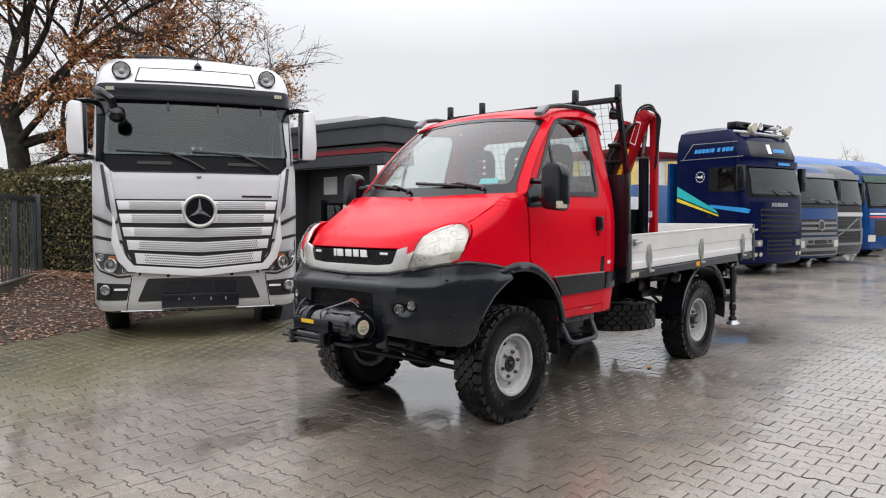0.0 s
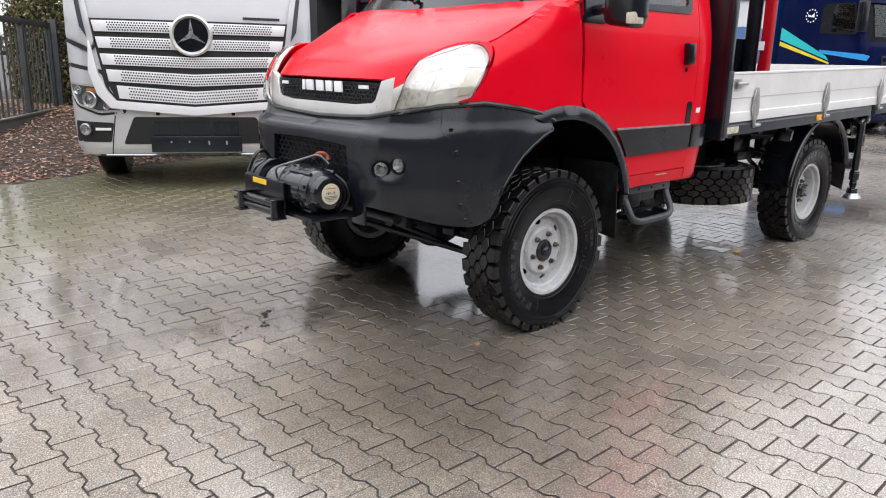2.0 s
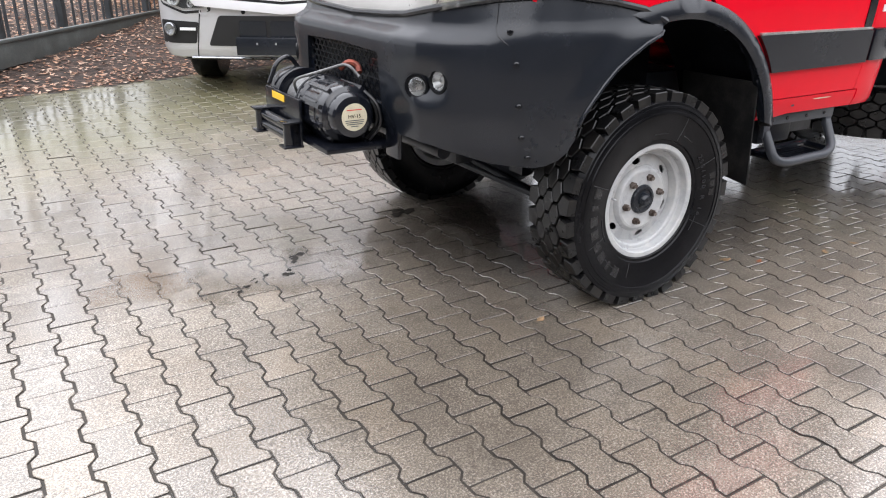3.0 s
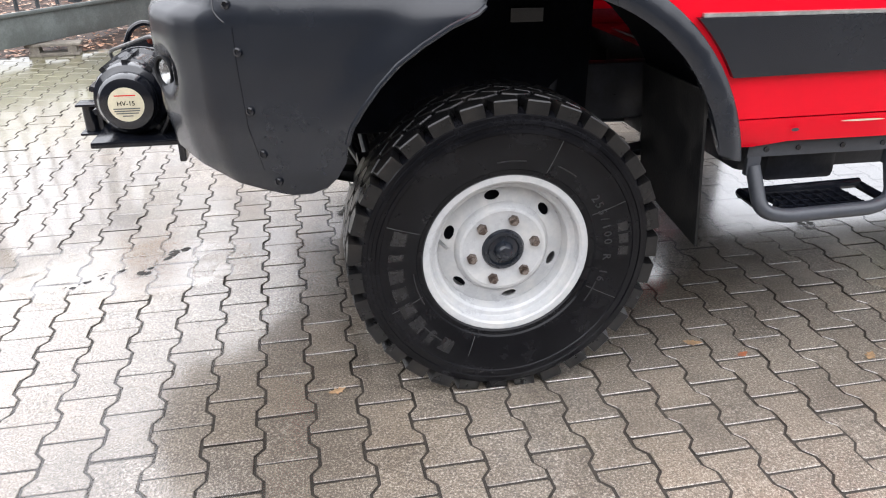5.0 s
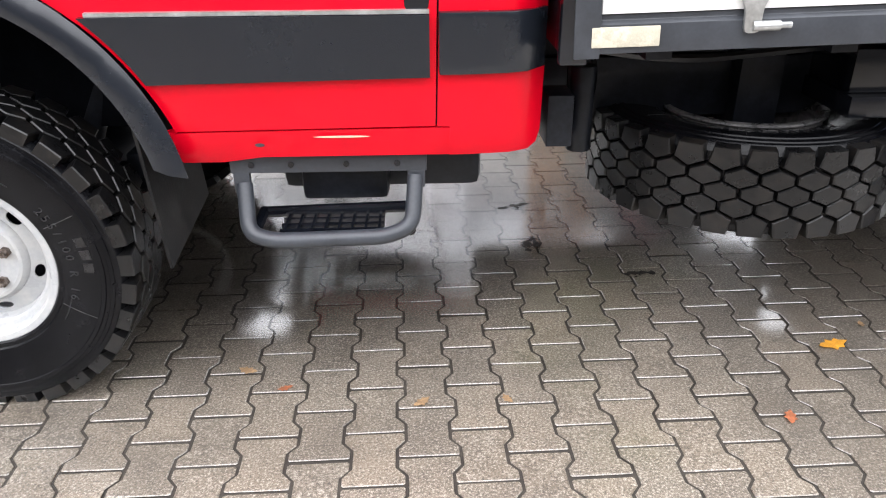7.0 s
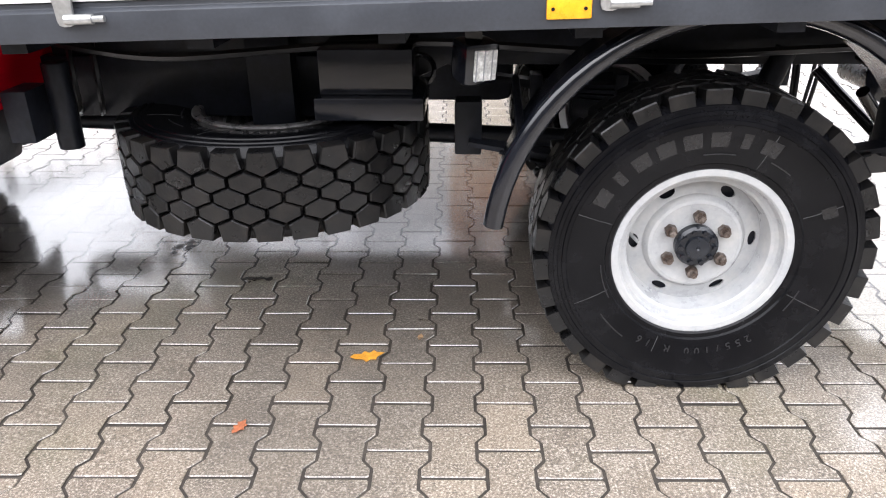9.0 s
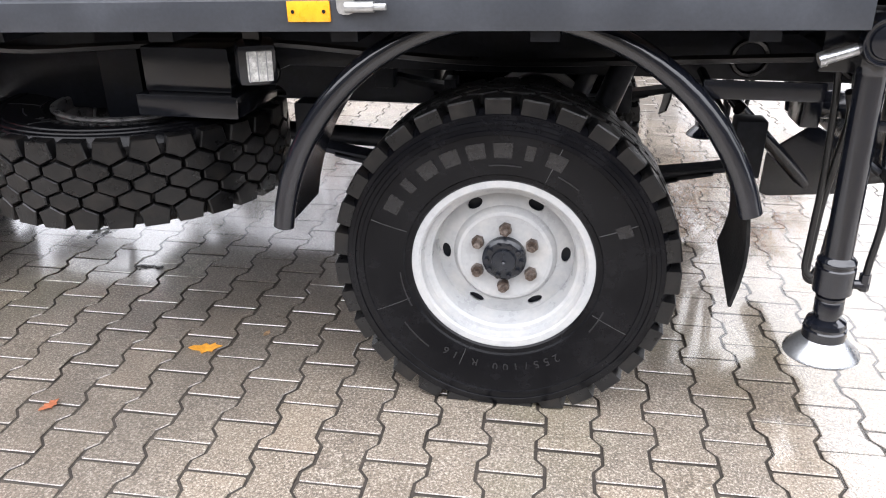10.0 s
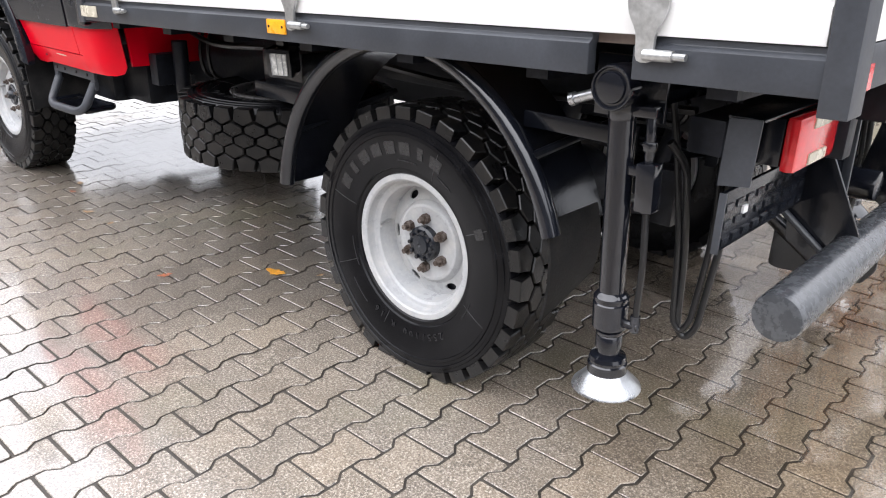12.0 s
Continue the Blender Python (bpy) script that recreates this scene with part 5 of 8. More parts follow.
part("bed_floor", on_bed(box(0.0, L - 0.03, -BY + 0.035, BY - 0.035, 0.062, 0.082)), surf("bed_plywood", (0.17, 0.13, 0.11), 0.4, 0, 0.2, 3, 0.1, 60), truck, "dark plywood bed floor")
for i in range(7):
    x = 0.15 + i * 0.43
    part("cross_member", on_bed(box(x, x + 0.06, -BY + 0.06, BY - 0.06, -0.03, 0.058)), CHASSIS, truck)
for k in (-1, 1):
    part("subframe_beam", on_bed(box(-0.05, L - 0.06, 0.36 * k - 0.035, 0.36 * k + 0.035, -0.13, -0.03)), CHASSIS, truck)
    part("chassis_beam", prism([(-0.70, 0.66), (2.35, 0.66), (2.70, 0.815), (4.42, 0.815), (4.42, 0.935), (2.70, 0.955), (2.35, 0.84), (-0.70, 0.84)], "y", 0.40 * k - 0.03, 0.40 * k + 0.03), CHASSIS, truck, "", 0.006)
    for x in (2.62, 3.98, 4.25):
        part("frame_hole_ring", tube([(x + 0.045 * math.cos(t), -0.432 if k == -1 else 0.432, (0.80 if x < 2.7 else 0.875) + 0.045 * math.sin(t)) for t in [2 * math.pi * i / 16 for i in range(17)]], 0.008, 6), BLACK, truck)

# headboard, rack and rear-cab guard
part("headboard", box(1.515, 1.56, -0.97, 0.97, 0.95, 1.90), BLACK, truck, "black steel headboard", 0.004)
both("headboard_edge", box(1.50, 1.562, -1.0, -0.965, 0.94, 1.905), BLACK, truck, "", 0.006)
for k in (1, -1):
    def laid(g):
        return g if k == 1 else g.flipped()
    part("rack_post", laid(tube([(1.535, -0.975, 1.88), (1.37, -0.975, 2.53)], 0.026, 4)), BLACK, truck)
for y in (-0.975, -0.545, 0.545, 0.975):
    part("rack_stub", box(1.335, 1.385, y - 0.022, y + 0.022, 2.53, 2.665), BLACK, truck, "", 0.004)
part("rack_beam", box(1.335, 1.385, -1.0, 1.0, 2.515, 2.56), BLACK, truck, "", 0.005)
guard = Geo()
for i in range(26):
    y = -0.90 + i * 0.072
    guard.join(cyl((1.528, y * 1.05, 1.90), (1.37, y * 1.05, 2.52), 0.002, 4))
for i in range(9):
    z = 1.95 + i * 0.066
    guard.join(cyl((1.528 - (z - 1.9) * 0.255, -0.96, z), (1.528 - (z - 1.9) * 0.255, 0.96, z), 0.002, 4))
tagged(part("guard_mesh", guard, BLACK, truck, "wire mesh guard behind the cab"), kind="stuff")
part("work_lamp", lathe([(0.001, -0.05), (0.045, -0.045), (0.055, 0.0), (0.05, 0.035), (0.001, 0.04)], 20).at(pose(1.43, -0.90, 2.43, 10, 0, 20)), BLACK, truck, "black work lamp on the rack")
part("lamp_stem", cyl((1.42, -0.90, 2.46), (1.37, -0.90, 2.53), 0.01, 8), BLACK, truck)

# folded loading crane
CX, CY = 2.36, -0.76
REDC = surf("crane_red", (0.34, 0.003, 0.009), 0.34, 0, 0.08, 4, 0.03, 200, spec=0.2)
column = rounded([(CY - 0.085, 1.06), (CY + 0.05, 1.06), (CY + 0.0, 1.22), (CY - 0.025, 1.5), (CY - 0.015, 2.36), (CY - 0.005, 2.50), (CY - 0.05, 2.54), (CY - 0.085, 2.48), (CY - 0.085, 1.5)], 0.02)
crane = part("crane_column", prism(column, "x", CX - 0.03, CX + 0.045), REDC, truck, "folded red loading crane", 0.01)
part("crane_base", cyl((CX, CY, 1.05), (CX, CY, 1.16), 0.12, 24), REDC, crane)
boom = prism(rounded([(CY + 0.36, 1.46), (CY + 0.47, 1.50), (CY + 0.15, 2.34), (CY + 0.06, 2.54), (CY - 0.02, 2.57), (CY - 0.05, 2.48), (CY + 0.03, 2.30)], 0.03), "x", CX - 0.14, CX - 0.055)
part("boom", boom, REDC, crane, "red crane boom", 0.008)
part("boom_label", prism([(CY + 0.075, 2.22), (CY + 0.135, 2.25), (CY + 0.065, 2.46), (CY + 0.015, 2.44)], "x", CX - 0.146, CX - 0.142), WHITE, crane, "plain white maker's panel")
part("label_centre", prism([(CY + 0.08, 2.235), (CY + 0.125, 2.258), (CY + 0.06, 2.445), (CY + 0.023, 2.43)], "x", CX - 0.150, CX - 0.147), REDC, crane)
part("boom_sticker", prism([(CY + 0.235, 1.92), (CY + 0.275, 1.935), (CY + 0.17, 2.20), (CY + 0.135, 2.185)], "x", CX - 0.146, CX - 0.142), YELLOW, crane, "yellow load chart sticker")
part("lift_cylinder", cyl((CX - 0.01, CY + 0.05, 1.20), (CX - 0.02, CY + 0.045, 2.10), 0.05, 20), BLACK, crane, "black hydraulic cylinder")
part("cylinder_rod", cyl((CX - 0.02, CY + 0.06, 2.10), (CX - 0.03, CY + 0.02, 2.44), 0.022, 16), ALU, crane)
part("fold_cylinder", Geo().join(cyl((CX - 0.12, CY + 0.58, 1.50), (CX - 0.12, CY + 0.32, 2.16), 0.034, 16), cyl((CX - 0.12, CY + 0.32, 2.16), (CX - 0.12, CY + 0.20, 2.44), 0.018, 12)), BLACK, crane, "black hydraulic cylinder beside the boom")
part("tip_arm", prism(rounded([(CY + 0.62, 1.55), (CY + 0.69, 1.58), (CY + 0.30, 2.50), (CY + 0.22, 2.48)], 0.02), "x", CX - 0.02, CX + 0.05), REDC, crane, "", 0.006)
part("knuckle", cyl((CX - 0.15, CY - 0.02, 2.50), (CX + 0.07, CY - 0.02, 2.50), 0.045, 20), REDC, crane, "", 0.004)
part("inner_boom", cyl((CX + 0.06, CY + 0.42, 1.62), (CX + 0.04, CY + 0.14, 2.40), 0.05, 4), REDC, crane)
for i, (a, r) in enumerate(((0.0, 0.10), (0.03, 0.14), (-0.03, 0.08))):
    pts = [(CX - 0.10, CY + 0.10 + a, 2.40), (CX - 0.09, CY + 0.05 + a, 2.55 + r * 0.3), (CX - 0.07, CY - 0.05, 2.60 + a), (CX - 0.04, CY - 0.12 + a * 0.5, 2.50), (CX - 0.04, CY - 0.10, 2.20 - r), (CX - 0.03, CY - 0.08, 2.0)]
    part("crane_hose", tube(bend(pts, 0.08), 0.011, 8), HOSE, crane)
for i in range(7):
    y, x = CY + 0.26 + 0.03 * i, CX - 0.16 + 0.02 * i
    part("crane_hose", tube(bend([(x, y + 0.12, 1.42 + 0.05 * i), (x - 0.02, y + 0.08, 1.80), (x, y - 0.04, 2.15 + 0.02 * i), (x, y - 0.14, 2.40 - 0.02 * i), (x, y - 0.20, 2.44)], 0.1), 0.012, 6), HOSE, crane)
for z, o in ((2.05, 0.0), (2.22, -0.06), (1.85, 0.06)):
    part("hose_clamp", box(CX - 0.18, CX - 0.02, CY + 0.20 + o, CY + 0.42 + o, z, z + 0.035), BLACK, crane, "", 0.008)
part("valve_block", Geo().join(box(CX - 0.16, CX + 0.04, CY + 0.10, CY + 0.28, 1.36, 1.60), box(CX - 0.10, CX + 0.02, CY + 0.10, CY + 0.22, 1.20, 1.4)), BLACK, crane, "black control valve block", 0.008)
for i in range(5):
    y = CY + 0.12 + i * 0.04
    part("lever", cyl((CX - 0.14, y, 1.58), (CX - 0.2, y + 0.03, 1.74), 0.006, 6), BLACK, crane)
for i in range(5):
    part("crane_hose", tube(bend([(CX - 0.1 + 0.03 * i, CY + 0.20, 1.45), (CX - 0.16 + 0.03 * i, CY + 0.32 - 0.03 * i, 1.28), (CX - 0.12 + 0.03 * i, CY + 0.25, 1.14 + 0.01 * i), (CX - 0.05, CY + 0.05, 1.12)], 0.1), 0.014, 6), HOSE, crane)
part("folded_arm", Geo().join(box(CX + 0.0, CX + 0.12, CY - 0.02, 0.85, 2.12, 2.22)), surf("crane_arm_red", (0.20, 0.012, 0.018), 0.4), crane, "dark red folded crane arm", 0.01)
part("crane_tag", box(CX - 0.064, CX - 0.06, CY - 0.07, CY - 0.03, 1.52, 1.58), WHITE, crane)

# side step under the door
for k in (1, -1):
    def laid(g):
        return g if k == 1 else g.flipped()
    st = part("side_step", laid(tube(bend([(0.735, -0.84, 0.615), (0.745, -0.90, 0.50), (0.81, -0.915, 0.485), (1.10, -0.915, 0.492), (1.165, -0.90, 0.515), (1.175, -0.84, 0.63)], 0.06, 6), 0.021, 14)), GREYRAIL, truck, "grey tubular entry step")
    part("step_bracket", laid(Geo().join(box(0.705, 1.205, -0.85, -0.835, 0.645, 0.69), box(0.71, 0.752, -0.85, -0.83, 0.59, 0.65), box(1.155, 1.20, -0.85, -0.83, 0.60, 0.65))), GREYRAIL, st, "", 0.004)
    part("step_back_bar", laid(tube([(0.76, -0.76, 0.50), (1.16, -0.76, 0.51)], 0.016, 10)), BLACK, st)
    for x in (0.76, 1.16):
        part("step_side_bar", laid(tube([(x, -0.76, 0.505), (x, -0.90, 0.50)], 0.014, 8)), BLACK, st)
    tread = Geo()
    for i in range(8):
        x = 0.83 + 0.035 * i
        tread.join(box(x, x + 0.006, -0.895, -0.765, 0.487, 0.505))
    for i in range(4):
        y = -0.885 + 0.035 * i
        tread.join(box(0.82, 1.09, y, y + 0.006, 0.487, 0.503))
    part("step_grating", laid(tread), BLACK, st, "black open grating tread")
    for x in (0.76, 0.86, 1.0, 1.13):
        part("step_bolt", laid(cyl((x, -0.854, 0.668), (x, -0.85, 0.668), 0.008, 8)), BLACK, st)
part("fuel_tank", box(0.80, 1.36, -0.66, -0.40, 0.527, 0.74), CHASSIS, truck, "", 0.03)
# unseen far-side box, added to keep sky reflections off the near paving
part("fuel_tank", box(1.45, 2.95, 0.62, 0.95, 0.44, 0.90), CHASSIS, truck, "", 0.06)
part("battery_box", box(0.86, 1.10, -0.72, -0.5, 0.515, 0.66), CHASSIS, truck, "", 0.02)

# axles, springs and drive line
for x, nm in ((0.0, 1), (WB, 0)):
    part("axle", Geo().join(cyl((x, -0.66, 0.425), (x, 0.66, 0.425), 0.055, 20), lathe([(0.001, -0.17), (0.10, -0.14), (0.15, -0.06), (0.16, 0.0), (0.15, 0.06), (0.10, 0.14), (0.001, 0.17)], 24).at(pose(x, 0.05, 0.425))), CHASSIS, truck)
    for k in (1, -1):
        for i in range(4):
            ln = 0.62 - 0.09 * i
            zz = 0.60 - 0.022 * i
            pts = [[(x - ln + 2 * ln * j / 12, y, zz - 0.06 * (1 - ((j - 6) / 6) ** 2)) for j in range(13)] for y in (k * 0.50 - 0.035, k * 0.50 + 0.035)]
            part("spring_leaf", solid(loft(pts), 0.014), CHASSIS, truck)
        for dx in (-0.35, 0.0, 0.35):
            part("spring_clamp", box(x + dx - 0.025, x + dx + 0.025, k * 0.50 - 0.045, k * 0.50 + 0.045, 0.44 if dx == 0 else 0.49, 0.60), CHASSIS, truck, "", 0.004)
        part("shock_absorber", cyl((x + 0.12, k * 0.46, 0.42), (x + 0.28, k * 0.42, 0.86), 0.035, 14), CHASSIS, truck)
        for dx in (-0.62, 0.62):
            part("spring_hanger", box(x + dx - 0.04, x + dx + 0.04, k * 0.46 - 0.03, k * 0.46 + 0.05, 0.56, 0.72), CHASSIS, truck, "", 0.008)
part("drive_shaft", cyl((0.5, 0.05, 0.55), (WB - 0.15, 0.05, 0.45), 0.035, 14), CHASSIS, truck)
part("gearbox", box(0.70, 1.30, -0.28, 0.28, 0.50, 0.86), CHASSIS, truck, "", 0.06)
part("engine_block", box(-0.62, 0.32, -0.36, 0.36, 0.62, 1.28), CHASSIS, truck, "", 0.05)
part("steering_rod", Geo().join(cyl((-0.30, -0.62, 0.40), (-0.30, 0.62, 0.40), 0.018, 10), cyl((-0.22, -0.60, 0.36), (-0.42, 0.20, 0.52), 0.016, 10)), CHASSIS, truck)
part("front_cross_tube", cyl((-0.72, -0.50, 0.62), (-0.72, 0.50, 0.62), 0.03, 12), CHASSIS, truck)
for y in (-0.46, 0.43):
    part("inner_wing", box(-0.58, 0.36, y, y + 0.03, 0.66, 1.20), ARCH, truck)
part("wing_bracket", box(0.10, 0.20, -0.475, -0.46, 0.98, 1.02), BLACK, truck)
part("wing_cover", box(-0.50, 0.62, -0.80, 0.80, 1.15, 1.17), ARCH, truck)

# spare wheel carrier, boxes and work lamps under the bed
part("spare_carrier", box(2.13, 2.26, -0.50, -0.38, 0.60, 0.92), CHASSIS, truck, "", 0.006)
part("carrier_bar", box(2.03, 2.36, -0.46, -0.40, 0.585, 0.62), CHASSIS, truck, "", 0.006)
part("battery_tray", Geo().join(box(2.36, 2.65, -0.70, -0.42, 0.72, 0.78), box(2.37, 2.62, -0.66, -0.42, 0.78, 0.90)), BLACK, truck, "black box under the bed", 0.006)
part("air_reservoir", Geo().join(cyl((1.64, -0.62, 0.62), (1.64, -0.62, 0.86), 0.035, 14), box(1.53, 1.60, -0.72, -0.60, 0.66, 0.80)), CHASSIS, truck, "", 0.004)
for k in (1, -1):
    def laid(g):
        return g if k == 1 else g.flipped()
    lamp_at = pose(2.785, -0.855, 0.908, 8, 0, 28)
    lampb = part("side_work_lamp", laid(box(-0.046, 0.046, -0.036, 0.045, -0.05, 0.05).at(lamp_at)), BLACK, truck, "small square work lamp", 0.018)
    part("lens", laid(box(-0.024, 0.034, -0.043, -0.034, -0.036, 0.036).at(lamp_at)), FROST, lampb, "frosted lamp glass", 0.004)
    for gx in (-0.02, 0.0, 0.02):
        part("lens_rib", laid(box(gx - 0.0012, gx + 0.0012, -0.0446, -0.043, -0.036, 0.036).at(lamp_at)), GREYP, lampb)
    part("lamp_bracket", laid(box(2.76, 2.80, -0.86, -0.84, 0.94, 1.0)), BLACK, lampb)
    # rear mudguard: a bent sheet with a rolled outer edge
    def gp(a, r):
        t = radians(a)
        return (3.395 + r * math.cos(t), 0.425 + r * math.sin(t))
    arcs = [172 - 4.96 * i for i in range(32)]
    rowg = [[(gp(a, 0.565)[0], y, gp(a, 0.605)[1]) for a in arcs] for y in (-0.912, -0.79, -0.66)]
    mg = part("rear_mudguard", laid(solid(loft(rowg), 0.008)), BLACK, truck, "black plastic rear mudguard")
    part("mudguard_lip", laid(tube([(gp(a, 0.568)[0], -0.900, gp(a, 0.605)[1]) for a in arcs], 0.026, 14)), GLOSSBLACK, mg)
    fl = [[(3.925 + 0.02 * math.sin(3 * t), y, 0.65 - (0.27 if y < -0.8 else 0.20) * t) for t in [i / 5 for i in range(6)]] for y in (-0.905, -0.68)]
    part("rear_flap", laid(solid(loft(fl), 0.008)), FLAP, mg)
    part("mudguard_stay", laid(cyl((2.90, -0.9, 0.70), (2.90, -0.45, 0.78), 0.012, 8)), CHASSIS, mg)
    part("mudguard_stay", laid(cyl((3.86, -0.9, 0.80), (3.86, -0.45, 0.84), 0.012, 8)), CHASSIS, mg)
    part("mudguard_plate", laid(box(3.80, 4.05, -0.86, -0.85, 0.86, 0.90).at(pose(0, 0, 0, 0, 0, 0))), BLACK, mg, "", 0.003)

    # stabiliser leg, raised for driving and leaning slightly forwards
    lean = pose(4.140, -0.920, 0.28, 0, -2.9, 0) @ pose(0, 0, -0.28)

    def on_leg(g):
        return laid(g.at(lean))
    leg = part("stabiliser_leg", on_leg(cyl((0, 0, 0.50), (0, 0, 0.965), 0.0295, 32)), GLOSSBLACK, truck, "black hydraulic stabiliser leg, raised")
    part("leg_cap", on_leg(lathe([(0.0295, 0.935), (0.032, 0.94), (0.032, 0.962), (0.026, 0.97), (0.001, 0.97)], 28, "z")), GLOSSBLACK, leg)
    part("leg_collar", on_leg(lathe([(0.031, 0.450), (0.041, 0.452), (0.042, 0.512), (0.0385, 0.515), (0.0385, 0.520), (0.041, 0.522), (0.041, 0.528), (0.038, 0.530), (0.036, 0.535), (0.030, 0.54)], 32, "z")), GLOSSBLACK, leg)
    part("leg_rod", on_leg(lathe([(0.026, 0.36), (0.026, 0.395), (0.031, 0.398), (0.031, 0.428), (0.029, 0.431), (0.031, 0.434), (0.031, 0.440), (0.027, 0.443), (0.027, 0.46)], 28, "z")), GLOSSBLACK, leg)
    part("leg_head", on_leg(Geo().join(lathe([(0.001, -0.058), (0.031, -0.058), (0.033, -0.052), (0.040, -0.052), (0.042, -0.058), (0.046, -0.058), (0.048, -0.050), (0.048, 0.06), (0.001, 0.06)], 36).at(pose(0, 0, 1.006)), box(-0.034, 0.034, -0.03, 0.05, 0.955, 1.0))), GLOSSBLACK, leg, "round pivot head", 0.002)
    part("leg_beam", laid(box(4.055, 4.15, -0.88, -0.2, 0.955, 1.045)), GLOSSBLACK, leg, "", 0.005)
    part("leg_plate", laid(box(4.015, 4.185, -0.89, -0.875, 0.93, 1.062)), BLACK, leg, "", 0.003)
    part("foot_plate", on_leg(lathe([(0.001, 0.288), (0.078, 0.288), (0.083, 0.292), (0.081, 0.298), (0.050, 0.330), (0.044, 0.338), (0.001, 0.340)], 40, "z")), ALU if k == 1 else GLOSSBLACK, leg, "bare steel dished foot")
    part("foot_ring", on_leg(lathe([(0.044, 0.330), (0.047, 0.332), (0.047, 0.356), (0.043, 0.359), (0.043, 0.365), (0.045, 0.367), (0.042, 0.376), (0.026, 0.384)], 32, "z")), GLOSSBLACK, leg)
    part("locking_pin", on_leg(Geo().join(cyl((-0.105, -0.03, 0.972), (-0.04, -0.03, 0.992), 0.012, 12), cyl((-0.112, -0.03, 0.970), (-0.100, -0.03, 0.974), 0.015, 12))), ALU, leg)
    part("check_valve", on_leg(Geo().join(box(0.050, 0.092, -0.02, 0.02, 0.745, 0.850), cyl((0.068, 0, 0.85), (0.068, 0, 0.95), 0.011, 10), cyl((0.068, 0, 0.875), (0.068, 0, 0.895), 0.016, 6), cyl((0.068, 0, 0.74), (0.068, 0, 0.76), 0.014, 6), box(0.02, 0.083, -0.014, 0.014, 0.945, 0.968), box(0.025, 0.055, -0.012, 0.012, 0.82, 0.84))), GLOSSBLACK, leg, "hydraulic check valve on the leg", 0.003)
    part("leg_hose", on_leg(tube(bend([(0.070, 0, 0.74), (0.076, -0.005, 0.62), (0.066, 0, 0.52), (0.064, 0, 0.47)], 0.05), 0.008, 10)), HOSE, leg)
    part("hose_elbow", on_leg(Geo().join(cyl((0.035, 0, 0.468), (0.072, 0, 0.468), 0.011, 10), cyl((0.064, 0, 0.455), (0.064, 0, 0.495), 0.012, 6))), GLOSSBLACK, leg)
    part("leg_hose", laid(tube(bend([(4.135, -0.74, 0.86), (4.165, -0.70, 0.80), (4.165, -0.64, 0.55), (4.168, -0.63, 0.345), (4.190, -0.625, 0.325), (4.215, -0.62, 0.36), (4.235, -0.60, 0.60), (4.215, -0.58, 0.95)], 0.05, 6), 0.0095, 10)), HOSE, leg)
    part("leg_hose", laid(tube(bend([(4.10, -0.70, 0.98), (4.125, -0.69, 0.86), (4.15, -0.66, 0.62), (4.158, -0.64, 0.37), (4.180, -0.635, 0.342), (4.200, -0.63, 0.38), (4.215, -0.61, 0.60), (4.19, -0.58, 0.95)], 0.05, 6), 0.0085, 10)), HOSE, leg)

    # tail lamp on its folded bracket
    hold = part("tail_lamp_bracket", laid(Geo().join(box(4.300, 4.375, -0.845, -0.44, 0.957, 0.963), box(4.30, 4.306, -0.78, -0.44, 0.82, 0.957), box(4.306, 4.368, -0.705, -0.46, 0.84, 0.945))), BLACK, truck, "", 0.003)
    part("lamp_flange", laid(prism([(4.300, 0.815), (4.368, 0.825), (4.372, 0.962), (4.304, 0.958)], "y", -0.848, -0.842)), GREYRAIL, hold, "grey folded lamp flange", 0.002)
    tl = part("tail_lamp", laid(box(4.370, 4.402, -0.712, -0.45, 0.831, 0.951)), REDLENS, truck, "red and white tail lamp", 0.012)
    part("reversing_lens", laid(box(4.375, 4.406, -0.63, -0.52, 0.838, 0.864)), WHITELENS, tl, "pale lens segment", 0.004)
    part("indicator_lens", laid(box(4.375, 4.406, -0.63, -0.52, 0.918, 0.944)), WHITELENS, tl, "pale lens segment", 0.004)
    # folded arm of the under-run bar with a brace rod, and the stay to the hitch
    part("under_run_arm", laid(prism([(4.330, 0.835), (4.365, 0.825), (4.478, 0.600), (4.478, 0.540), (4.440, 0.520), (4.380, 0.510), (4.300, 0.560), (4.290, 0.640)], "y", -0.336, -0.324)), BLACK, truck, "", 0.003)
    part("arm_brace", laid(cyl((4.285, -0.345, 0.638), (4.400, -0.345, 0.549), 0.010, 10)), GREYRAIL, truck)
    part("rear_strut", laid(prism([(4.375, 0.90), (4.400, 0.90), (4.405, 0.68), (4.385, 0.68)], "y", -0.262, -0.25)), GREYRAIL, truck, "", 0.003)
    part("rear_stay", laid(cyl((4.030, -0.182, 0.680), (4.312, -0.012, 0.395), 0.021, 16)), BLACK, truck)

part("under_run_tube", cyl((4.462, -0.825, 0.555), (4.462, 0.825, 0.555), 0.055, 40), TUBE, truck, "grey round rear under-run bar", 0.012)
plate = part("plate_holder", box(4.312, 4.322, -0.852, -0.335, 0.668, 0.803), BLACK, truck, "empty black plate holder", 0.003)
part("plate_holder_rim", box(4.313, 4.328, -0.856, -0.850, 0.668, 0.803), GREYRAIL, plate)
for i in range(9):
    for j in range(3):
        y, z = -0.835 + i * 0.055, 0.682 + j * 0.038
        part("plate_rib", box(4.322, 4.326, y, y + 0.035, z, z + 0.016), PLASTIC, plate)
part("plate_tag", box(4.322, 4.3275, -0.745, -0.722, 0.735, 0.752), WHITE, plate)
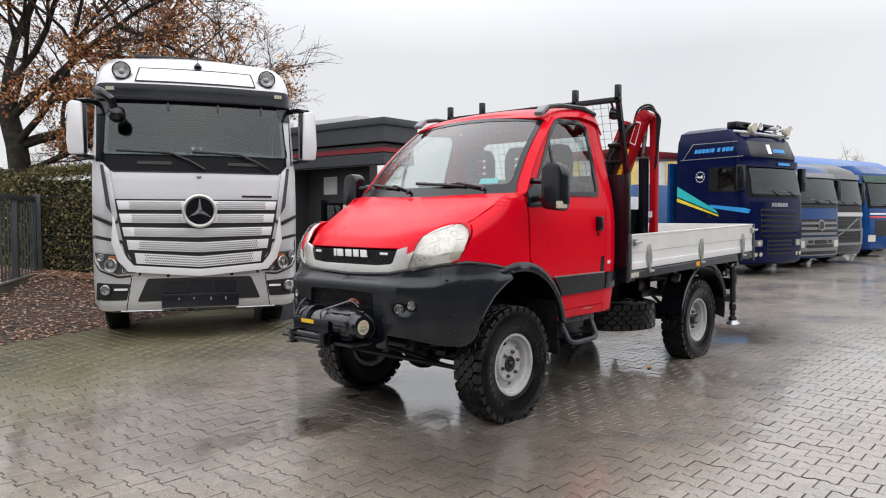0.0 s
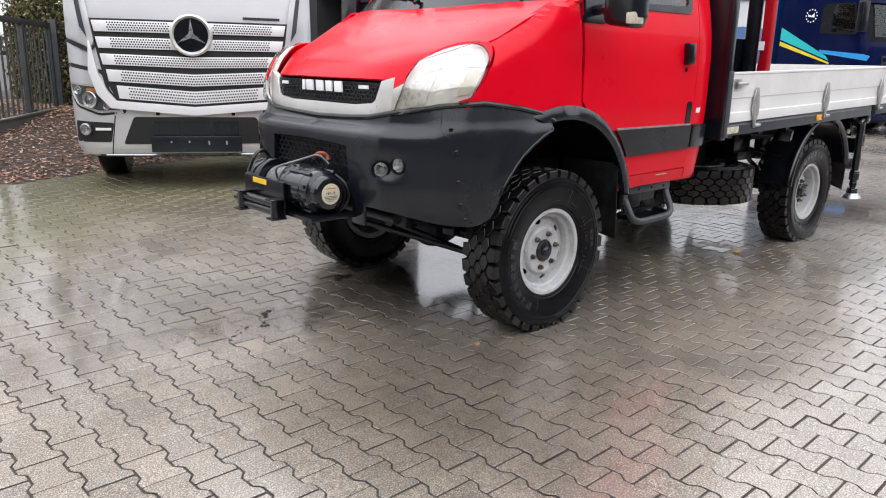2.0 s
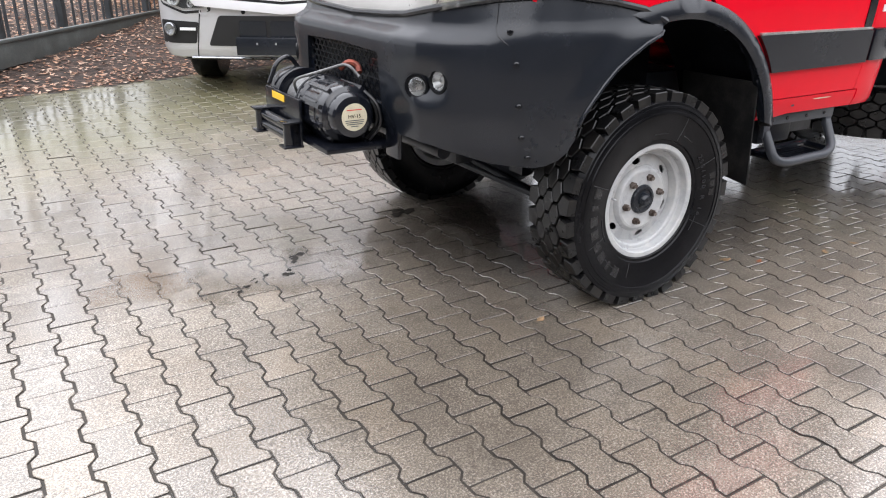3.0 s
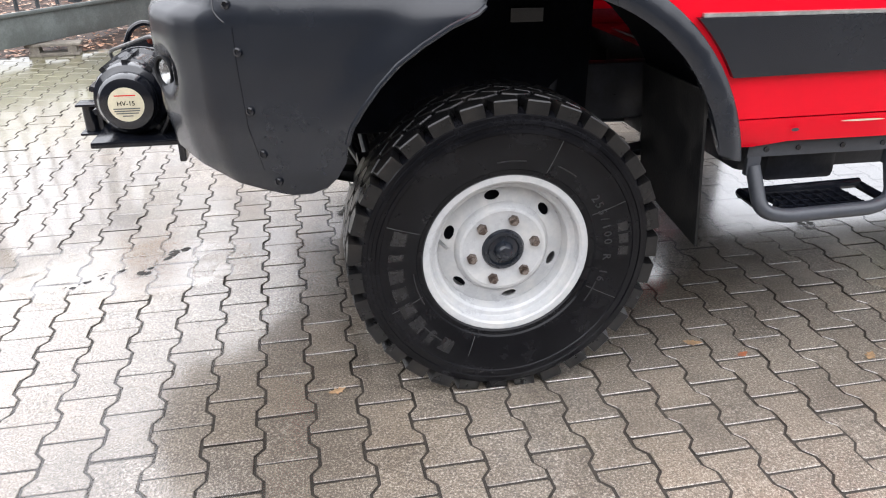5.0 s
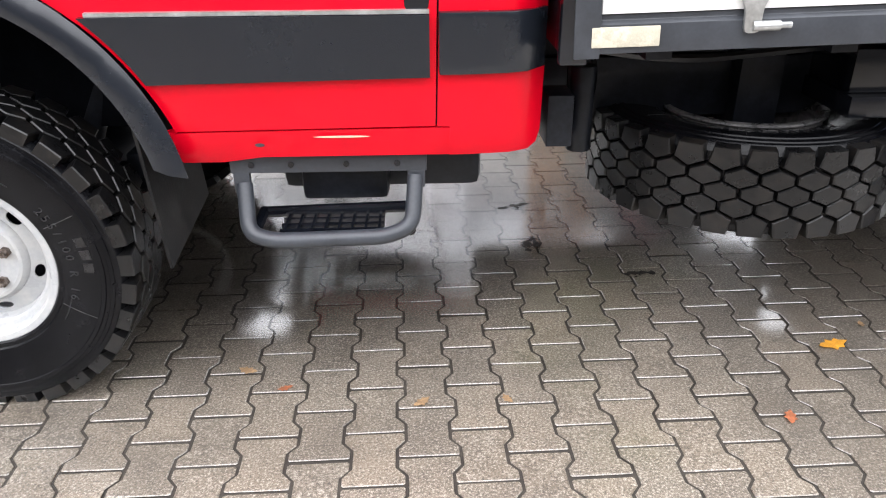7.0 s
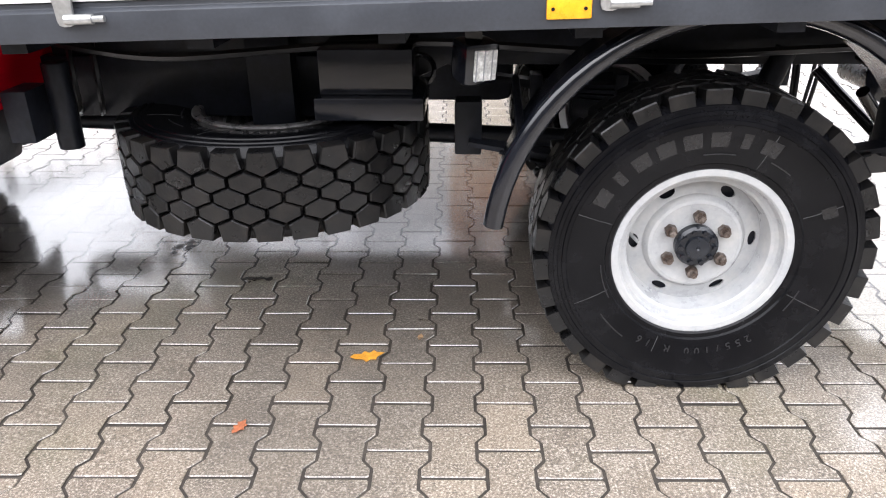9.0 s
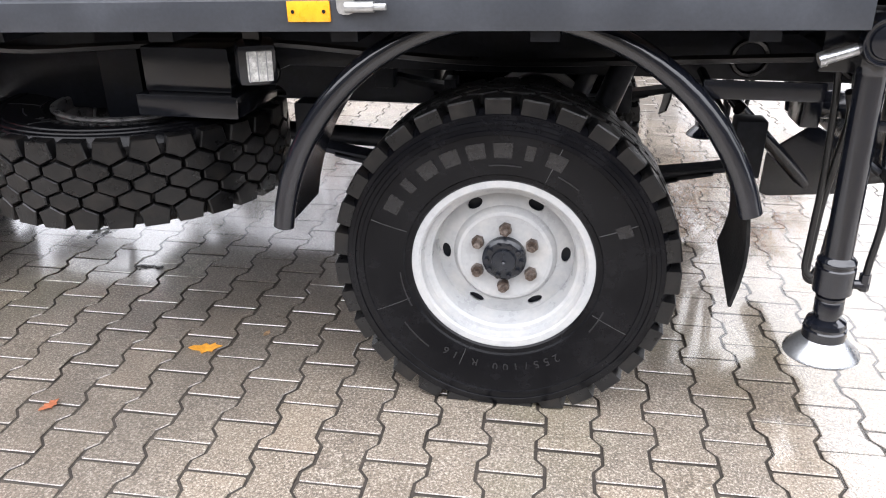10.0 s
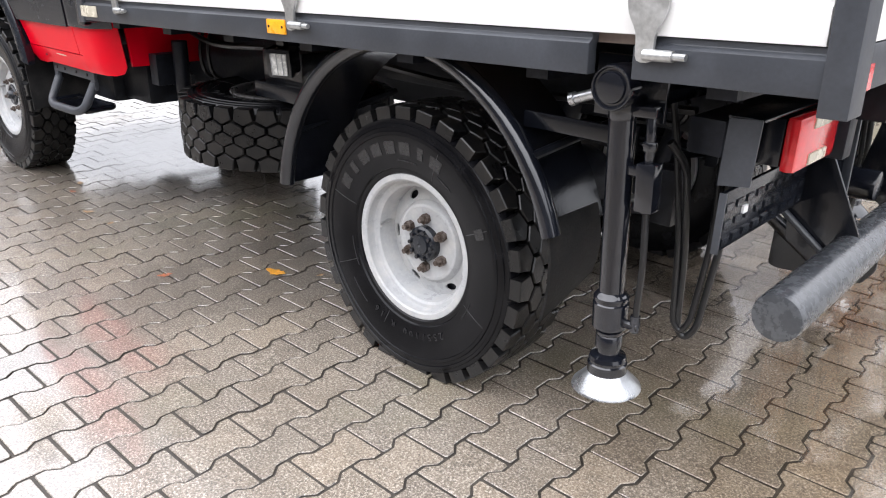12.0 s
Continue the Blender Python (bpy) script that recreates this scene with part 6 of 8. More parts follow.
part("hitch_plate", prism(rounded([(4.172, 0.50), (4.172, 0.358), (4.20, 0.350), (4.44, 0.372), (4.47, 0.42), (4.47, 0.52), (4.30, 0.60)], 0.012), "y", -0.03, -0.018), BLACK, truck, "black steel hitch plate", 0.002)
part("rear_cross_beam", box(4.20, 4.28, -0.80, 0.80, 0.86, 0.94), CHASSIS, truck, "", 0.006)
part("tow_coupling", Geo().join(box(4.24, 4.30, -0.08, 0.08, 0.60, 0.90), cyl((4.30, 0, 0.66), (4.42, 0, 0.66), 0.045, 16)), BLACK, truck, "", 0.01)
for i, y in enumerate((-0.55, -0.2, 0.2)):
    part("brake_hose", tube(bend([(1.6, y, 0.9), (1.9, y - 0.05, 0.86), (2.6, y + 0.04, 0.9), (3.3, y, 0.86), (4.1, y, 0.9)], 0.2), 0.012, 6), HOSE, truck)
for i in range(2):
    x = 1.60 + 0.07 * i
    part("brake_hose", tube(bend([(x, -0.45, 0.95), (x + 0.03, -0.52, 0.82), (x + 0.02, -0.50, 0.70), (x - 0.04, -0.4, 0.66)], 0.06), 0.009, 6), HOSE, truck)

# ---- the other lorries ----
class Shell:
    """A lorry cab as levels of (z, half width, front, back, corner radius, bow); its front looks along -y."""

    def __init__(self, levels):
        self.lv = levels

    def get(self, z, i):
        return ease(z, [(l[0], l[i]) for l in self.lv])

    def front(self, off=0.0):
        def fn(u, z):
            w, yf, r, bow = self.get(z, 1), self.get(z, 2), self.get(z, 4), self.get(z, 5)
            a = abs(u)
            if a <= w - r:
                y = yf + bow * (a / (w - r)) ** 2
            else:
                t = min(0.999, (a - (w - r)) / r)
                y = yf + bow + r * (1 - math.sqrt(1 - t * t))
            return (u, y - off, z)
        return fn

    def flank(self, s, off=0.0):
        return lambda y, z: (s * (self.get(z, 1) + off), y, z)

    def geo(self, z0, z1, half):
        """The shell with a windscreen opening from z0 to z1."""
        rows, zs = [], []
        for a, b in zip(self.lv, self.lv[1:]):
            zs += [a[0] + (b[0] - a[0]) * i / 3 for i in range(3)]
        for z in zs + [self.lv[-1][0]]:
            w, yf, yb, r, bow = (self.get(z, i) for i in range(1, 6))
            pts = [(i / 8 * (w - r), yf + bow * (i / 8) ** 2) for i in range(9)]
            pts += [(w - r + r * math.sin(radians(a)), yf + bow + r * (1 - math.cos(radians(a)))) for a in (15, 30, 45, 60, 75, 90)]
            pts += [(w, yf + bow + r + (yb - yf - bow - r) * t) for t in (0.25, 0.5, 0.75, 1.0)]
            full = [(-x, y) for x, y in pts[::-1]] + pts[1:]
            rows.append([(x, y, z) for x, y in full])
        g = loft(rows)
        n = len(rows[0])
        g.f.append(tuple((len(rows) - 1) * n + i for i in range(n)))
        g.f.append(tuple(range(n))[::-1])
        g.f += [(i * n, (i + 1) * n, (i + 1) * n + n - 1, i * n + n - 1) for i in range(len(rows) - 1)]

        def opened(f):
            c = [sum(g.v[i][k] for i in f) / len(f) for k in range(3)]
            return len(f) == 4 and abs(c[0]) < half and z0 < c[2] < z1 and c[1] < 0.75
        g.f = [f for f in g.f if not opened(f)]
        return g


def cab_interior(t, z0, z1, mat):
    """Dashboard, seats, steering wheel and lining seen through a lorry's windscreen."""
    part("dashboard", Geo().join(box(-1.12, 1.12, 0.30, 0.80, z0 - 0.35, z0 + 0.02), box(0.25, 0.85, 0.5, 0.82, z0 + 0.02, z0 + 0.09)), mat, t, "grey dashboard", 0.03)
    part("cab_lining", Geo().join(box(-1.13, 1.13, 1.75, 1.80, z0 - 0.9, z1 + 0.1), box(-1.1, 1.1, 0.45, 1.75, z1 + 0.06, z1 + 0.09)), CURTAIN, t, "grey cab lining")
    for u in (-0.55, 0.55):
        part("cab_seat", Geo().join(box(u - 0.25, u + 0.25, 1.15, 1.32, z0 - 0.5, z0 + 0.34), box(u - 0.14, u + 0.14, 1.18, 1.28, z0 + 0.36, z0 + 0.56)), SEAT, t, "dark cab seat", 0.05)
    part("steering_wheel", tube([(0.55 + 0.23 * math.cos(a), 0.82 - 0.10 * math.sin(a), z0 + 0.10 + 0.17 * math.sin(a)) for a in [2 * math.pi * i / 24 for i in range(25)]], 0.018, 8), BLACK, t)


def mirrored(poly):
    return [(-u, z) for u, z in poly]


def road_wheel(parent, x, y, r=0.5, paint=None):
    s = 1 if x > 0 else -1
    t = lathe([(0.28, -0.14), (0.33, -0.16), (r - 0.06, -0.155), (r - 0.015, -0.14), (r, -0.12), (r, 0.12), (r - 0.015, 0.14), (0.28, 0.14)], 40, "x")
    w = part("wheel", t.at(pose(x - s * 0.0, y, r)), RUBBER, parent, "black road tyre")
    part("rim", lathe([(0.29, 0.15 * s), (0.27, 0.13 * s), (0.25, 0.02 * s), (0.14, 0.0), (0.12, 0.09 * s), (0.001, 0.1 * s)], 28, "x").at(pose(x, y, r)), paint or GREYP, w)


def lorry_rear(parent, paint, ly=5.6):
    part("chassis", Geo().join(box(-0.45, -0.35, 0.6, ly, 0.75, 1.0), box(0.35, 0.45, 0.6, ly, 0.75, 1.0), box(-0.45, 0.45, ly - 0.1, ly, 0.75, 1.0)), CHASSIS, parent)
    for x in (-1.02, 1.02):
        road_wheel(parent, x, 1.35)
        road_wheel(parent, x, ly - 0.9)


# silver lorry
silver_cab = thing("silver_lorry", "silver tractor lorry with dark visor and perforated grille, parked nose out", "truck", pose(0.355, 4.31, 0, 0, 0, -26.8))
MS = Shell([(0.34, 1.12, 0.14, 2.0, 0.22, 0.05), (0.37, 1.20, 0.06, 2.05, 0.26, 0.06), (0.45, 1.235, 0.02, 2.1, 0.28, 0.06), (0.7, 1.245, 0.0, 2.2, 0.28, 0.06), (1.2, 1.25, 0.0, 2.2, 0.27, 0.06), (1.75, 1.25, 0.02, 2.25, 0.26, 0.06), (2.08, 1.245, 0.05, 2.25, 0.25, 0.07), (2.3, 1.24, 0.10, 2.25, 0.25, 0.08), (3.0, 1.215, 0.27, 2.25, 0.25, 0.09), (3.17, 1.21, 0.26, 2.25, 0.26, 0.09), (3.29, 1.20, 0.30, 2.25, 0.28, 0.10), (3.46, 1.16, 0.41, 2.25, 0.30, 0.12), (3.57, 1.08, 0.56, 2.2, 0.32, 0.14), (3.645, 0.95, 0.85, 2.15, 0.34, 0.14), (3.68, 0.75, 1.2, 2.1, 0.3, 0.1)])
part("cab", MS.geo(2.3, 3.0, 1.07), SILVER, silver_cab)
cab_interior(silver_cab, 2.30, 2.95, DASH)
lorry_rear(silver_cab, SILVER)


def on_silver(name, poly, mat, off, thick=0.012, label="", step=0.08, holes=(), parent=None, bev=0.0):
    return part(name, sheet(poly, MS.front(off), holes, step, thick), mat, parent or silver_cab, label, bev)


on_silver("windscreen_surround", rounded(rect(-1.19, 1.19, 2.09, 3.02), 0.04), MATTBLACK, 0.006, 0.006, "black windscreen surround", holes=[rounded([(-1.10, 2.30), (1.10, 2.30), (1.07, 2.94), (-1.07, 2.94)], 0.04)])
on_silver("windscreen", rounded([(-1.10, 2.30), (1.10, 2.30), (1.07, 2.94), (-1.07, 2.94)], 0.04), DARKGLASS, 0.036, 0.004, "dark windscreen")
on_silver("dash_screen", rounded(rect(-0.15, 0.13, 2.31, 2.48), 0.02), GREYRAIL, -0.03, 0.01, "grey board behind the glass")
for u, r in ((-0.06, 0.022), (0.03, 0.016)):
    on_silver("screen_sticker", ring(u, 2.395, r, r, 12), WHITE, -0.026, 0.003)
on_silver("dash_edge", rect(-1.05, 1.05, 2.29, 2.335), PALE, -0.03, 0.006)
visor = on_silver("sun_visor", rounded([(-1.21, 2.98), (1.21, 2.98), (1.215, 3.13), (1.15, 3.18), (-1.15, 3.18), (-1.215, 3.13)], 0.03), PLASTIC, 0.10, 0.03, "dark grey sun visor", bev=0.006)
for u in (-0.35, 0.25, 0.8):
    on_silver("visor_stay", rect(u - 0.012, u + 0.012, 2.86, 3.0), BLACK, 0.06, 0.03, parent=visor)
for s in (-1, 1):
    on_silver("visor_corner", [(s * 1.06, 2.80), (s * 1.19, 2.80), (s * 1.2, 3.08), (s * 0.96, 3.06)] if s > 0 else [(-1.2, 3.08), (-1.19, 2.80), (-1.06, 2.80), (-0.96, 3.06)][::-1], BLACK, 0.04, 0.03, parent=visor)
    on_silver("marker_light", rounded(rect(s * 1.02 - 0.05, s * 1.02 + 0.05, 3.09, 3.135), 0.01), WHITELENS, 0.108, 0.012, parent=visor)
sign = on_silver("roof_sign", rounded([(-0.74, 3.225), (0.74, 3.225), (0.69, 3.42), (-0.69, 3.42)], 0.01), BLACK, 0.012, 0.012, "blank white roof sign panel")
on_silver("sign_face", rounded([(-0.72, 3.24), (0.72, 3.24), (0.675, 3.405), (-0.675, 3.405)], 0.01), WHITESIL, 0.018, 0.006, parent=sign)
for u in (-0.89, 0.89):
    c = Vector(MS.front(0.06)(u, 3.355))
    rl = part("roof_lamp", lathe([(0.001, 0.06), (0.09, 0.05), (0.112, 0.0), (0.112, -0.03), (0.102, -0.036), (0.098, -0.02), (0.09, 0.02), (0.001, 0.03)], 28).at(pose(*c)), BLACK, silver_cab, "round roof spotlight")
    part("reflector", lathe([(0.098, -0.022), (0.075, 0.0), (0.045, 0.012), (0.03, 0.014), (0.028, -0.01), (0.001, -0.012)], 24).at(pose(*c)), ALU, rl)
    part("lens", lathe([(0.099, -0.03), (0.06, -0.042), (0.001, -0.047)], 24).at(pose(*c)), LENS, rl)
part("roof_horn", Geo().join(lathe([(0.045, 0.0), (0.05, 0.03), (0.02, 0.07), (0.001, 0.08)], 16, "z").at(pose(0.02, 0.40, 3.44)), cyl((0.02, 0.42, 3.49), (0.02, 0.44, 3.70), 0.004, 6)), BLACK, silver_cab)
part("roof_hatch", box(-0.75, 0.25, 1.0, 1.7, 3.62, 3.70), PLASTIC, silver_cab, "low grey roof hatch", 0.02)
for u0, u1 in ((-0.95, 0.02), (-0.08, 0.85)):
    pts = [MS.front(0.05)(u1 + 0.05, 2.12), MS.front(0.06)(u1 - 0.12, 2.22), MS.front(0.05)(u1 - 0.35, 2.32), MS.front(0.045)(u0, 2.34)]
    part("wiper", tube(pts, 0.014, 6), BLACK, silver_cab)
for u in (-0.52, 0.55):
    on_silver("grab_recess", rounded(rect(u - 0.2, u + 0.2, 2.175, 2.215), 0.015), MESHD, 0.02, 0.01)
on_silver("bonnet_line", rect(-1.0, 1.0, 2.075, 2.088), BLACK, 0.008, 0.006)
grl = on_silver("grille_opening", [(-0.99, 1.745), (0.99, 1.745), (0.88, 1.15), (0.76, 0.93), (0.0, 0.875), (-0.76, 0.93), (-0.88, 1.15)], MESHD, 0.006, 0.01, "dark grille opening")


def bar_poly(w, z0, z1, dip):
    top = [(w * (1 - i / 6), z1 - dip * (1 - abs(1 - i / 6))) for i in range(13)]
    bot = [(-w * 0.975 * (1 - i / 6), z0 - dip * (1 - abs(1 - i / 6))) for i in range(13)]
    return top + bot


for w, z0, z1, dip in ((0.96, 1.615, 1.725, 0.0), (0.93, 1.455, 1.565, 0.006), (0.90, 1.29, 1.40, 0.02), (0.85, 1.125, 1.245, 0.04), (0.76, 0.955, 1.085, 0.055)):
    bar = on_silver("grille_bar", bar_poly(w, z0, z1, dip), WHITESIL, 0.035, 0.03, "pale silver perforated bar", parent=grl, bev=0.006)
    dots = Geo()
    n = int(w * 1.72 / 0.026)
    for j in range(4):
        for i in range(n):
            u = (i - n / 2 + (0.5 if j % 2 else 0)) * 0.026
            z = z0 + 0.02 + j * (z1 - z0 - 0.04) / 3 - dip * (1 - abs(u) / w)
            if abs(u) < w * 0.84 and not (z0 > 1.4 and abs(u) < 0.22):
                dots.add([MS.front(0.0365)(*p) for p in ring(u, z, 0.0092, 0.009, 6)], [(0, 1, 2, 3, 4, 5)])
    tagged(part("perforation", dots, MESHD, bar), kind="stuff")
edge = [(0.985, 1.52), (0.93, 1.20), (0.855, 1.03), (0.775, 0.93), (0.0, 0.872)]
rim_out = [(1.000, 1.53), (1.02, 1.22), (0.95, 0.99), (0.83, 0.855), (0.0, 0.785)]
frame_line = rim_out + mirrored(rim_out[:-1])[::-1] + mirrored(edge[:-1]) + edge[::-1]
on_silver("grille_frame", frame_line, WHITESIL, 0.052, 0.05, "pale silver frame round the grille", step=0.1, parent=grl, bev=0.008)
badge = part("badge", lathe([(0.001, -0.03), (0.165, -0.03), (0.17, -0.045), (0.19, -0.062), (0.208, -0.05), (0.212, 0.0)], 40).at(pose(0, -0.03, 1.60)), CHROMEGRILL, silver_cab, "round silver-ringed badge")
part("badge_disc", cyl((0, -0.068, 1.60), (0, -0.060, 1.60), 0.168, 36), BLACK, badge)
for a in (90, 210, 330):
    t = radians(a)
    p = [(0.16 * math.cos(t), 1.6 + 0.16 * math.sin(t)), (0.028 * math.cos(t + 1.05), 1.6 + 0.028 * math.sin(t + 1.05)), (0.0, 1.6), (0.028 * math.cos(t - 1.05), 1.6 + 0.028 * math.sin(t - 1.05))]
    part("badge_spoke", prism(p, "y", -0.08, -0.067), ALU, badge)
on_silver("nameplate_bar", rect(0.52, 0.90, 1.775, 1.80), BLACK, 0.012, 0.008, "dark plain name bar")
part("bonnet_badge", lathe([(0.001, -0.02), (0.025, -0.015), (0.03, 0.0)], 16).at(pose(*MS.front(0.0)(0, 2.03))), ALU, silver_cab)
for s in (-1, 1):
    def P(poly):
        return poly if s < 0 else mirrored(poly)[::-1]
    on_silver("corner_deflector", P(rounded([(-1.235, 2.20), (-1.13, 2.20), (-1.03, 2.10), (-0.945, 1.50), (-1.0, 1.46), (-1.23, 1.56)], 0.03)), SILVER, 0.035, 0.04, "silver corner air deflector", bev=0.01)
    on_silver("deflector_shadow_gap", P([(-1.238, 1.555), (-1.0, 1.45), (-0.94, 1.49), (-0.945, 1.455), (-1.0, 1.405), (-1.238, 1.51)]), MESHD, 0.02, 0.01)
    on_silver("lamp_recess", P(rounded([(-1.24, 1.30), (-1.19, 1.30), (-0.88, 1.235), (-0.83, 1.03), (-0.69, 0.885), (-0.69, 0.80), (-0.95, 0.775), (-1.17, 0.86), (-1.235, 0.98)], 0.03)), MESHD, 0.006, 0.01, "dark gap round the headlamp")
    on_silver("deflector_slot", P([(-1.14, 2.16), (-1.105, 2.16), (-1.01, 1.56), (-1.07, 1.66)]), GREYRAIL, 0.044, 0.012)
    hl = on_silver("headlamp", P(rounded([(-1.238, 1.26), (-1.20, 1.26), (-0.90, 1.20), (-0.86, 1.02), (-0.72, 0.88), (-0.72, 0.82), (-0.95, 0.80), (-1.16, 0.88), (-1.225, 1.0)], 0.03)), SILVER, 0.012, 0.02, "large clear-lens headlamp")
    on_silver("lamp_body", P(rounded([(-1.225, 1.09), (-0.93, 1.06), (-0.84, 0.92), (-0.74, 0.84), (-0.95, 0.825), (-1.15, 0.90)], 0.02)), GREYRAIL, 0.018, 0.008, parent=hl)
    for u, z, r in ((-1.03, 0.935, 0.088), (-0.87, 0.872, 0.04), (-1.14, 1.03, 0.045)):
        c = Vector(MS.front(0.02)(u * -s, z))
        part("reflector_bowl", lathe([(r, -0.012), (r * 0.9, -0.02), (r * 0.6, -0.004), (r * 0.4, -0.004), (0.001, -0.02)], 24).at(pose(*c) @ pose(0, 0, 0, 0, 0, 30 * s * -1 * -1)), ALU, hl)
    on_silver("amber_lens", P(rect(-1.06, -0.94, 1.0, 1.05)), surf("amber_lamp", (0.50, 0.20, 0.06), 0.3), 0.026, 0.006, parent=hl)
    ln = on_silver("lens", P(rounded([(-1.232, 1.11), (-0.92, 1.08), (-0.83, 0.92), (-0.73, 0.83), (-0.95, 0.81), (-1.155, 0.885)], 0.02)), LENS, 0.045, 0.004, parent=hl)
    ln.visible_shadow = False
    fg = on_silver("fog_recess", P(rounded([(-1.20, 0.72), (-0.82, 0.70), (-0.86, 0.50), (-1.215, 0.50)], 0.02)), MESHD, 0.006, 0.01)
    c = Vector(MS.front(0.02)(-1.09 * -s, 0.635))
    part("fog_lamp", lathe([(0.06, 0.0), (0.062, -0.03), (0.05, -0.035), (0.045, -0.02), (0.001, -0.012)], 24).at(pose(*c) @ pose(0, 0, 0, 0, 0, 25 * s)), ALU, fg, "round fog lamp")
    on_silver("day_light", P(rect(-1.0, -0.85, 0.625, 0.65)), WHITE, 0.018, 0.012, parent=fg)
    on_silver("tow_cover", P(ring(-0.76, 0.80, 0.045, 0.045, 20)), SILVER, 0.006, 0.006)
    on_silver("bumper_seam", P([(-0.80, 0.82), (-0.79, 0.82), (-0.86, 0.37), (-0.87, 0.37)]), BLACK, 0.004, 0.004)
    on_silver("sensor", ring(s * 0.38, 0.80, 0.02, 0.02, 12), BLACK, 0.012, 0.01)
    mz = part("mirror", prism(rounded([(s * 1.30, 2.275), (s * 1.47, 2.275), (s * 1.49, 2.44), (s * 1.47, 2.865), (s * 1.43, 2.915), (s * 1.31, 2.895)], 0.03), "y", 0.02, 0.16), WHITESIL, silver_cab, "tall silver door mirror", 0.02)
    part("mirror_back", box(min(s * 1.27, s * 1.31), max(s * 1.27, s * 1.31), 0.05, 0.2, 2.295, 2.885), BLACK, mz, "", 0.01)
    part("mirror_arm", tube([(s * 1.18, 0.42, 2.94), (s * 1.28, 0.30, 2.95), (s * 1.38, 0.12, 2.91)], 0.035, 8), BLACK, mz)
    part("mirror_arm", tube([(s * 1.2, 0.4, 2.26), (s * 1.28, 0.25, 2.26), (s * 1.38, 0.12, 2.28)], 0.03, 8), BLACK, mz)
part("ramp_mirror", Geo().join(lathe([(0.001, -0.1), (0.07, -0.07), (0.10, 0.0), (0.08, 0.07), (0.001, 0.1)], 20).at(pose(-0.93, 0.0, 2.76, 0, 30, 0)), tube([(-0.95, 0.02, 2.80), (-0.99, -0.06, 2.93), (-1.1, 0.0, 3.02), (-1.16, 0.15, 3.06)], 0.05, 8)), BLACK, silver_cab, "black kerb mirror over the windscreen")
on_silver("lower_intake", rounded([(-0.62, 0.765), (0.62, 0.765), (0.74, 0.48), (-0.74, 0.48)], 0.03), MESHD, 0.008, 0.012)
on_silver("bumper_line", rect(-0.80, 0.80, 0.848, 0.858), GREYRAIL, 0.004, 0.004)
on_silver("under_lip", rect(-1.0, 1.0, 0.34, 0.356), MESHD, 0.006, 0.006)
for u in (-0.3, 0.0, 0.3):
    on_silver("intake_panel", rounded(rect(u - 0.13, u + 0.13, 0.55, 0.72), 0.02), PLASTIC, 0.016, 0.01)
pl = part("plate_holder", box(-0.46, 0.46, -0.055, -0.02, 0.40, 0.57), PLASTIC, silver_cab, "empty black plate holder", 0.008)
for u in (-0.26, -0.08, 0.12, 0.3):
    part("plate_clip", box(u - 0.008, u + 0.008, -0.060, -0.055, 0.50 - 0.02 * (u > 0), 0.52), STEEL, pl)
on_silver("bumper_lip", [(-0.93, 0.358), (0.93, 0.358), (0.93, 0.37), (-0.93, 0.37)], ALU, 0.012, 0.012)


def far_lorry(name, label, m, levels, paint, screen_poly, dark, extras):
    t = thing(name, label, "truck", m)
    sh = Shell(levels)
    z0, z1 = screen_poly[0][1], screen_poly[2][1]
    part("cab", sh.geo(z0, z1 + 0.07, 1.07), paint, t)
    cab_interior(t, z0, z1, GREYRAIL)
    lorry_rear(t, paint)
    part("windscreen_surround", sheet(dark, sh.front(0.010), [screen_poly], step=0.2, thick=0.006), MATTBLACK, t)
    part("windscreen", sheet(screen_poly, sh.front(0.034), step=0.2, thick=0.004), DARKGLASS_FAR, t, "dark windscreen")
    for u0, u1 in ((-0.8, 0.0), (-0.05, 0.75)):
        z0 = min(p[1] for p in screen_poly)
        part("wiper", tube([sh.front(0.04)(u1, z0 - 0.04), sh.front(0.045)(u1 - 0.3, z0 + 0.10), sh.front(0.04)(u0, z0 + 0.06)], 0.014, 6), BLACK, t)
    for nm, poly, mat, off, th in extras:
        part(nm, sheet(poly, sh.front(off), step=0.15, thick=th), mat, t)
    for s in (-1, 1):
        mi = part("mirror", prism(rounded(rect(s * 1.36 - 0.1, s * 1.36 + 0.1, screen_poly[0][1] + 0.1, screen_poly[0][1] + 0.75), 0.03), "y", 0.2, 0.34), BLACK, t, "black door mirror", 0.02)
        part("mirror_arm", cyl((s * 1.2, 0.4, screen_poly[0][1] + 0.5), (s * 1.36, 0.27, screen_poly[0][1] + 0.5), 0.03, 8), BLACK, mi)
    return t, sh


def std_levels(top, yaw=0.0):
    return [(0.28, 1.10, 0.12, 2.1, 0.2, 0.05), (0.34, 1.2, 0.03, 2.2, 0.25, 0.06), (0.6, 1.24, 0.0, 2.3, 0.25, 0.06), (1.2, 1.25, 0.0, 2.4, 0.24, 0.06), (1.9, 1.25, 0.04, 2.42, 0.22, 0.06), (2.15, 1.245, 0.08, 2.42, 0.22, 0.06), (min(top - 0.3, 2.95), 1.22, 0.24, 2.42, 0.22, 0.07)]


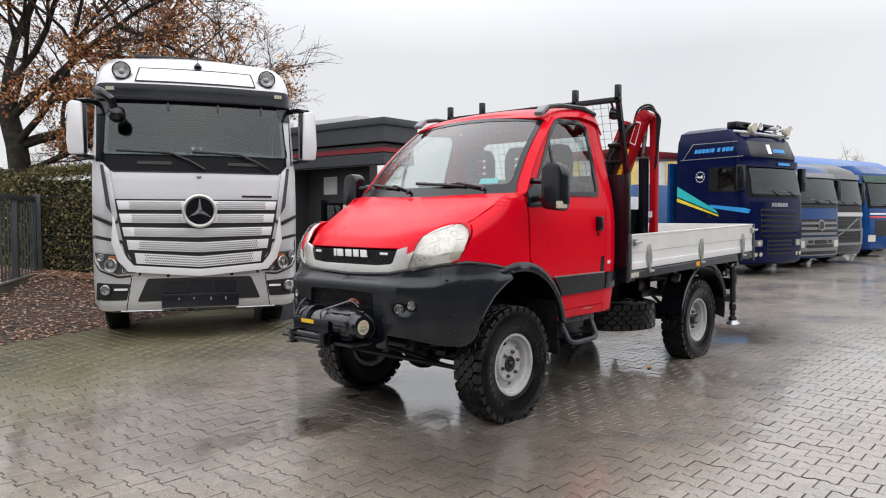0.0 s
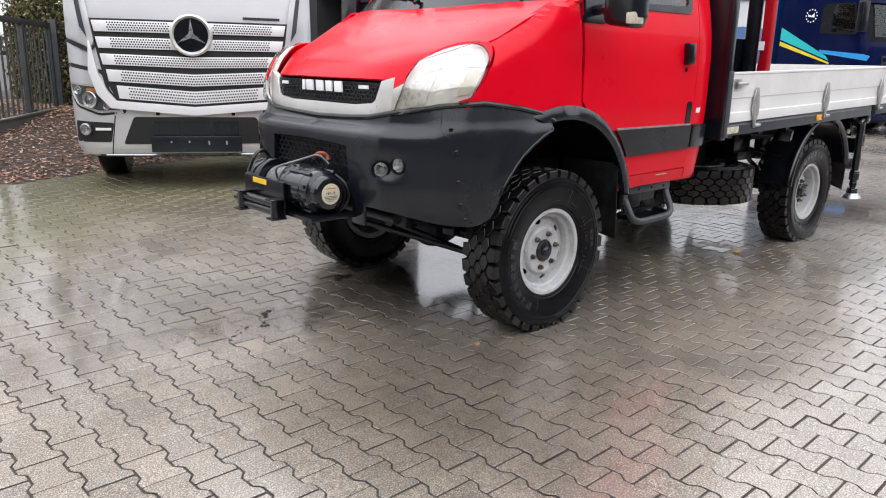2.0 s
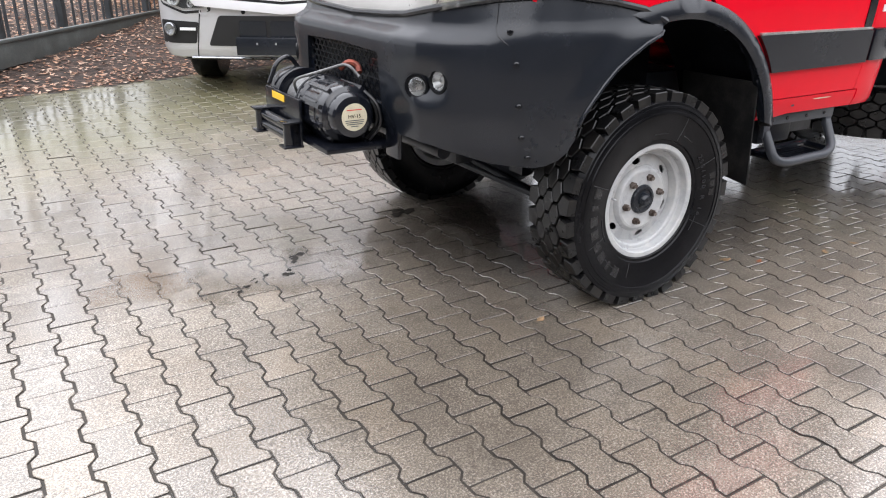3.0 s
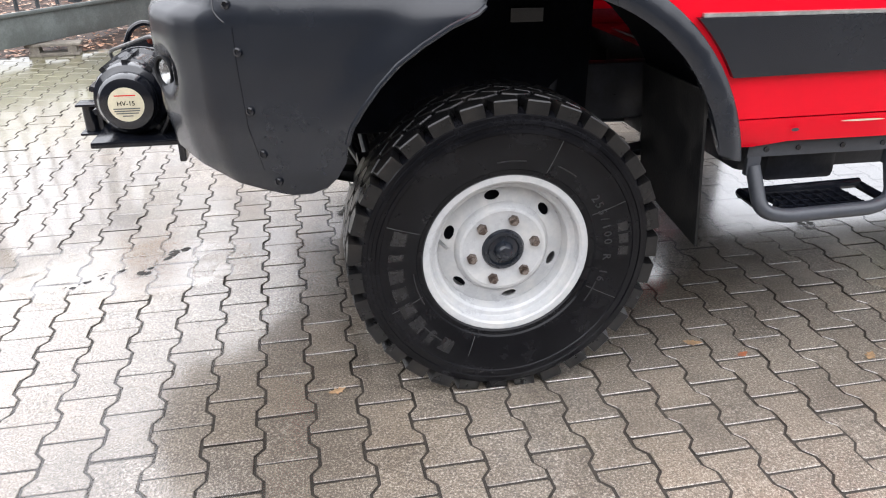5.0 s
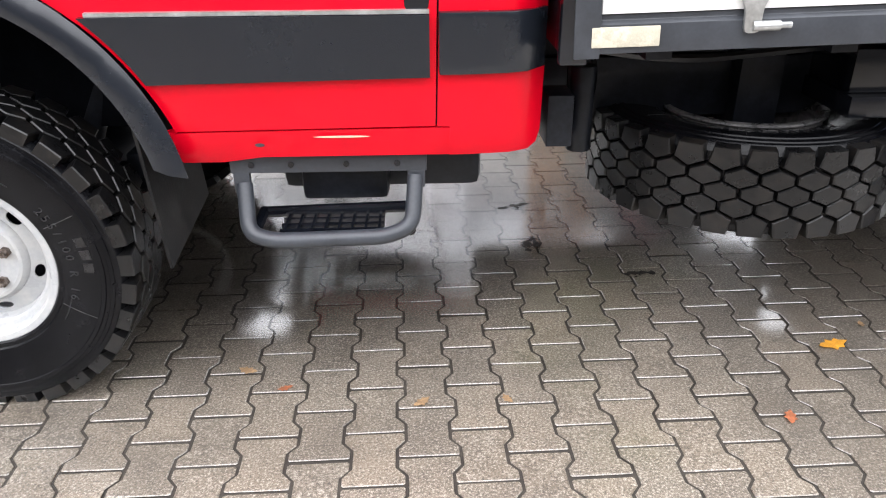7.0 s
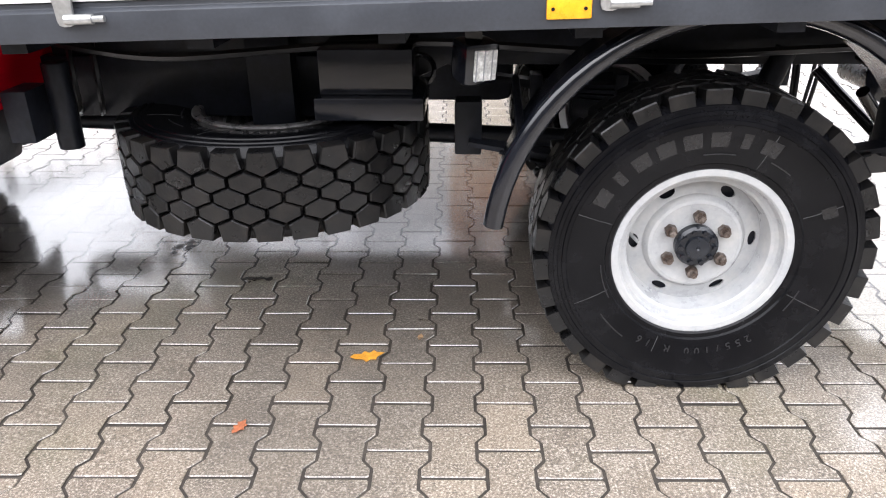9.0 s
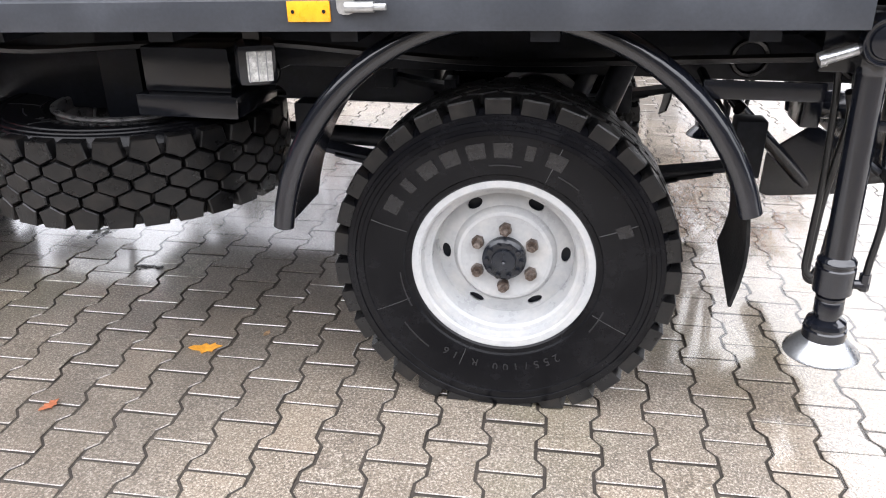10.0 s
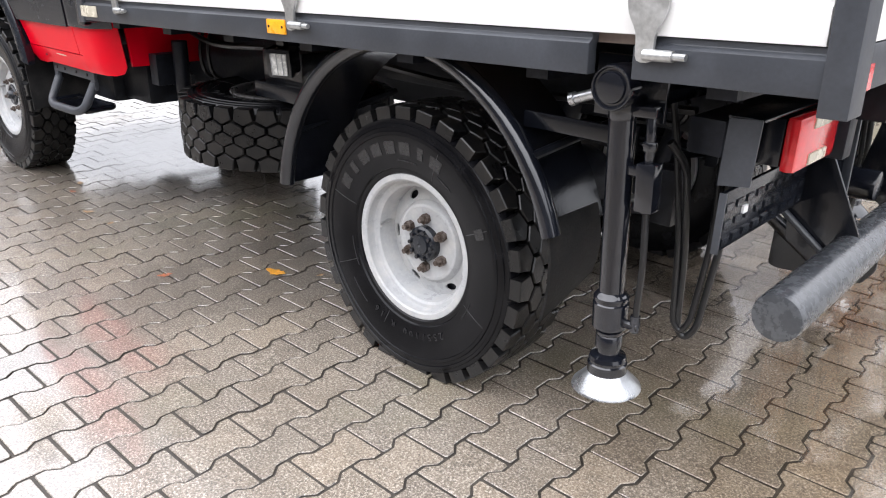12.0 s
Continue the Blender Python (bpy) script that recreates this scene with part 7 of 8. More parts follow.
# navy lorry with a high roof
lv = std_levels(3.95) + [(3.15, 1.22, 0.20, 2.42, 0.24, 0.08), (3.6, 1.17, 0.36, 2.42, 0.26, 0.1), (3.85, 1.08, 0.62, 2.4, 0.28, 0.1), (3.95, 0.9, 1.0, 2.3, 0.3, 0.1)]
bars = [("grille_slat", rounded(rect(-0.76, 0.76, 1.06 + i * 0.14, 1.135 + i * 0.14), 0.02, 2), NAVY, 0.04, 0.03) for i in range(5)] + [("lower_slat", rect(-0.5, 0.5, 0.60 + i * 0.11, 0.65 + i * 0.11), NAVY, 0.035, 0.03) for i in range(3)]
navy, nsh = far_lorry("navy_lorry", "dark navy high-roof lorry with roof lights and coloured side stripes", pose(16.08, 2.47, 0, 0, 0, -14.4), lv, NAVY,
    [(-1.08, 2.12), (1.08, 2.12), (1.05, 2.86), (-1.05, 2.86)], rounded(rect(-1.17, 1.17, 2.04, 2.98), 0.04),
    [("sun_visor", rounded(rect(-1.2, 1.2, 2.84, 3.02), 0.03), NAVY, 0.10, 0.03), ("roof_sign", rounded(rect(-0.95, 0.95, 3.10, 3.52), 0.03), BLACK, 0.008, 0.01), ("sign_emblem", rect(-0.28, -0.12, 3.2, 3.45), WHITE, 0.016, 0.006), *[("sign_bar", rect(-0.04 + 0.095 * i, 0.04 + 0.095 * i, 3.24, 3.34), SKYB, 0.016, 0.006) for i in range(6)], ("visor_bar", rect(0.0, 0.55, 2.9, 2.97), SKYB, 0.135, 0.006),
     *[("name_bar", rect(-0.36 + 0.122 * i, -0.26 + 0.122 * i, 1.80, 1.90), ALU, 0.012, 0.01) for i in range(6)], ("upper_grille", rounded(rect(-0.8, 0.8, 1.02, 1.74), 0.04), MESHD, 0.008, 0.01), ("lower_grille", rounded(rect(-0.55, 0.55, 0.55, 0.92), 0.03), MESHD, 0.008, 0.01)] + bars
    + [("headlamp", rounded(rect(s * 0.94 - 0.2, s * 0.94 + 0.2, 0.76, 0.93), 0.03), ALU, 0.012, 0.012) for s in (-1, 1)] + [("lamp_bowl", ring(s * 0.86, 0.845, 0.07, 0.07, 14), WHITELENS, 0.018, 0.012) for s in (-1, 1)] + [("fog_lamp", ring(s * 0.98, 0.55, 0.055, 0.055, 14), WHITELENS, 0.012, 0.012) for s in (-1, 1)] + [("spot_lamp", ring(s * 0.80, 0.55, 0.055, 0.055, 14), WHITELENS, 0.012, 0.012) for s in (-1, 1)] + [("bumper_seam", rect(-1.22, 1.22, 0.985, 1.0), BLACK, 0.006, 0.006)])
def on_side(nm, poly, mat, off=0.006, th=0.008, label=""):
    return part(nm, sheet(poly, nsh.flank(-1, off), step=0.3, thick=th), mat, navy, label)
on_side("side_window", rounded([(0.42, 2.18), (1.35, 2.22), (1.33, 2.86), (0.55, 2.86)], 0.06), BLACK)
on_side("side_glass", rounded([(0.47, 2.23), (1.05, 2.25), (1.05, 2.82), (0.58, 2.82)], 0.05), DARKGLASS, 0.012, 0.004)
on_side("stripe_teal", [(2.38, 2.10), (2.38, 2.38), (1.1, 1.72), (1.02, 1.62)], TEAL, 0.004, 0.004, "teal side stripe")
on_side("stripe_yellow", [(2.38, 1.96), (2.38, 2.06), (1.0, 1.58), (1.0, 1.54)], surf("yellow_vinyl", (0.78, 0.62, 0.03), 0.4), 0.004, 0.004, "yellow side stripe")
on_side("stripe_blue", [(1.25, 1.78), (0.1, 1.62), (0.04, 1.72), (0.2, 1.76), (1.3, 1.86)][::-1], SKYB, 0.003, 0.004, "light blue side stripe")
for i, (a, w) in enumerate(((0.62, 0.1), (0.74, 0.1), (0.86, 0.1), (1.02, 0.09), (1.2, 0.1), (1.32, 0.04), (1.38, 0.1), (1.5, 0.1), (1.62, 0.1), (1.74, 0.1))):
    on_side("name_bar", [(a, 3.27), (a + w, 3.27), (a + w - 0.02, 3.375), (a - 0.02, 3.375)], SKYB, 0.01, 0.006)
on_side("panel_line", [(0.3, 3.10), (2.3, 3.10), (2.3, 3.12), (0.3, 3.12)], GREYP, 0.004, 0.004)
on_side("roof_crease", [(0.5, 3.5), (1.9, 3.52), (2.2, 3.12), (2.22, 3.12), (1.92, 3.54), (0.5, 3.52)], GREYP, 0.004, 0.004)
for i in range(12):
    a = radians(30 * i)
    on_side("emblem_dot", ring(1.62 + 0.14 * math.cos(a), 2.62 + 0.14 * math.sin(a), 0.018, 0.018, 6), WHITE, 0.004, 0.003)
on_side("emblem_mark", [(1.54, 2.58), (1.70, 2.60), (1.72, 2.66), (1.62, 2.62), (1.55, 2.68)], WHITE, 0.004, 0.003)
on_side("door_handle", rounded(rect(1.2, 1.36, 1.5, 1.6), 0.02), BLACK)
bar = part("light_bar", tube(bend([(-1.0, 0.75, 3.80), (-1.0, 0.42, 3.74), (1.0, 0.42, 3.70), (1.0, 0.75, 3.76)], 0.15), 0.045, 10), STEEL, navy, "chrome roof light bar")
for u in (-0.75, 0.75):
    part("spot_lamp", lathe([(0.001, -0.08), (0.12, -0.07), (0.13, 0.0), (0.08, 0.08), (0.001, 0.1)], 20).at(pose(u, 0.38, 3.86)), WHITELENS, bar, "round white roof lamp")
for u in (-0.35, 0.4, 1.0):
    part("air_horn", lathe([(0.10, -0.1), (0.06, 0.0), (0.03, 0.25), (0.05, 0.4), (0.001, 0.42)], 16).at(pose(u, 0.5, 3.93)), WHITE, bar, "white roof horn")
part("roof_box", Geo().join(box(-0.9, 0.5, 0.75, 1.05, 3.90, 4.08), box(-0.5, 0.9, 0.6, 0.8, 3.96, 4.04)), BLACK, navy, "", 0.03)
part("rear_body", box(-1.28, 1.28, 2.62, 2.70, 1.0, 3.05), BLUE, navy, "blue body headboard")
part("rear_crane", Geo().join(box(-1.9, 0.3, 3.0, 3.18, 3.22, 3.42), box(-0.1, 0.2, 2.9, 3.25, 1.0, 3.5)), surf("dark_red_crane", (0.16, 0.02, 0.025), 0.4), navy, "dark red folded crane beam", 0.02)

lv = std_levels(3.1) + [(3.05, 1.16, 0.42, 2.4, 0.26, 0.08), (3.16, 1.0, 0.7, 2.3, 0.3, 0.08)]
far_lorry("blue_lorry", "mid-blue tipper lorry with grey bumper", pose(19.78, 2.52, 0, 0, 0, -14.4), lv, BLUE, [(-1.08, 1.95), (1.08, 1.95), (1.05, 2.72), (-1.05, 2.72)], rounded(rect(-1.17, 1.17, 1.86, 2.84), 0.04),
    [("sun_visor", rounded(rect(-1.15, 1.15, 2.72, 2.86), 0.03), STEELP, 0.1, 0.03), ("grille", rounded(rect(-0.95, 0.95, 0.95, 1.46), 0.04), MESHD, 0.008, 0.01)] + [("grille_slat", rounded(rect(-0.95, 0.95, 0.985 + 0.16 * i, 1.065 + 0.16 * i), 0.02), STEELP, 0.03, 0.03) for i in range(3)]
    + [("bumper", rounded(rect(-1.22, 1.22, 0.36, 0.92), 0.05), STEELP, 0.02, 0.03), ("intake", rounded(rect(-0.72, 0.72, 0.60, 0.70), 0.02), MESHD, 0.028, 0.01), ("plate_space", rounded(rect(-0.33, 0.33, 0.72, 0.84), 0.02), MESHD, 0.028, 0.01), *[("lamp_hole", rounded(rect(s * 0.52 - 0.11, s * 0.52 + 0.11, 0.74, 0.83), 0.02), MESHD, 0.028, 0.01) for s in (-1, 1)], ("lower_intake", rounded(rect(-0.95, 0.95, 0.40, 0.50), 0.03), MESHD, 0.028, 0.01), ("scuttle", rect(-1.18, 1.18, 1.80, 1.90), MESHD, 0.012, 0.008), ("badge", ring(0, 1.28, 0.17, 0.17, 20), ALU, 0.045, 0.02), ("badge_disc", ring(0, 1.28, 0.13, 0.13, 20), BLACK, 0.05, 0.006)] + [("headlamp", rounded(rect(s * 0.98 - 0.18, s * 0.98 + 0.18, 0.62, 0.82), 0.03), REFLECT, 0.028, 0.012) for s in (-1, 1)])
lv = std_levels(3.3) + [(3.1, 1.18, 0.35, 2.4, 0.26, 0.08), (3.3, 1.0, 0.8, 2.3, 0.3, 0.08)]
far_lorry("grey_lorry", "dark grey lorry with black grille and silver bumper", pose(22.55, 2.50, 0, 0, 0, -14.4), lv, PALECAB, [(-1.08, 1.95), (1.08, 1.95), (1.05, 2.72), (-1.05, 2.72)], rounded(rect(-1.17, 1.17, 1.86, 2.84), 0.04),
    [("sun_visor", rounded(rect(-1.15, 1.15, 2.78, 2.95), 0.03), STEELP, 0.1, 0.03), ("grille", rounded(rect(-0.9, 0.9, 0.7, 1.55), 0.04), MESHD, 0.008, 0.01), ("name_panel", rounded(rect(-1.15, 1.15, 1.55, 1.68), 0.02), SILVER, 0.03, 0.02), ("scuttle", rect(-1.18, 1.18, 1.70, 1.88), MESHD, 0.012, 0.008), *[("grille_frame", rounded(rect(-1.12, 1.12, z, z + 0.085), 0.02), STEELP, 0.035, 0.03) for z in (1.06, 0.60)], *[("grille_side", rounded(rect(s * 1.02 - 0.10, s * 1.02 + 0.10, 0.62, 1.12), 0.02), STEELP, 0.03, 0.02) for s in (-1, 1)], *[("grille_slat", rect(-0.86, 0.86, 0.80 + 0.12 * i, 0.83 + 0.12 * i), BLACK, 0.02, 0.02) for i in range(6)], ("bumper", rounded(rect(-1.2, 1.2, 0.40, 0.60), 0.05), PLASTIC, 0.02, 0.03), ("lower_grille", rect(-1.0, 1.0, 0.60, 0.70), MESHD, 0.01, 0.01), ("grille_slash", [(-0.8, 0.8), (-0.72, 0.8), (0.8, 1.5), (0.72, 1.5)], ALU, 0.03, 0.012)])
lv = std_levels(3.5) + [(3.2, 1.2, 0.3, 2.4, 0.26, 0.08), (3.5, 1.05, 0.7, 2.3, 0.3, 0.08)]
far_lorry("bright_blue_lorry", "bright blue lorry with a striped bonnet", pose(28.0, 2.45, 0, 0, 0, -14.4), lv, BLUE, [(-1.08, 1.95), (1.08, 1.95), (1.05, 2.8), (-1.05, 2.8)], rounded(rect(-1.17, 1.17, 1.86, 2.94), 0.04),
    [("sun_visor", rounded(rect(-1.18, 1.18, 2.84, 3.1), 0.03), surf("dark_green", (0.03, 0.08, 0.06), 0.4), 0.1, 0.03), ("stripe", rect(-1.1, 1.1, 1.62, 1.68), WHITE, 0.01, 0.006), ("stripe", rect(-1.1, 1.1, 1.50, 1.56), REDLENS, 0.01, 0.006), ("grille", rounded(rect(-0.8, 0.8, 0.8, 1.42), 0.04), MESHD, 0.008, 0.01)] + [("headlamp", rounded(rect(s * 0.98 - 0.18, s * 0.98 + 0.18, 0.6, 0.85), 0.03), REFLECT, 0.02, 0.012) for s in (-1, 1)])
tank = thing("tank_trailer", "blue round-topped tank trailer parked behind the lorries", "trailer", pose(25.5, 6.8, 0, 0, 0, -103))
part("tank", lathe([(0.001, -0.1), (0.9, -0.05), (1.2, 0.15), (1.25, 0.4), (1.25, 9.5), (1.2, 9.7), (0.001, 9.8)], 36).at(pose(0, 0, 2.85)), TANKBLUE, tank)
part("trailer_frame", Geo().join(box(-0.9, 0.9, 0.5, 9.4, 1.08, 1.75)), CHASSIS, tank)
for x in (-1.0, 1.0):
    for y in (7.2, 8.5):
        road_wheel(tank, x, y)
    part("landing_leg", box(x * 0.8 - 0.06, x * 0.8 + 0.06, 2.7, 2.82, 0.0, 1.1), CHASSIS, tank)

# ---- low dark office building ----
office = thing("office_building", "low anthracite office building with deep fascia and red band", "building", pose(4.0, 4.85, 0, 0, 0, 3))
BW, BD = 0.75, 9.0
part("wall", Geo().join(box(0.55, BW, 0.9, 1.05, 0, 2.5), box(0.55, 0.70, 1.05, 2.6, 0, 2.5), box(0.0, 0.55, 2.6, 2.75, 0, 2.5), box(0.0, 0.15, 2.75, BD, 0, 2.5), box(BW - 0.15, BW, 1.05, BD, 0, 2.5), box(0.15, BW - 0.15, BD - 0.15, BD, 0, 2.5)), WALL, office, "anthracite clad wall")
part("roof", Geo().join(box(-0.12, BW + 0.05, -0.12, BD, 3.05, 3.17)), FASCIA, office, "dark flat roof edge", 0.01)
part("fascia", Geo().join(box(-0.08, 0.0, -0.08, BD, 2.78, 3.05), box(0.0, BW, -0.08, 0.0, 2.78, 3.05)), FASCIA, office, "dark grey fascia")
part("red_band", Geo().join(box(0.02, 0.08, 0.02, BD, 2.62, 2.70), box(0.08, BW, 0.02, 0.08, 2.62, 2.70)), STRIPE, office, "dark red band under the fascia")
part("lower_fascia", Geo().join(box(0.0, 0.06, 0.0, BD, 2.42, 2.60), box(0.06, BW, 0.0, 0.06, 2.42, 2.60)), FASCIA, office)
part("band_backing", Geo().join(box(0.08, 0.14, 0.08, BD, 2.40, 3.05), box(0.14, BW, 0.08, 0.14, 2.40, 3.05)), BLACK, office)
part("soffit", box(0.10, BW - 0.1, 0.10, BD - 0.1, 2.50, 2.54), WALL, office)
for i in range(12):
    y = 2.9 + i * 0.5
    part("cladding_seam", box(-0.008, 0.0, y, y + 0.012, 0, 2.42), BLACK, office)
part("wall_lamp", Geo().join(box(-0.10, 0.0, 3.55, 3.65, 1.75, 1.90), cyl((-0.06, 3.6, 1.72), (-0.06, 3.6, 1.76), 0.03, 12)), BLACK, office, "small black wall lamp", 0.01)
part("notice", box(0.535, 0.549, 1.75, 2.12, 1.95, 2.28), PALE, office, "pale square notice on the wall")
dr_ = part("door", box(0.53, 0.549, 1.3, 2.2, 0.05, 1.85), BLACK, office, "dark glazed door with posters")
part("door_glass", box(0.522, 0.529, 1.38, 2.12, 0.2, 1.78), DARKGLASS, dr_)
part("poster", box(0.515, 0.521, 1.5, 1.75, 0.9, 1.5), PALE, dr_)
part("roof_unit", Geo().join(box(0.08, 0.6, 0.7, 2.3, 3.165, 3.285), cyl((0.06, 2.45, 3.16), (0.06, 2.45, 3.30), 0.03, 8), cyl((0.06, 2.6, 3.16), (0.06, 2.6, 3.30), 0.03, 8)), PALE, office, "pale roof ventilation unit", 0.02)

planter = thing("planter", "dark square planter with a blue-green bush", "planter", pose(1.98, 5.1, 0))
part("pot", prism(rounded(rect(-0.22, 0.22, -0.22, 0.22), 0.04), "z", 0.0, 0.85), FASCIA, planter, "", 0.01)


def leaf_cloud(spots, n, size, rng_, squash=1.0):
    """Many small single leaves strewn through round clumps."""
    g = Geo()
    for _ in range(n):
        c, r = spots[rng_.integers(len(spots))]
        d = rng_.normal(size=3)
        d /= np.linalg.norm(d)
        p = np.array(c) + d * r * rng_.random() ** 0.4 * np.array([1, 1, squash])
        a = rng_.normal(size=3)
        a /= np.linalg.norm(a)
        b = np.cross(a, rng_.normal(size=3))
        b /= np.linalg.norm(b)
        s = size * (0.6 + 0.8 * rng_.random())
        k = len(g.v)
        g.v += [tuple(p - a * s), tuple(p + b * s * 0.45), tuple(p + a * s), tuple(p - b * s * 0.45)]
        g.f.append((k, k + 1, k + 2, k + 3))
    return g


def plain(name, g, mat, parent=None, label=""):
    me = bpy.data.meshes.new(name)
    me.from_pydata(g.v, [], g.f)
    me.materials.append(mat)
    ob = new(name, me)
    if parent:
        ob.parent = parent
    if label:
        ob["label"] = label
    return ob


lr = np.random.default_rng(3)
plain("bush", leaf_cloud([((0, 0, 1.05), 0.30), ((0.1, 0.05, 1.2), 0.22), ((-0.12, 0, 1.15), 0.22)], 1500, 0.03, lr), BUSH, planter)
part("stem", cyl((0, 0, 0.8), (0, 0, 1.15), 0.02, 8), BARK, planter)

# ---- sliding gate at the yard's edge ----
gd = Vector((0.5, 0.866, 0)).normalized()
gate = thing("sliding_gate", "dark steel sliding gate with a heavy lower beam", "gate", Matrix.Translation((0.98, 11.95, 0)) @ pose(0, 0, 0, 0, 0, math.degrees(math.atan2(gd.y, gd.x))))
GL = 9.0
part("lower_beam", Geo().join(box(-GL, 0, -0.07, 0.07, 0.12, 0.40), box(-GL, 0, -0.10, -0.07, 0.385, 0.42)), CONC, gate, "grey-green lower beam", 0.012)
part("upper_rail", box(-GL, 0, -0.035, 0.035, 1.84, 1.93), GATE, gate, "", 0.006)
for i in range(7):
    x = -0.06 - i * 1.48
    part("gate_post", box(x - 0.05, x + 0.05, -0.04, 0.04, 0.42, 1.84), GATE, gate, "", 0.005)
for i in range(38):
    x = -0.16 - i * 0.235
    part("gate_bar", box(x - 0.014, x + 0.014, -0.012, 0.012, 0.42, 1.84), GATE, gate)
for x in (-0.8, -3.2):
    part("roller", Geo().join(cyl((x, -0.05, 0.10), (x, 0.05, 0.10), 0.10, 18), box(x - 0.12, x + 0.12, -0.02, 0.02, 0.06, 0.22)), CHASSIS, gate)
end_post = thing("gate_post", "dark square post at the end of the gate", "post", Matrix.Translation((1.10, 12.15, 0)) @ pose(0, 0, 0, 0, 0, 64))
part("post", box(-0.07, 0.07, -0.07, 0.07, 0, 2.0), GATE, end_post, "", 0.008)
fence = thing("wire_fence", "dark wire mesh fence in front of the hedge", "fence", pose(1.12, 12.15, 0, 0, 0, -43))
for i in range(4):
    part("fence_post", box(i * 1.6 - 0.03, i * 1.6 + 0.03, -0.03, 0.03, 0.0, 1.95), GATE, fence)
wires = Geo()
for i in range(9):
    wires.join(cyl((0, 0, 0.35 + i * 0.2), (4.8, 0, 0.35 + i * 0.2), 0.006, 4))
for i in range(48):
    wires.join(cyl((i * 0.1, 0, 0.3), (i * 0.1, 0, 1.95), 0.003, 3))
tagged(part("fence_wire", wires, GATE, fence), kind="stuff")

block = part("wood_block", Geo().join(box(-0.22, 0.22, -0.09, 0.09, 0.0, 0.03), box(-0.2, -0.12, -0.09, 0.09, 0.03, 0.09), box(0.12, 0.2, -0.09, 0.09, 0.03, 0.09), box(-0.24, 0.24, -0.10, 0.10, 0.09, 0.115)).at(pose(-2.88, 5.0, 0, 0, 0, 8)), surf("weathered_wood", (0.20, 0.18, 0.15), 0.8, 0, 0.25, 12, 0.4, 80), None, "", 0.004)
tagged(block, "weathered wooden block lying below the gate", "wood block")

# ---- mulch bed, leaves ----

def bed_z(x, y):
    """Height of the planted bed: rises from its front edge to the hedge."""
    d = (y - 5.75) - 0.38 * (x + 1.0)
    return -0.03 + min(0.48, max(0.0, d * 0.075)) + 0.03 * noise.noise(Vector((x * 1.3, y * 1.3, 0))) * min(1, max(0, d)) + (0.02 if d > 0 else -0.06) + 0.012 * noise.noise(Vector((x * 9, y * 9, 1)))


rows = [[(-8 + i * 0.16, 3.0 + j * 0.16, bed_z(-8 + i * 0.16, 3.0 + j * 0.16)) for i in range(82)] for j in range(94)]
mulch = part("mulch_bed", loft(rows), MULCH)
tagged(mulch, "dark bark mulch bed strewn with leaves", "mulch", kind="structure")
lit = Geo()
for _ in range(24000):
    x, y = lr.uniform(-5.5, 3.2), lr.uniform(4.4, 13)
    d = (y - 5.75) - 0.38 * (x + 1.0)
    if d < 0.02 or (d > 0.5 and lr.random() < 0.35):
        continue
    s = lr.uniform(0.014, 0.038)
    a = lr.uniform(0, 6.28)
    ca, sa = math.cos(a) * s, math.sin(a) * s
    t = lr.normal(0, 0.35, 2) * s
    z = bed_z(x, y) + 0.012
    k = len(lit.v)
    lit.v += [(x - ca, y - sa, z + abs(t[0])), (x + sa * 0.6, y - ca * 0.6, z), (x + ca, y + sa, z + abs(t[1])), (x - sa * 0.6, y + ca * 0.6, z + 0.004)]
    lit.f.append((k, k + 1, k + 2, k + 3))
hedge_at = pose(0.75, 13.2, 0.25, 0, 0, -45)
for _ in range(3500):
    p = hedge_at @ Vector((lr.uniform(-0.2, 6.0), -0.55 - abs(lr.normal(0, 0.45)), 0))
    s, a = lr.uniform(0.02, 0.05), lr.uniform(0, 6.28)
    z = bed_z(p.x, p.y) + 0.02 + 0.03 * lr.random()
    ca, sa = math.cos(a) * s, math.sin(a) * s
    k = len(lit.v)
    lit.v += [(p.x - ca, p.y - sa, z + 0.4 * s * lr.random()), (p.x + sa * 0.6, p.y - ca * 0.6, z), (p.x + ca, p.y + sa, z + 0.5 * s * lr.random()), (p.x - sa * 0.6, p.y + ca * 0.6, z)]
    lit.f.append((k, k + 1, k + 2, k + 3))
tagged(plain("leaf_litter", lit, LITTER), "brown fallen leaves covering the mulch bed", "leaves", kind="stuff")

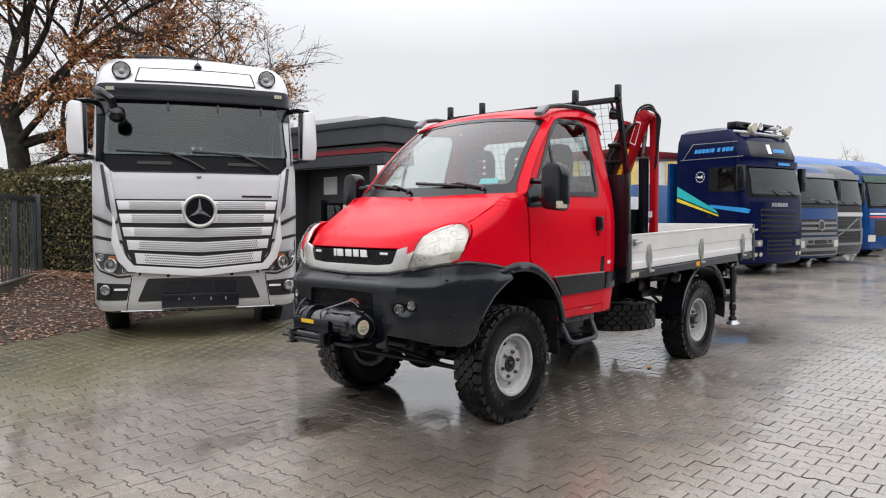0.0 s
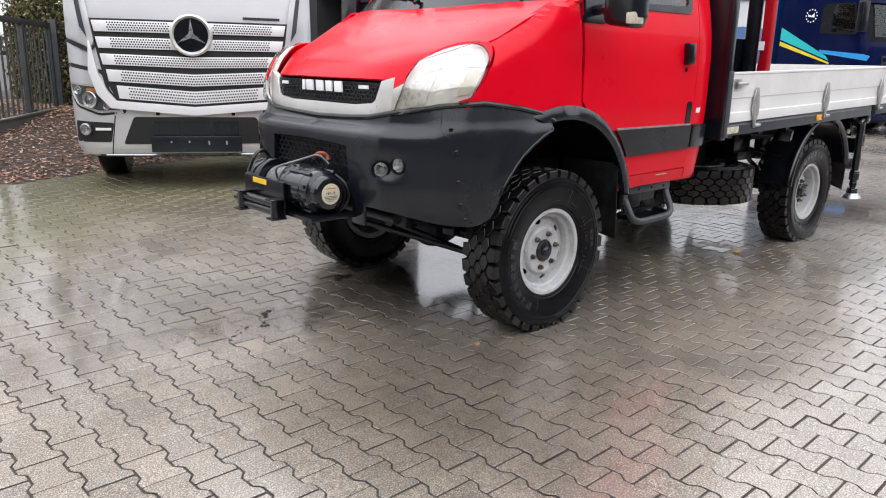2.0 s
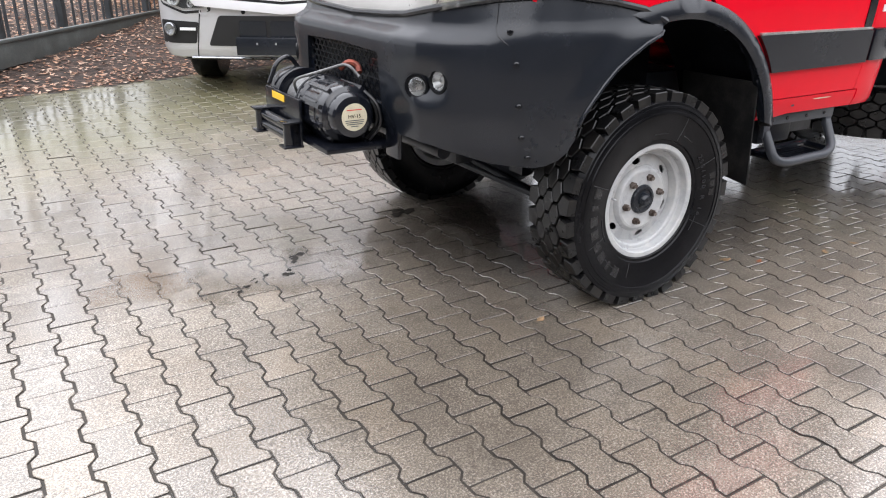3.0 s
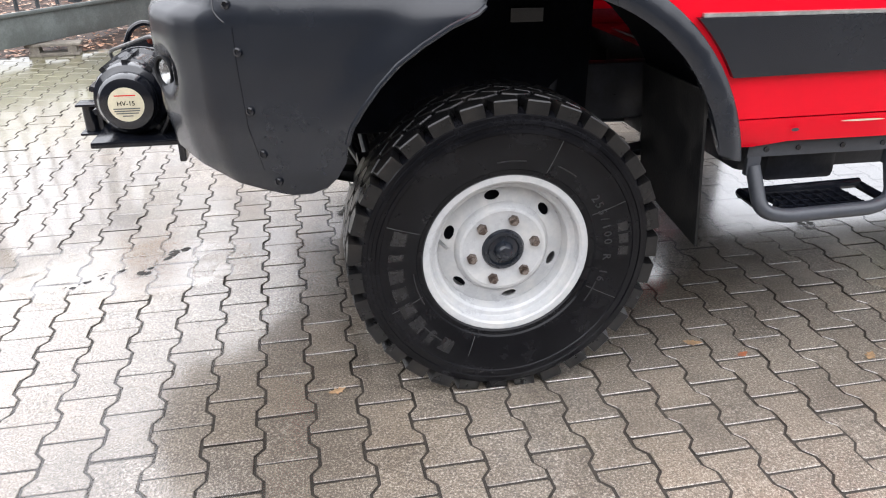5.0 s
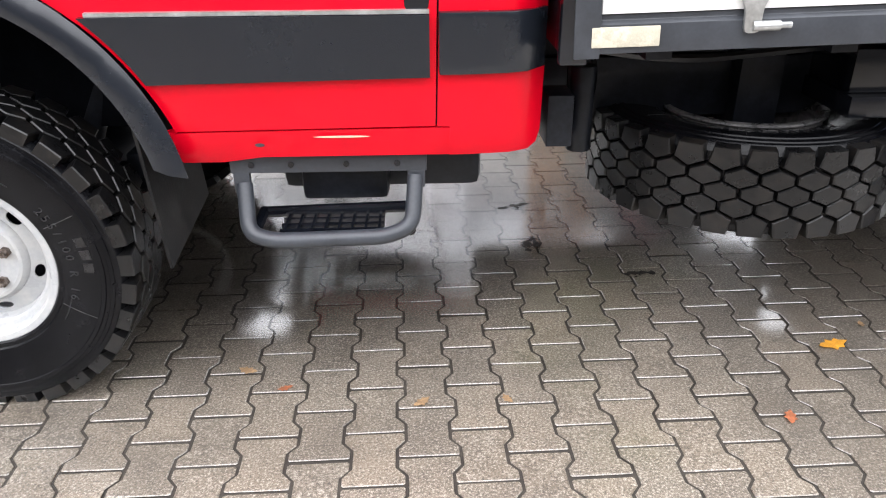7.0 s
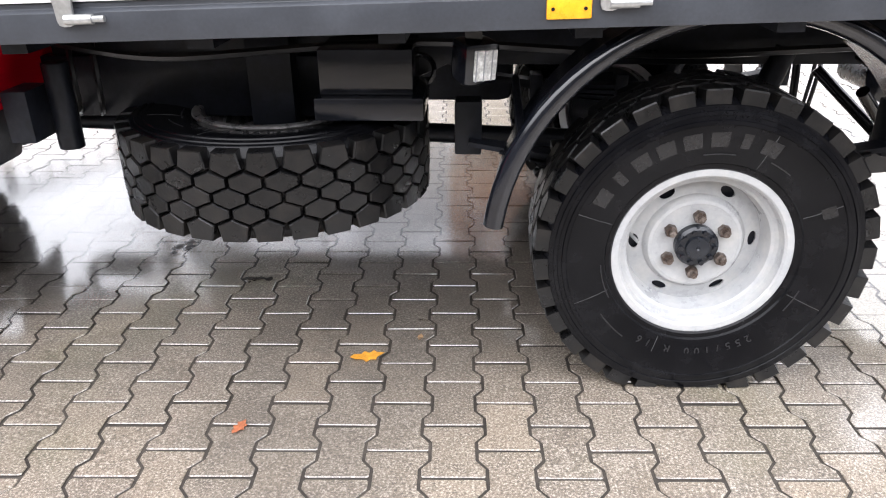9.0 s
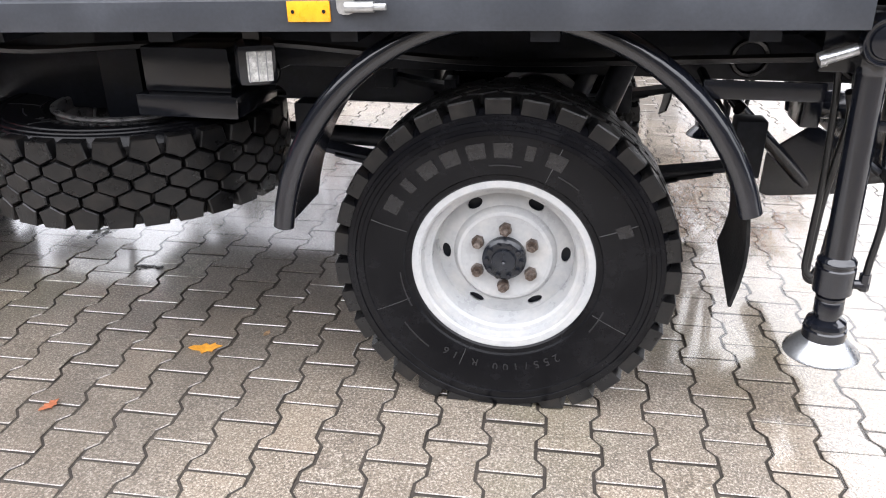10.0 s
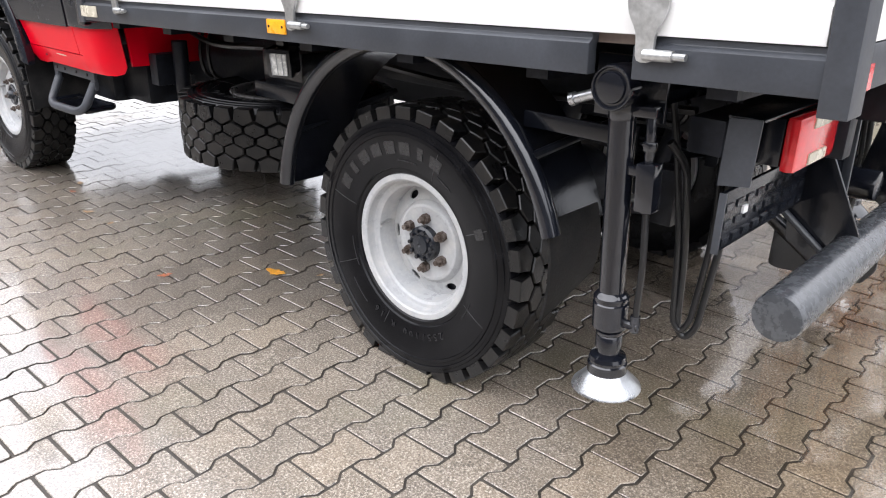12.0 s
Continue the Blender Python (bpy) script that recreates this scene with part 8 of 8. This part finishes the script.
# ---- hedge ----
hm = pose(0.75, 13.2, 0.25, 0, 0, -45)
hedge = thing("hedge", "clipped dark green hedge with browning patches", "hedge", hm)
core = rounded([(-0.3, 0.0), (0.3, 0.0), (0.34, 1.2), (0.26, 2.2), (-0.26, 2.2), (-0.34, 1.2)], 0.1)
# added dark solid whose colour stands for the shade deep among the leaves
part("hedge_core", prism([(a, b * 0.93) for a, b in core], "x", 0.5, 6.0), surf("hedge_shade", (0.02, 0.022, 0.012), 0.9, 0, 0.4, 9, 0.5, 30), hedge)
hg = Geo()
for _ in range(26000):
    u, v = lr.uniform(0, 6.1), lr.uniform(0.0, 1.0)
    face = lr.random()
    if face < 0.55:
        p = Vector((u, -0.40 + lr.normal(0, 0.05), v * 2.35))
    elif face < 0.85:
        p = Vector((u, lr.uniform(-0.4, 0.4), 2.33 + lr.normal(0, 0.05) + 0.06 * math.sin(u * 3)))
    else:
        p = Vector((lr.normal(0.05, 0.05), lr.uniform(-0.4, 0.4), v * 2.3))
    p.z *= 1 - 0.22 * math.exp(-(u / 0.7) ** 2) + 0.04 * noise.noise(Vector((u * 2.1, 0, 5)))
    p.y -= 0.09 * noise.noise(Vector((u * 1.7, p.z * 1.7, 2)))
    s = lr.uniform(0.022, 0.045)
    a = Vector(lr.normal(size=3)).normalized() * s
    b = a.cross(Vector(lr.normal(size=3))).normalized() * s * 0.55
    k = len(hg.v)
    hg.v += [tuple(p - a), tuple(p + b), tuple(p + a), tuple(p - b)]
    hg.f.append((k, k + 1, k + 2, k + 3))
tagged(plain("hedge_leaves", hg, HEDGE, hedge), kind="stuff")


# ---- trees ----
def tree(name, label, at, trunk_h, girth, seed, leaves, leaf_size, limbs, depth=5, kids=5, shrink=0.58):
    """A trunk that carries the given limbs (x, y, z, length, start); each limb forks on at random."""
    t = thing(name, label, "tree", Matrix.Translation(at))
    wood, twigs, tips = Geo(), Geo(), []

    def grow(p, d, ln, rad, lvl, key):
        r = random.Random(key)
        n = 6 if lvl < 2 else 4 if lvl < 4 else 3
        pts, q, v = [p], p, d
        for i in range(n):
            v = (v + Vector((r.gauss(0, 0.13), r.gauss(0, 0.13), r.gauss(0.0 if lvl < 3 else -0.03, 0.09)))).normalized()
            q = q + v * ln / n
            pts.append(q)
        (wood if lvl < 3 else twigs).join(tube(pts, rad, 10 if lvl < 2 else 6 if lvl < 3 else 4, max(0.0035, rad * 0.45)))
        if lvl >= depth - 2:
            tips.extend(pts[1:])
        if lvl >= depth:
            return
        for i in range(kids if lvl > 1 else kids + 1):
            s = pts[-1] if i == 0 else pts[r.randrange(2, len(pts))]
            out = Vector((r.gauss(0, 1), r.gauss(0, 1), r.gauss(0.15, 0.6))).normalized()
            nd = (v * (1.0 if i == 0 else 0.75) + out * (0.3 if i == 0 else 0.75)).normalized()
            grow(s, nd, ln * (shrink + 0.08 if i == 0 else r.uniform(shrink - 0.16, shrink + 0.02)), max(0.004, rad * r.uniform(0.42, 0.55)), lvl + 1, key * 7 + i + 1)

    r = random.Random(seed)
    line = [Vector((0.02 * r.gauss(0, 1) * i, 0.02 * r.gauss(0, 1) * i, -0.1 + (trunk_h + 0.1) * i / 7)) for i in range(8)]
    wood.join(tube(line, girth, 14, girth * 0.62))
    for i, (x, y, z, ln, st) in enumerate(limbs):
        base = line[min(7, int(st * 7))]
        grow(base, Vector((x, y, z)).normalized(), ln, girth * (0.40 - 0.022 * i), 1, seed * 100 + i)
    flare = lathe([(girth * 1.6, -0.1), (girth * 1.25, 0.1), (girth * 1.08, 0.4), (girth * 0.98, 0.8)], 14, "z")
    part("trunk", wood.join(flare), BARK, t, "", 0, 60)
    tagged(plain("twig", twigs, TWIG, t), kind="stuff")
    if leaves:
        g = Geo()
        hubs = [r.choice(tips) for _ in range(70)]
        keep = [p for p in tips if min((p - h).length for h in hubs) < 0.75]
        for _ in range(leaves):
            p = r.choice(keep if r.random() < 0.8 else tips) + Vector((r.gauss(0, 0.07), r.gauss(0, 0.07), r.gauss(-0.05, 0.07)))
            a = Vector((r.gauss(0, 1), r.gauss(0, 1), r.gauss(0, 1))).normalized() * leaf_size * r.uniform(0.6, 1.3)
            b = a.cross(Vector((r.gauss(0, 1), r.gauss(0, 1), r.gauss(0, 1)))).normalized() * leaf_size * 0.55
            k = len(g.v)
            g.v += [tuple(p - a), tuple(p + b), tuple(p + a), tuple(p - b)]
            g.f.append((k, k + 1, k + 2, k + 3))
        tagged(plain("crown", g, AUTUMN, t), kind="stuff")
    return t


tree("oak_tree", "large autumn tree with sparse brown leaves", (1.50, 14.7, 0.2), 4.2, 0.32, 5, 40000, 0.05,
     [(0.62, -0.66, 0.40, 3.2, 0.72), (0.50, -0.54, 0.62, 3.5, 0.9), (0.95, 0.1, 0.5, 3.4, 0.85), (0.1, -0.1, 1.0, 3.6, 1.0), (-0.55, 0.6, 0.6, 3.6, 0.95), (-0.05, -0.95, 0.5, 3.2, 0.8), (0.35, -0.35, 0.8, 3.5, 1.0), (0.66, -0.7, 0.16, 3.0, 0.62), (0.2, -0.5, 0.7, 3.2, 0.9)], 5, 6)
tree("bare_tree", "nearly bare tree behind the silver lorry", (5.75, 16.4, 0.0), 3.2, 0.14, 11, 6500, 0.03,
     [(0.68, -0.73, 0.75, 2.4, 0.8), (-0.5, 0.5, 0.9, 2.4, 0.8), (0.1, 0.0, 1.0, 2.6, 1.0), (0.5, -0.5, 1.0, 2.6, 1.0), (-0.2, -0.2, 1.0, 2.5, 0.9), (0.7, -0.6, 0.4, 2.2, 0.7)], 5, 6)
tree("bare_tree", "nearly bare tree beyond the hedge", (-4.6, 20.0, 0.0), 4.0, 0.24, 23, 6000, 0.05,
     [(0.6, -0.6, 0.6, 4.0, 0.8), (-0.5, 0.5, 0.7, 4.0, 0.9), (0.1, 0.0, 1.0, 4.2, 1.0), (0.6, 0.3, 0.7, 4.0, 0.9), (-0.4, -0.6, 0.6, 3.8, 0.8)])

# ---- far hall behind the lorries ----
hall = thing("far_hall", "distant pale hall with yellow panels", "building", pose(33.0, 14.6, 0, 0, 0, -42))
part("wall", box(-6, 10, 0, 8, 0, 4.6), PALE, hall)
for i in range(5):
    part("panel", box(-5.6 + i * 3.1, -4.1 + i * 3.1, -0.06, -0.004, 2.9, 4.55), PINK, hall, "yellow wall panel")
part("roof", box(-6.1, 10.1, -0.1, 8.1, 4.6, 4.75), FASCIA, hall)
cont = part("container", box(24.0, 27.4, 10.4, 12.8, 0.0, 2.9), surf("blue_container", (0.05, 0.13, 0.30), 0.5, 0, 0.15, 3), None, "", 0.02)
tagged(cont, "blue shipping container behind the lorries", "container")
wall_g = part("low_wall", box(14.0, 22.0, 9.5, 9.8, 0.0, 2.3), PALE, None, "", 0.01)
tagged(wall_g, "pale boarding behind the parked lorries", "boarding")
tree("far_tree", "bare tree far behind the lorries", (64.0, 12.4, 0.0), 4.0, 0.16, 31, 0, 0.05, [(0.6, -0.6, 0.7, 1.7, 0.8), (-0.5, 0.5, 0.8, 1.7, 0.9), (0.1, 0.0, 1.0, 1.8, 1.0), (0.4, -0.5, 0.9, 1.7, 0.9)], 4)
woods = Geo()
for i in range(160):
    a = lr.uniform(-0.5, 2.6)
    d = lr.uniform(170, 240)
    c = (d * math.cos(a), d * math.sin(a), lr.uniform(1, 3))
    woods.join(leaf_cloud([(c, lr.uniform(3, 6))], 40, 1.4, lr, 0.7))
tagged(plain("far_woods", woods, surf("far_woodland", (0.10, 0.10, 0.10), 0.9)), "grey line of distant woods", "woods", kind="stuff")

# ---- leaves on the paving, drain, puddles ----
def fallen(x, y, s, turn, mat, label):
    out = [(1.0, 0.0), (0.55, 0.28), (0.45, 0.55), (0.15, 0.35), (-0.15, 0.62), (-0.35, 0.32), (-0.8, 0.25), (-1.1, 0.0), (-0.8, -0.25), (-0.35, -0.30), (-0.2, -0.6), (0.1, -0.34), (0.4, -0.5), (0.5, -0.25)]
    g = sheet([(p[0] * s, p[1] * s) for p in out], lambda a, b: (a, b, 0.0045 + 0.12 * s * math.sin(a / s * 1.5) ** 2), step=s * 0.4, thick=0.0008)
    o = part("leaf", g.at(pose(x, y, 0, 0, 0, turn)), mat)
    tagged(o, label, "leaf", group="leaves on the paving")


LEAFY = surf("yellow_leaf", (0.62, 0.28, 0.03), 0.5, 0, 0.2, 60, 0.2)
LEAFR = surf("orange_leaf", (0.33, 0.11, 0.05), 0.5, 0, 0.25, 60, 0.2)
LEAFB = surf("tan_leaf", (0.30, 0.19, 0.10), 0.55, 0, 0.25, 60, 0.2)
for x, y, s, tr, m, lb in ((2.47, -0.735, 0.05, 15, LEAFY, "yellow fallen leaf on the damp paving"), (2.178, -1.075, 0.03, 70, LEAFR, "orange-red fallen leaf on the paving"), (1.42, -0.965, 0.022, 120, LEAFB, "small tan leaf on the paving"), (0.785, -0.892, 0.022, 200, LEAFR, "small brown leaf on the paving"), (-0.487, -0.863, 0.026, 20, LEAFB, "tan fallen leaf beside the front wheel"), (0.66, -0.80, 0.03, 160, LEAFB, "pale brown leaf pressed on the paving"), (1.18, -0.97, 0.028, 40, LEAFB, "pale brown leaf pressed on the paving"), (2.62, -0.62, 0.018, 80, LEAFB, "small tan leaf on the paving")):
    fallen(x, y, s, tr, m, lb)


def puddle(cx, cy, rx, ry, seed, label, mat=None, wavy=1.0):
    r = random.Random(seed)
    ph = [r.uniform(0, 6.28) for _ in range(6)]
    n = 40
    line = []
    for i in range(n):
        t = 2 * math.pi * i / n
        k = 1 + wavy * (0.22 * math.sin(2 * t + ph[0]) + 0.14 * math.sin(3 * t + ph[1]) + 0.09 * math.sin(5 * t + ph[2]) + 0.06 * math.sin(9 * t + ph[3]))
        line.append((cx + rx * k * math.cos(t), cy + ry * k * math.sin(t)))
    o = part("puddle", sheet(line, lambda a, b: (a, b, 0.0030 + 0.0002 * (seed % 8)), step=0.15), mat or WATER)
    o.visible_shadow = False
    tagged(o, label, "puddle", group="puddles on the paving", kind="structure")


for i, (x, y, rx, ry, lb) in enumerate(((4.35, 1.45, 1.7, 1.7, "wide clear puddle behind the stabiliser legs"), (6.6, 1.6, 1.9, 1.5, "broad film of water behind the truck"), (0.1, 0.3, 0.6, 0.4, "puddle between the front wheels"))):
    puddle(x, y, rx, ry, 40 + i, lb)
# two wet films that carry the truck's shade on the paving in their tint
puddle(2.1, 0.80, 2.3, 1.35, 71, "wet patch under the truck, tinted dark as the truck's shade", WATER_DARK, 0.15)
puddle(0.45, 0.10, 1.55, 1.15, 77, "wet patch round the front axle, tinted dark as shade and reflection", WATER_SHADE, 0.15)
puddle(-0.95, -1.35, 1.5, 1.3, 75, "damp dark patch beside the front wheel", WATER_DAMP)
puddle(3.98, 0.85, 1.15, 1.05, 72, "dark still puddle behind the rear axle", WATER_MIRROR)
puddle(-1.22, 0.10, 0.62, 0.34, 61, "small clear puddle round a broken joint", WATER_DEEP)
puddle(-1.78, 0.22, 0.34, 0.2, 62, "small clear puddle in a paving dip", WATER_DEEP)
puddle(4.85, -0.42, 1.6, 1.45, 63, "still brown puddle round the stabiliser foot", WATER_STILL)


def dirt(i, x, y, ln, wd, turn):
    """Crumbs of wet dirt strewn along a broken joint."""
    rr = random.Random(90 + i)
    g = Geo()
    for c in range(9):
        cx, cy, size = ln * rr.uniform(-1, 1), wd * rr.uniform(-1, 1), rr.uniform(0.25, 1.0) * min(ln, wd * 1.3)
        n0, spin = rr.randint(7, 11), rr.uniform(0, 6.28)
        line = [(cx + size * rr.uniform(0.5, 1.25) * math.cos(spin + 6.2832 * q / n0), cy + 0.6 * size * rr.uniform(0.4, 1.3) * math.sin(spin + 6.2832 * q / n0)) for q in range(n0)]
        g.add([(cx, cy, 0.0058)] + [(a, b, 0.0036) for a, b in line], [(0, 1 + q, 1 + (q + 1) % n0) for q in range(n0)])
    o = part("broken_joint", g.at(pose(x, y, 0, 0, 0, turn)), WETDIRT)
    tagged(o, "ragged patch of wet dirt in a broken paving joint", "dirt patch", group="broken paving joints", kind="structure")


for i, row in enumerate(((-1.38, 0.01, 0.12, 0.02, 35), (-1.13, 0.15, 0.15, 0.024, 62), (-1.10, 0.22, 0.05, 0.02, 20), (1.63, 0.02, 0.07, 0.035, 80), (1.60, 0.40, 0.06, 0.03, 20), (-0.35, 0.55, 0.08, 0.04, 15), (2.0, -0.25, 0.06, 0.02, 5))):
    dirt(i, *row)

# ---- plain unseen walls, added on the two sides the walk never turns to: they close the yard and darken reflections ----
YARD = surf("blocker_wall", (0.10, 0.095, 0.09), 0.8, 0, 0.2, 1.5, 0.3, 40)
for nm, g in (("wall_south", box(-14.3, 26, -12.3, -12.0, 0, 5.0)), ("wall_west", box(-14.3, -14.0, -12.0, 3.0, 0, 6.5))):
    tagged(part(nm, g, YARD, None, "", 0.01), "unseen plain dull grey wall, added to block low sky light", "wall", kind="structure")

# ---- ground ----
ground = part("ground", Geo().add([(-900, -900, -0.0055), (900, -900, -0.0055), (900, 900, -0.0055), (-900, 900, -0.0055)], [(0, 1, 2, 3)]), JOINT)
tagged(ground, "damp dark ground under the paving joints", "ground", kind="structure")
# the courses of stones lie slightly askew to the truck
PX, PY, ASKEW = 0.1403, 0.1945, radians(1.515)
PU, PV = Vector((math.cos(ASKEW), math.sin(ASKEW))), Vector((-math.sin(ASKEW), math.cos(ASKEW)))
PO = Vector((0.774, -1.100))


def paver_line(inset):
    """Outline of one double-T stone round its middle: broad at both ends, narrow at the waist."""
    j = 0.0042 + inset
    a, b, e = PX / 2 + 0.0118 - j, PX / 2 - 0.0118 - j, PY / 2 - j
    c, d, r = 0.0345, 0.0635, 0.004
    half = [(a - r, -e), (a, -e + r), (a, -d), (b, -c), (b, c), (a, d), (a, e - r), (a - r, e)]
    return half + [(-x, -y) for x, y in half]


def stone(deep, chamfer):
    """A stone as rings of its outline, and the number of side faces that lie in the joint."""
    g, n = Geo(), 16
    levels = ((0.0, -deep), (0.0, -0.0022), (chamfer, 0.0))
    for inset, z in levels:
        g.v += [(x, y, z) for x, y in paver_line(inset)]
    for r in range(2):
        g.f += [(r * n + i, r * n + (i + 1) % n, r * n + n + (i + 1) % n, r * n + n + i) for i in range(n)]
    g.f.append(tuple(range(2 * n, 3 * n)))
    return g, n


paving = thing("pavement", "damp grey double-T concrete block paving with dark joints", "paving", kind="structure")
sg, sides = stone(0.03, 0.0017)
flat = stone(0.008, 0.002)[0]
one = bpy.data.meshes.new("paver")
one.from_pydata(sg.v, [], sg.f)
one.materials.append(PAVER)
one.materials.append(JOINT)
for i in range(sides):
    one.polygons[i].material_index = 1
rng = np.random.default_rng(7)
near, wide = [], []
tmpl, slab = np.array(sg.v), np.array(flat.v)
turn = np.array([[PU.x, PU.y, 0], [PV.x, PV.y, 0], [0, 0, 1]])


def paved(x, y):
    if x < -9 or y < -9:
        return False
    return y < 6.15 + 0.38 * x if x < 9 else y < 9 and x < 30


for k in range(-72, 212):
    for q in range(-62, 62):
        mid = PO + PU * (PX * k) + PV * (PY * (q + (0.5 if k % 2 == 0 else 0.0)))
        x, y = mid
        if not paved(x, y) or (x > 12 and y < -5):
            continue
        inner = -1.2 < x < 4.7 and -1.56 < y < -0.9
        dz, tx, ty = rng.normal(0, 0.0010), rng.normal(0, 0.006), rng.normal(0, 0.006)
        if inner and len(near) < 300:
            near.append((x, y, dz - 0.001, tx, ty))
        else:
            base = tmpl if -4 < x < 8 and -5 < y < 3.7 else slab
            v = base @ turn
            v[:, 2] += v[:, 0] * ty + v[:, 1] * tx
            wide.append(v + np.array([x, y, dz - 0.001]))
for x, y, z, tx, ty in near:
    p = new("paver", one)
    p.matrix_world = pose(x, y, z, math.degrees(tx), -math.degrees(ty), math.degrees(ASKEW))
    p.parent = paving
per, fs, inlay = len(tmpl), [], []
for i in range(len(wide)):
    fs += [tuple(v + i * per for v in f) for f in sg.f]
    inlay += [1] * sides + [0] * (len(sg.f) - sides)
me = bpy.data.meshes.new("paver_field")
me.from_pydata(np.concatenate(wide), [], fs)
me.materials.append(PAVER_FAR)
me.materials.append(JOINT)
me.polygons.foreach_set("material_index", inlay)
field = new("paver_field", me)
field.parent = paving
tagged(field, "the wider run of damp block paving", kind="stuff")
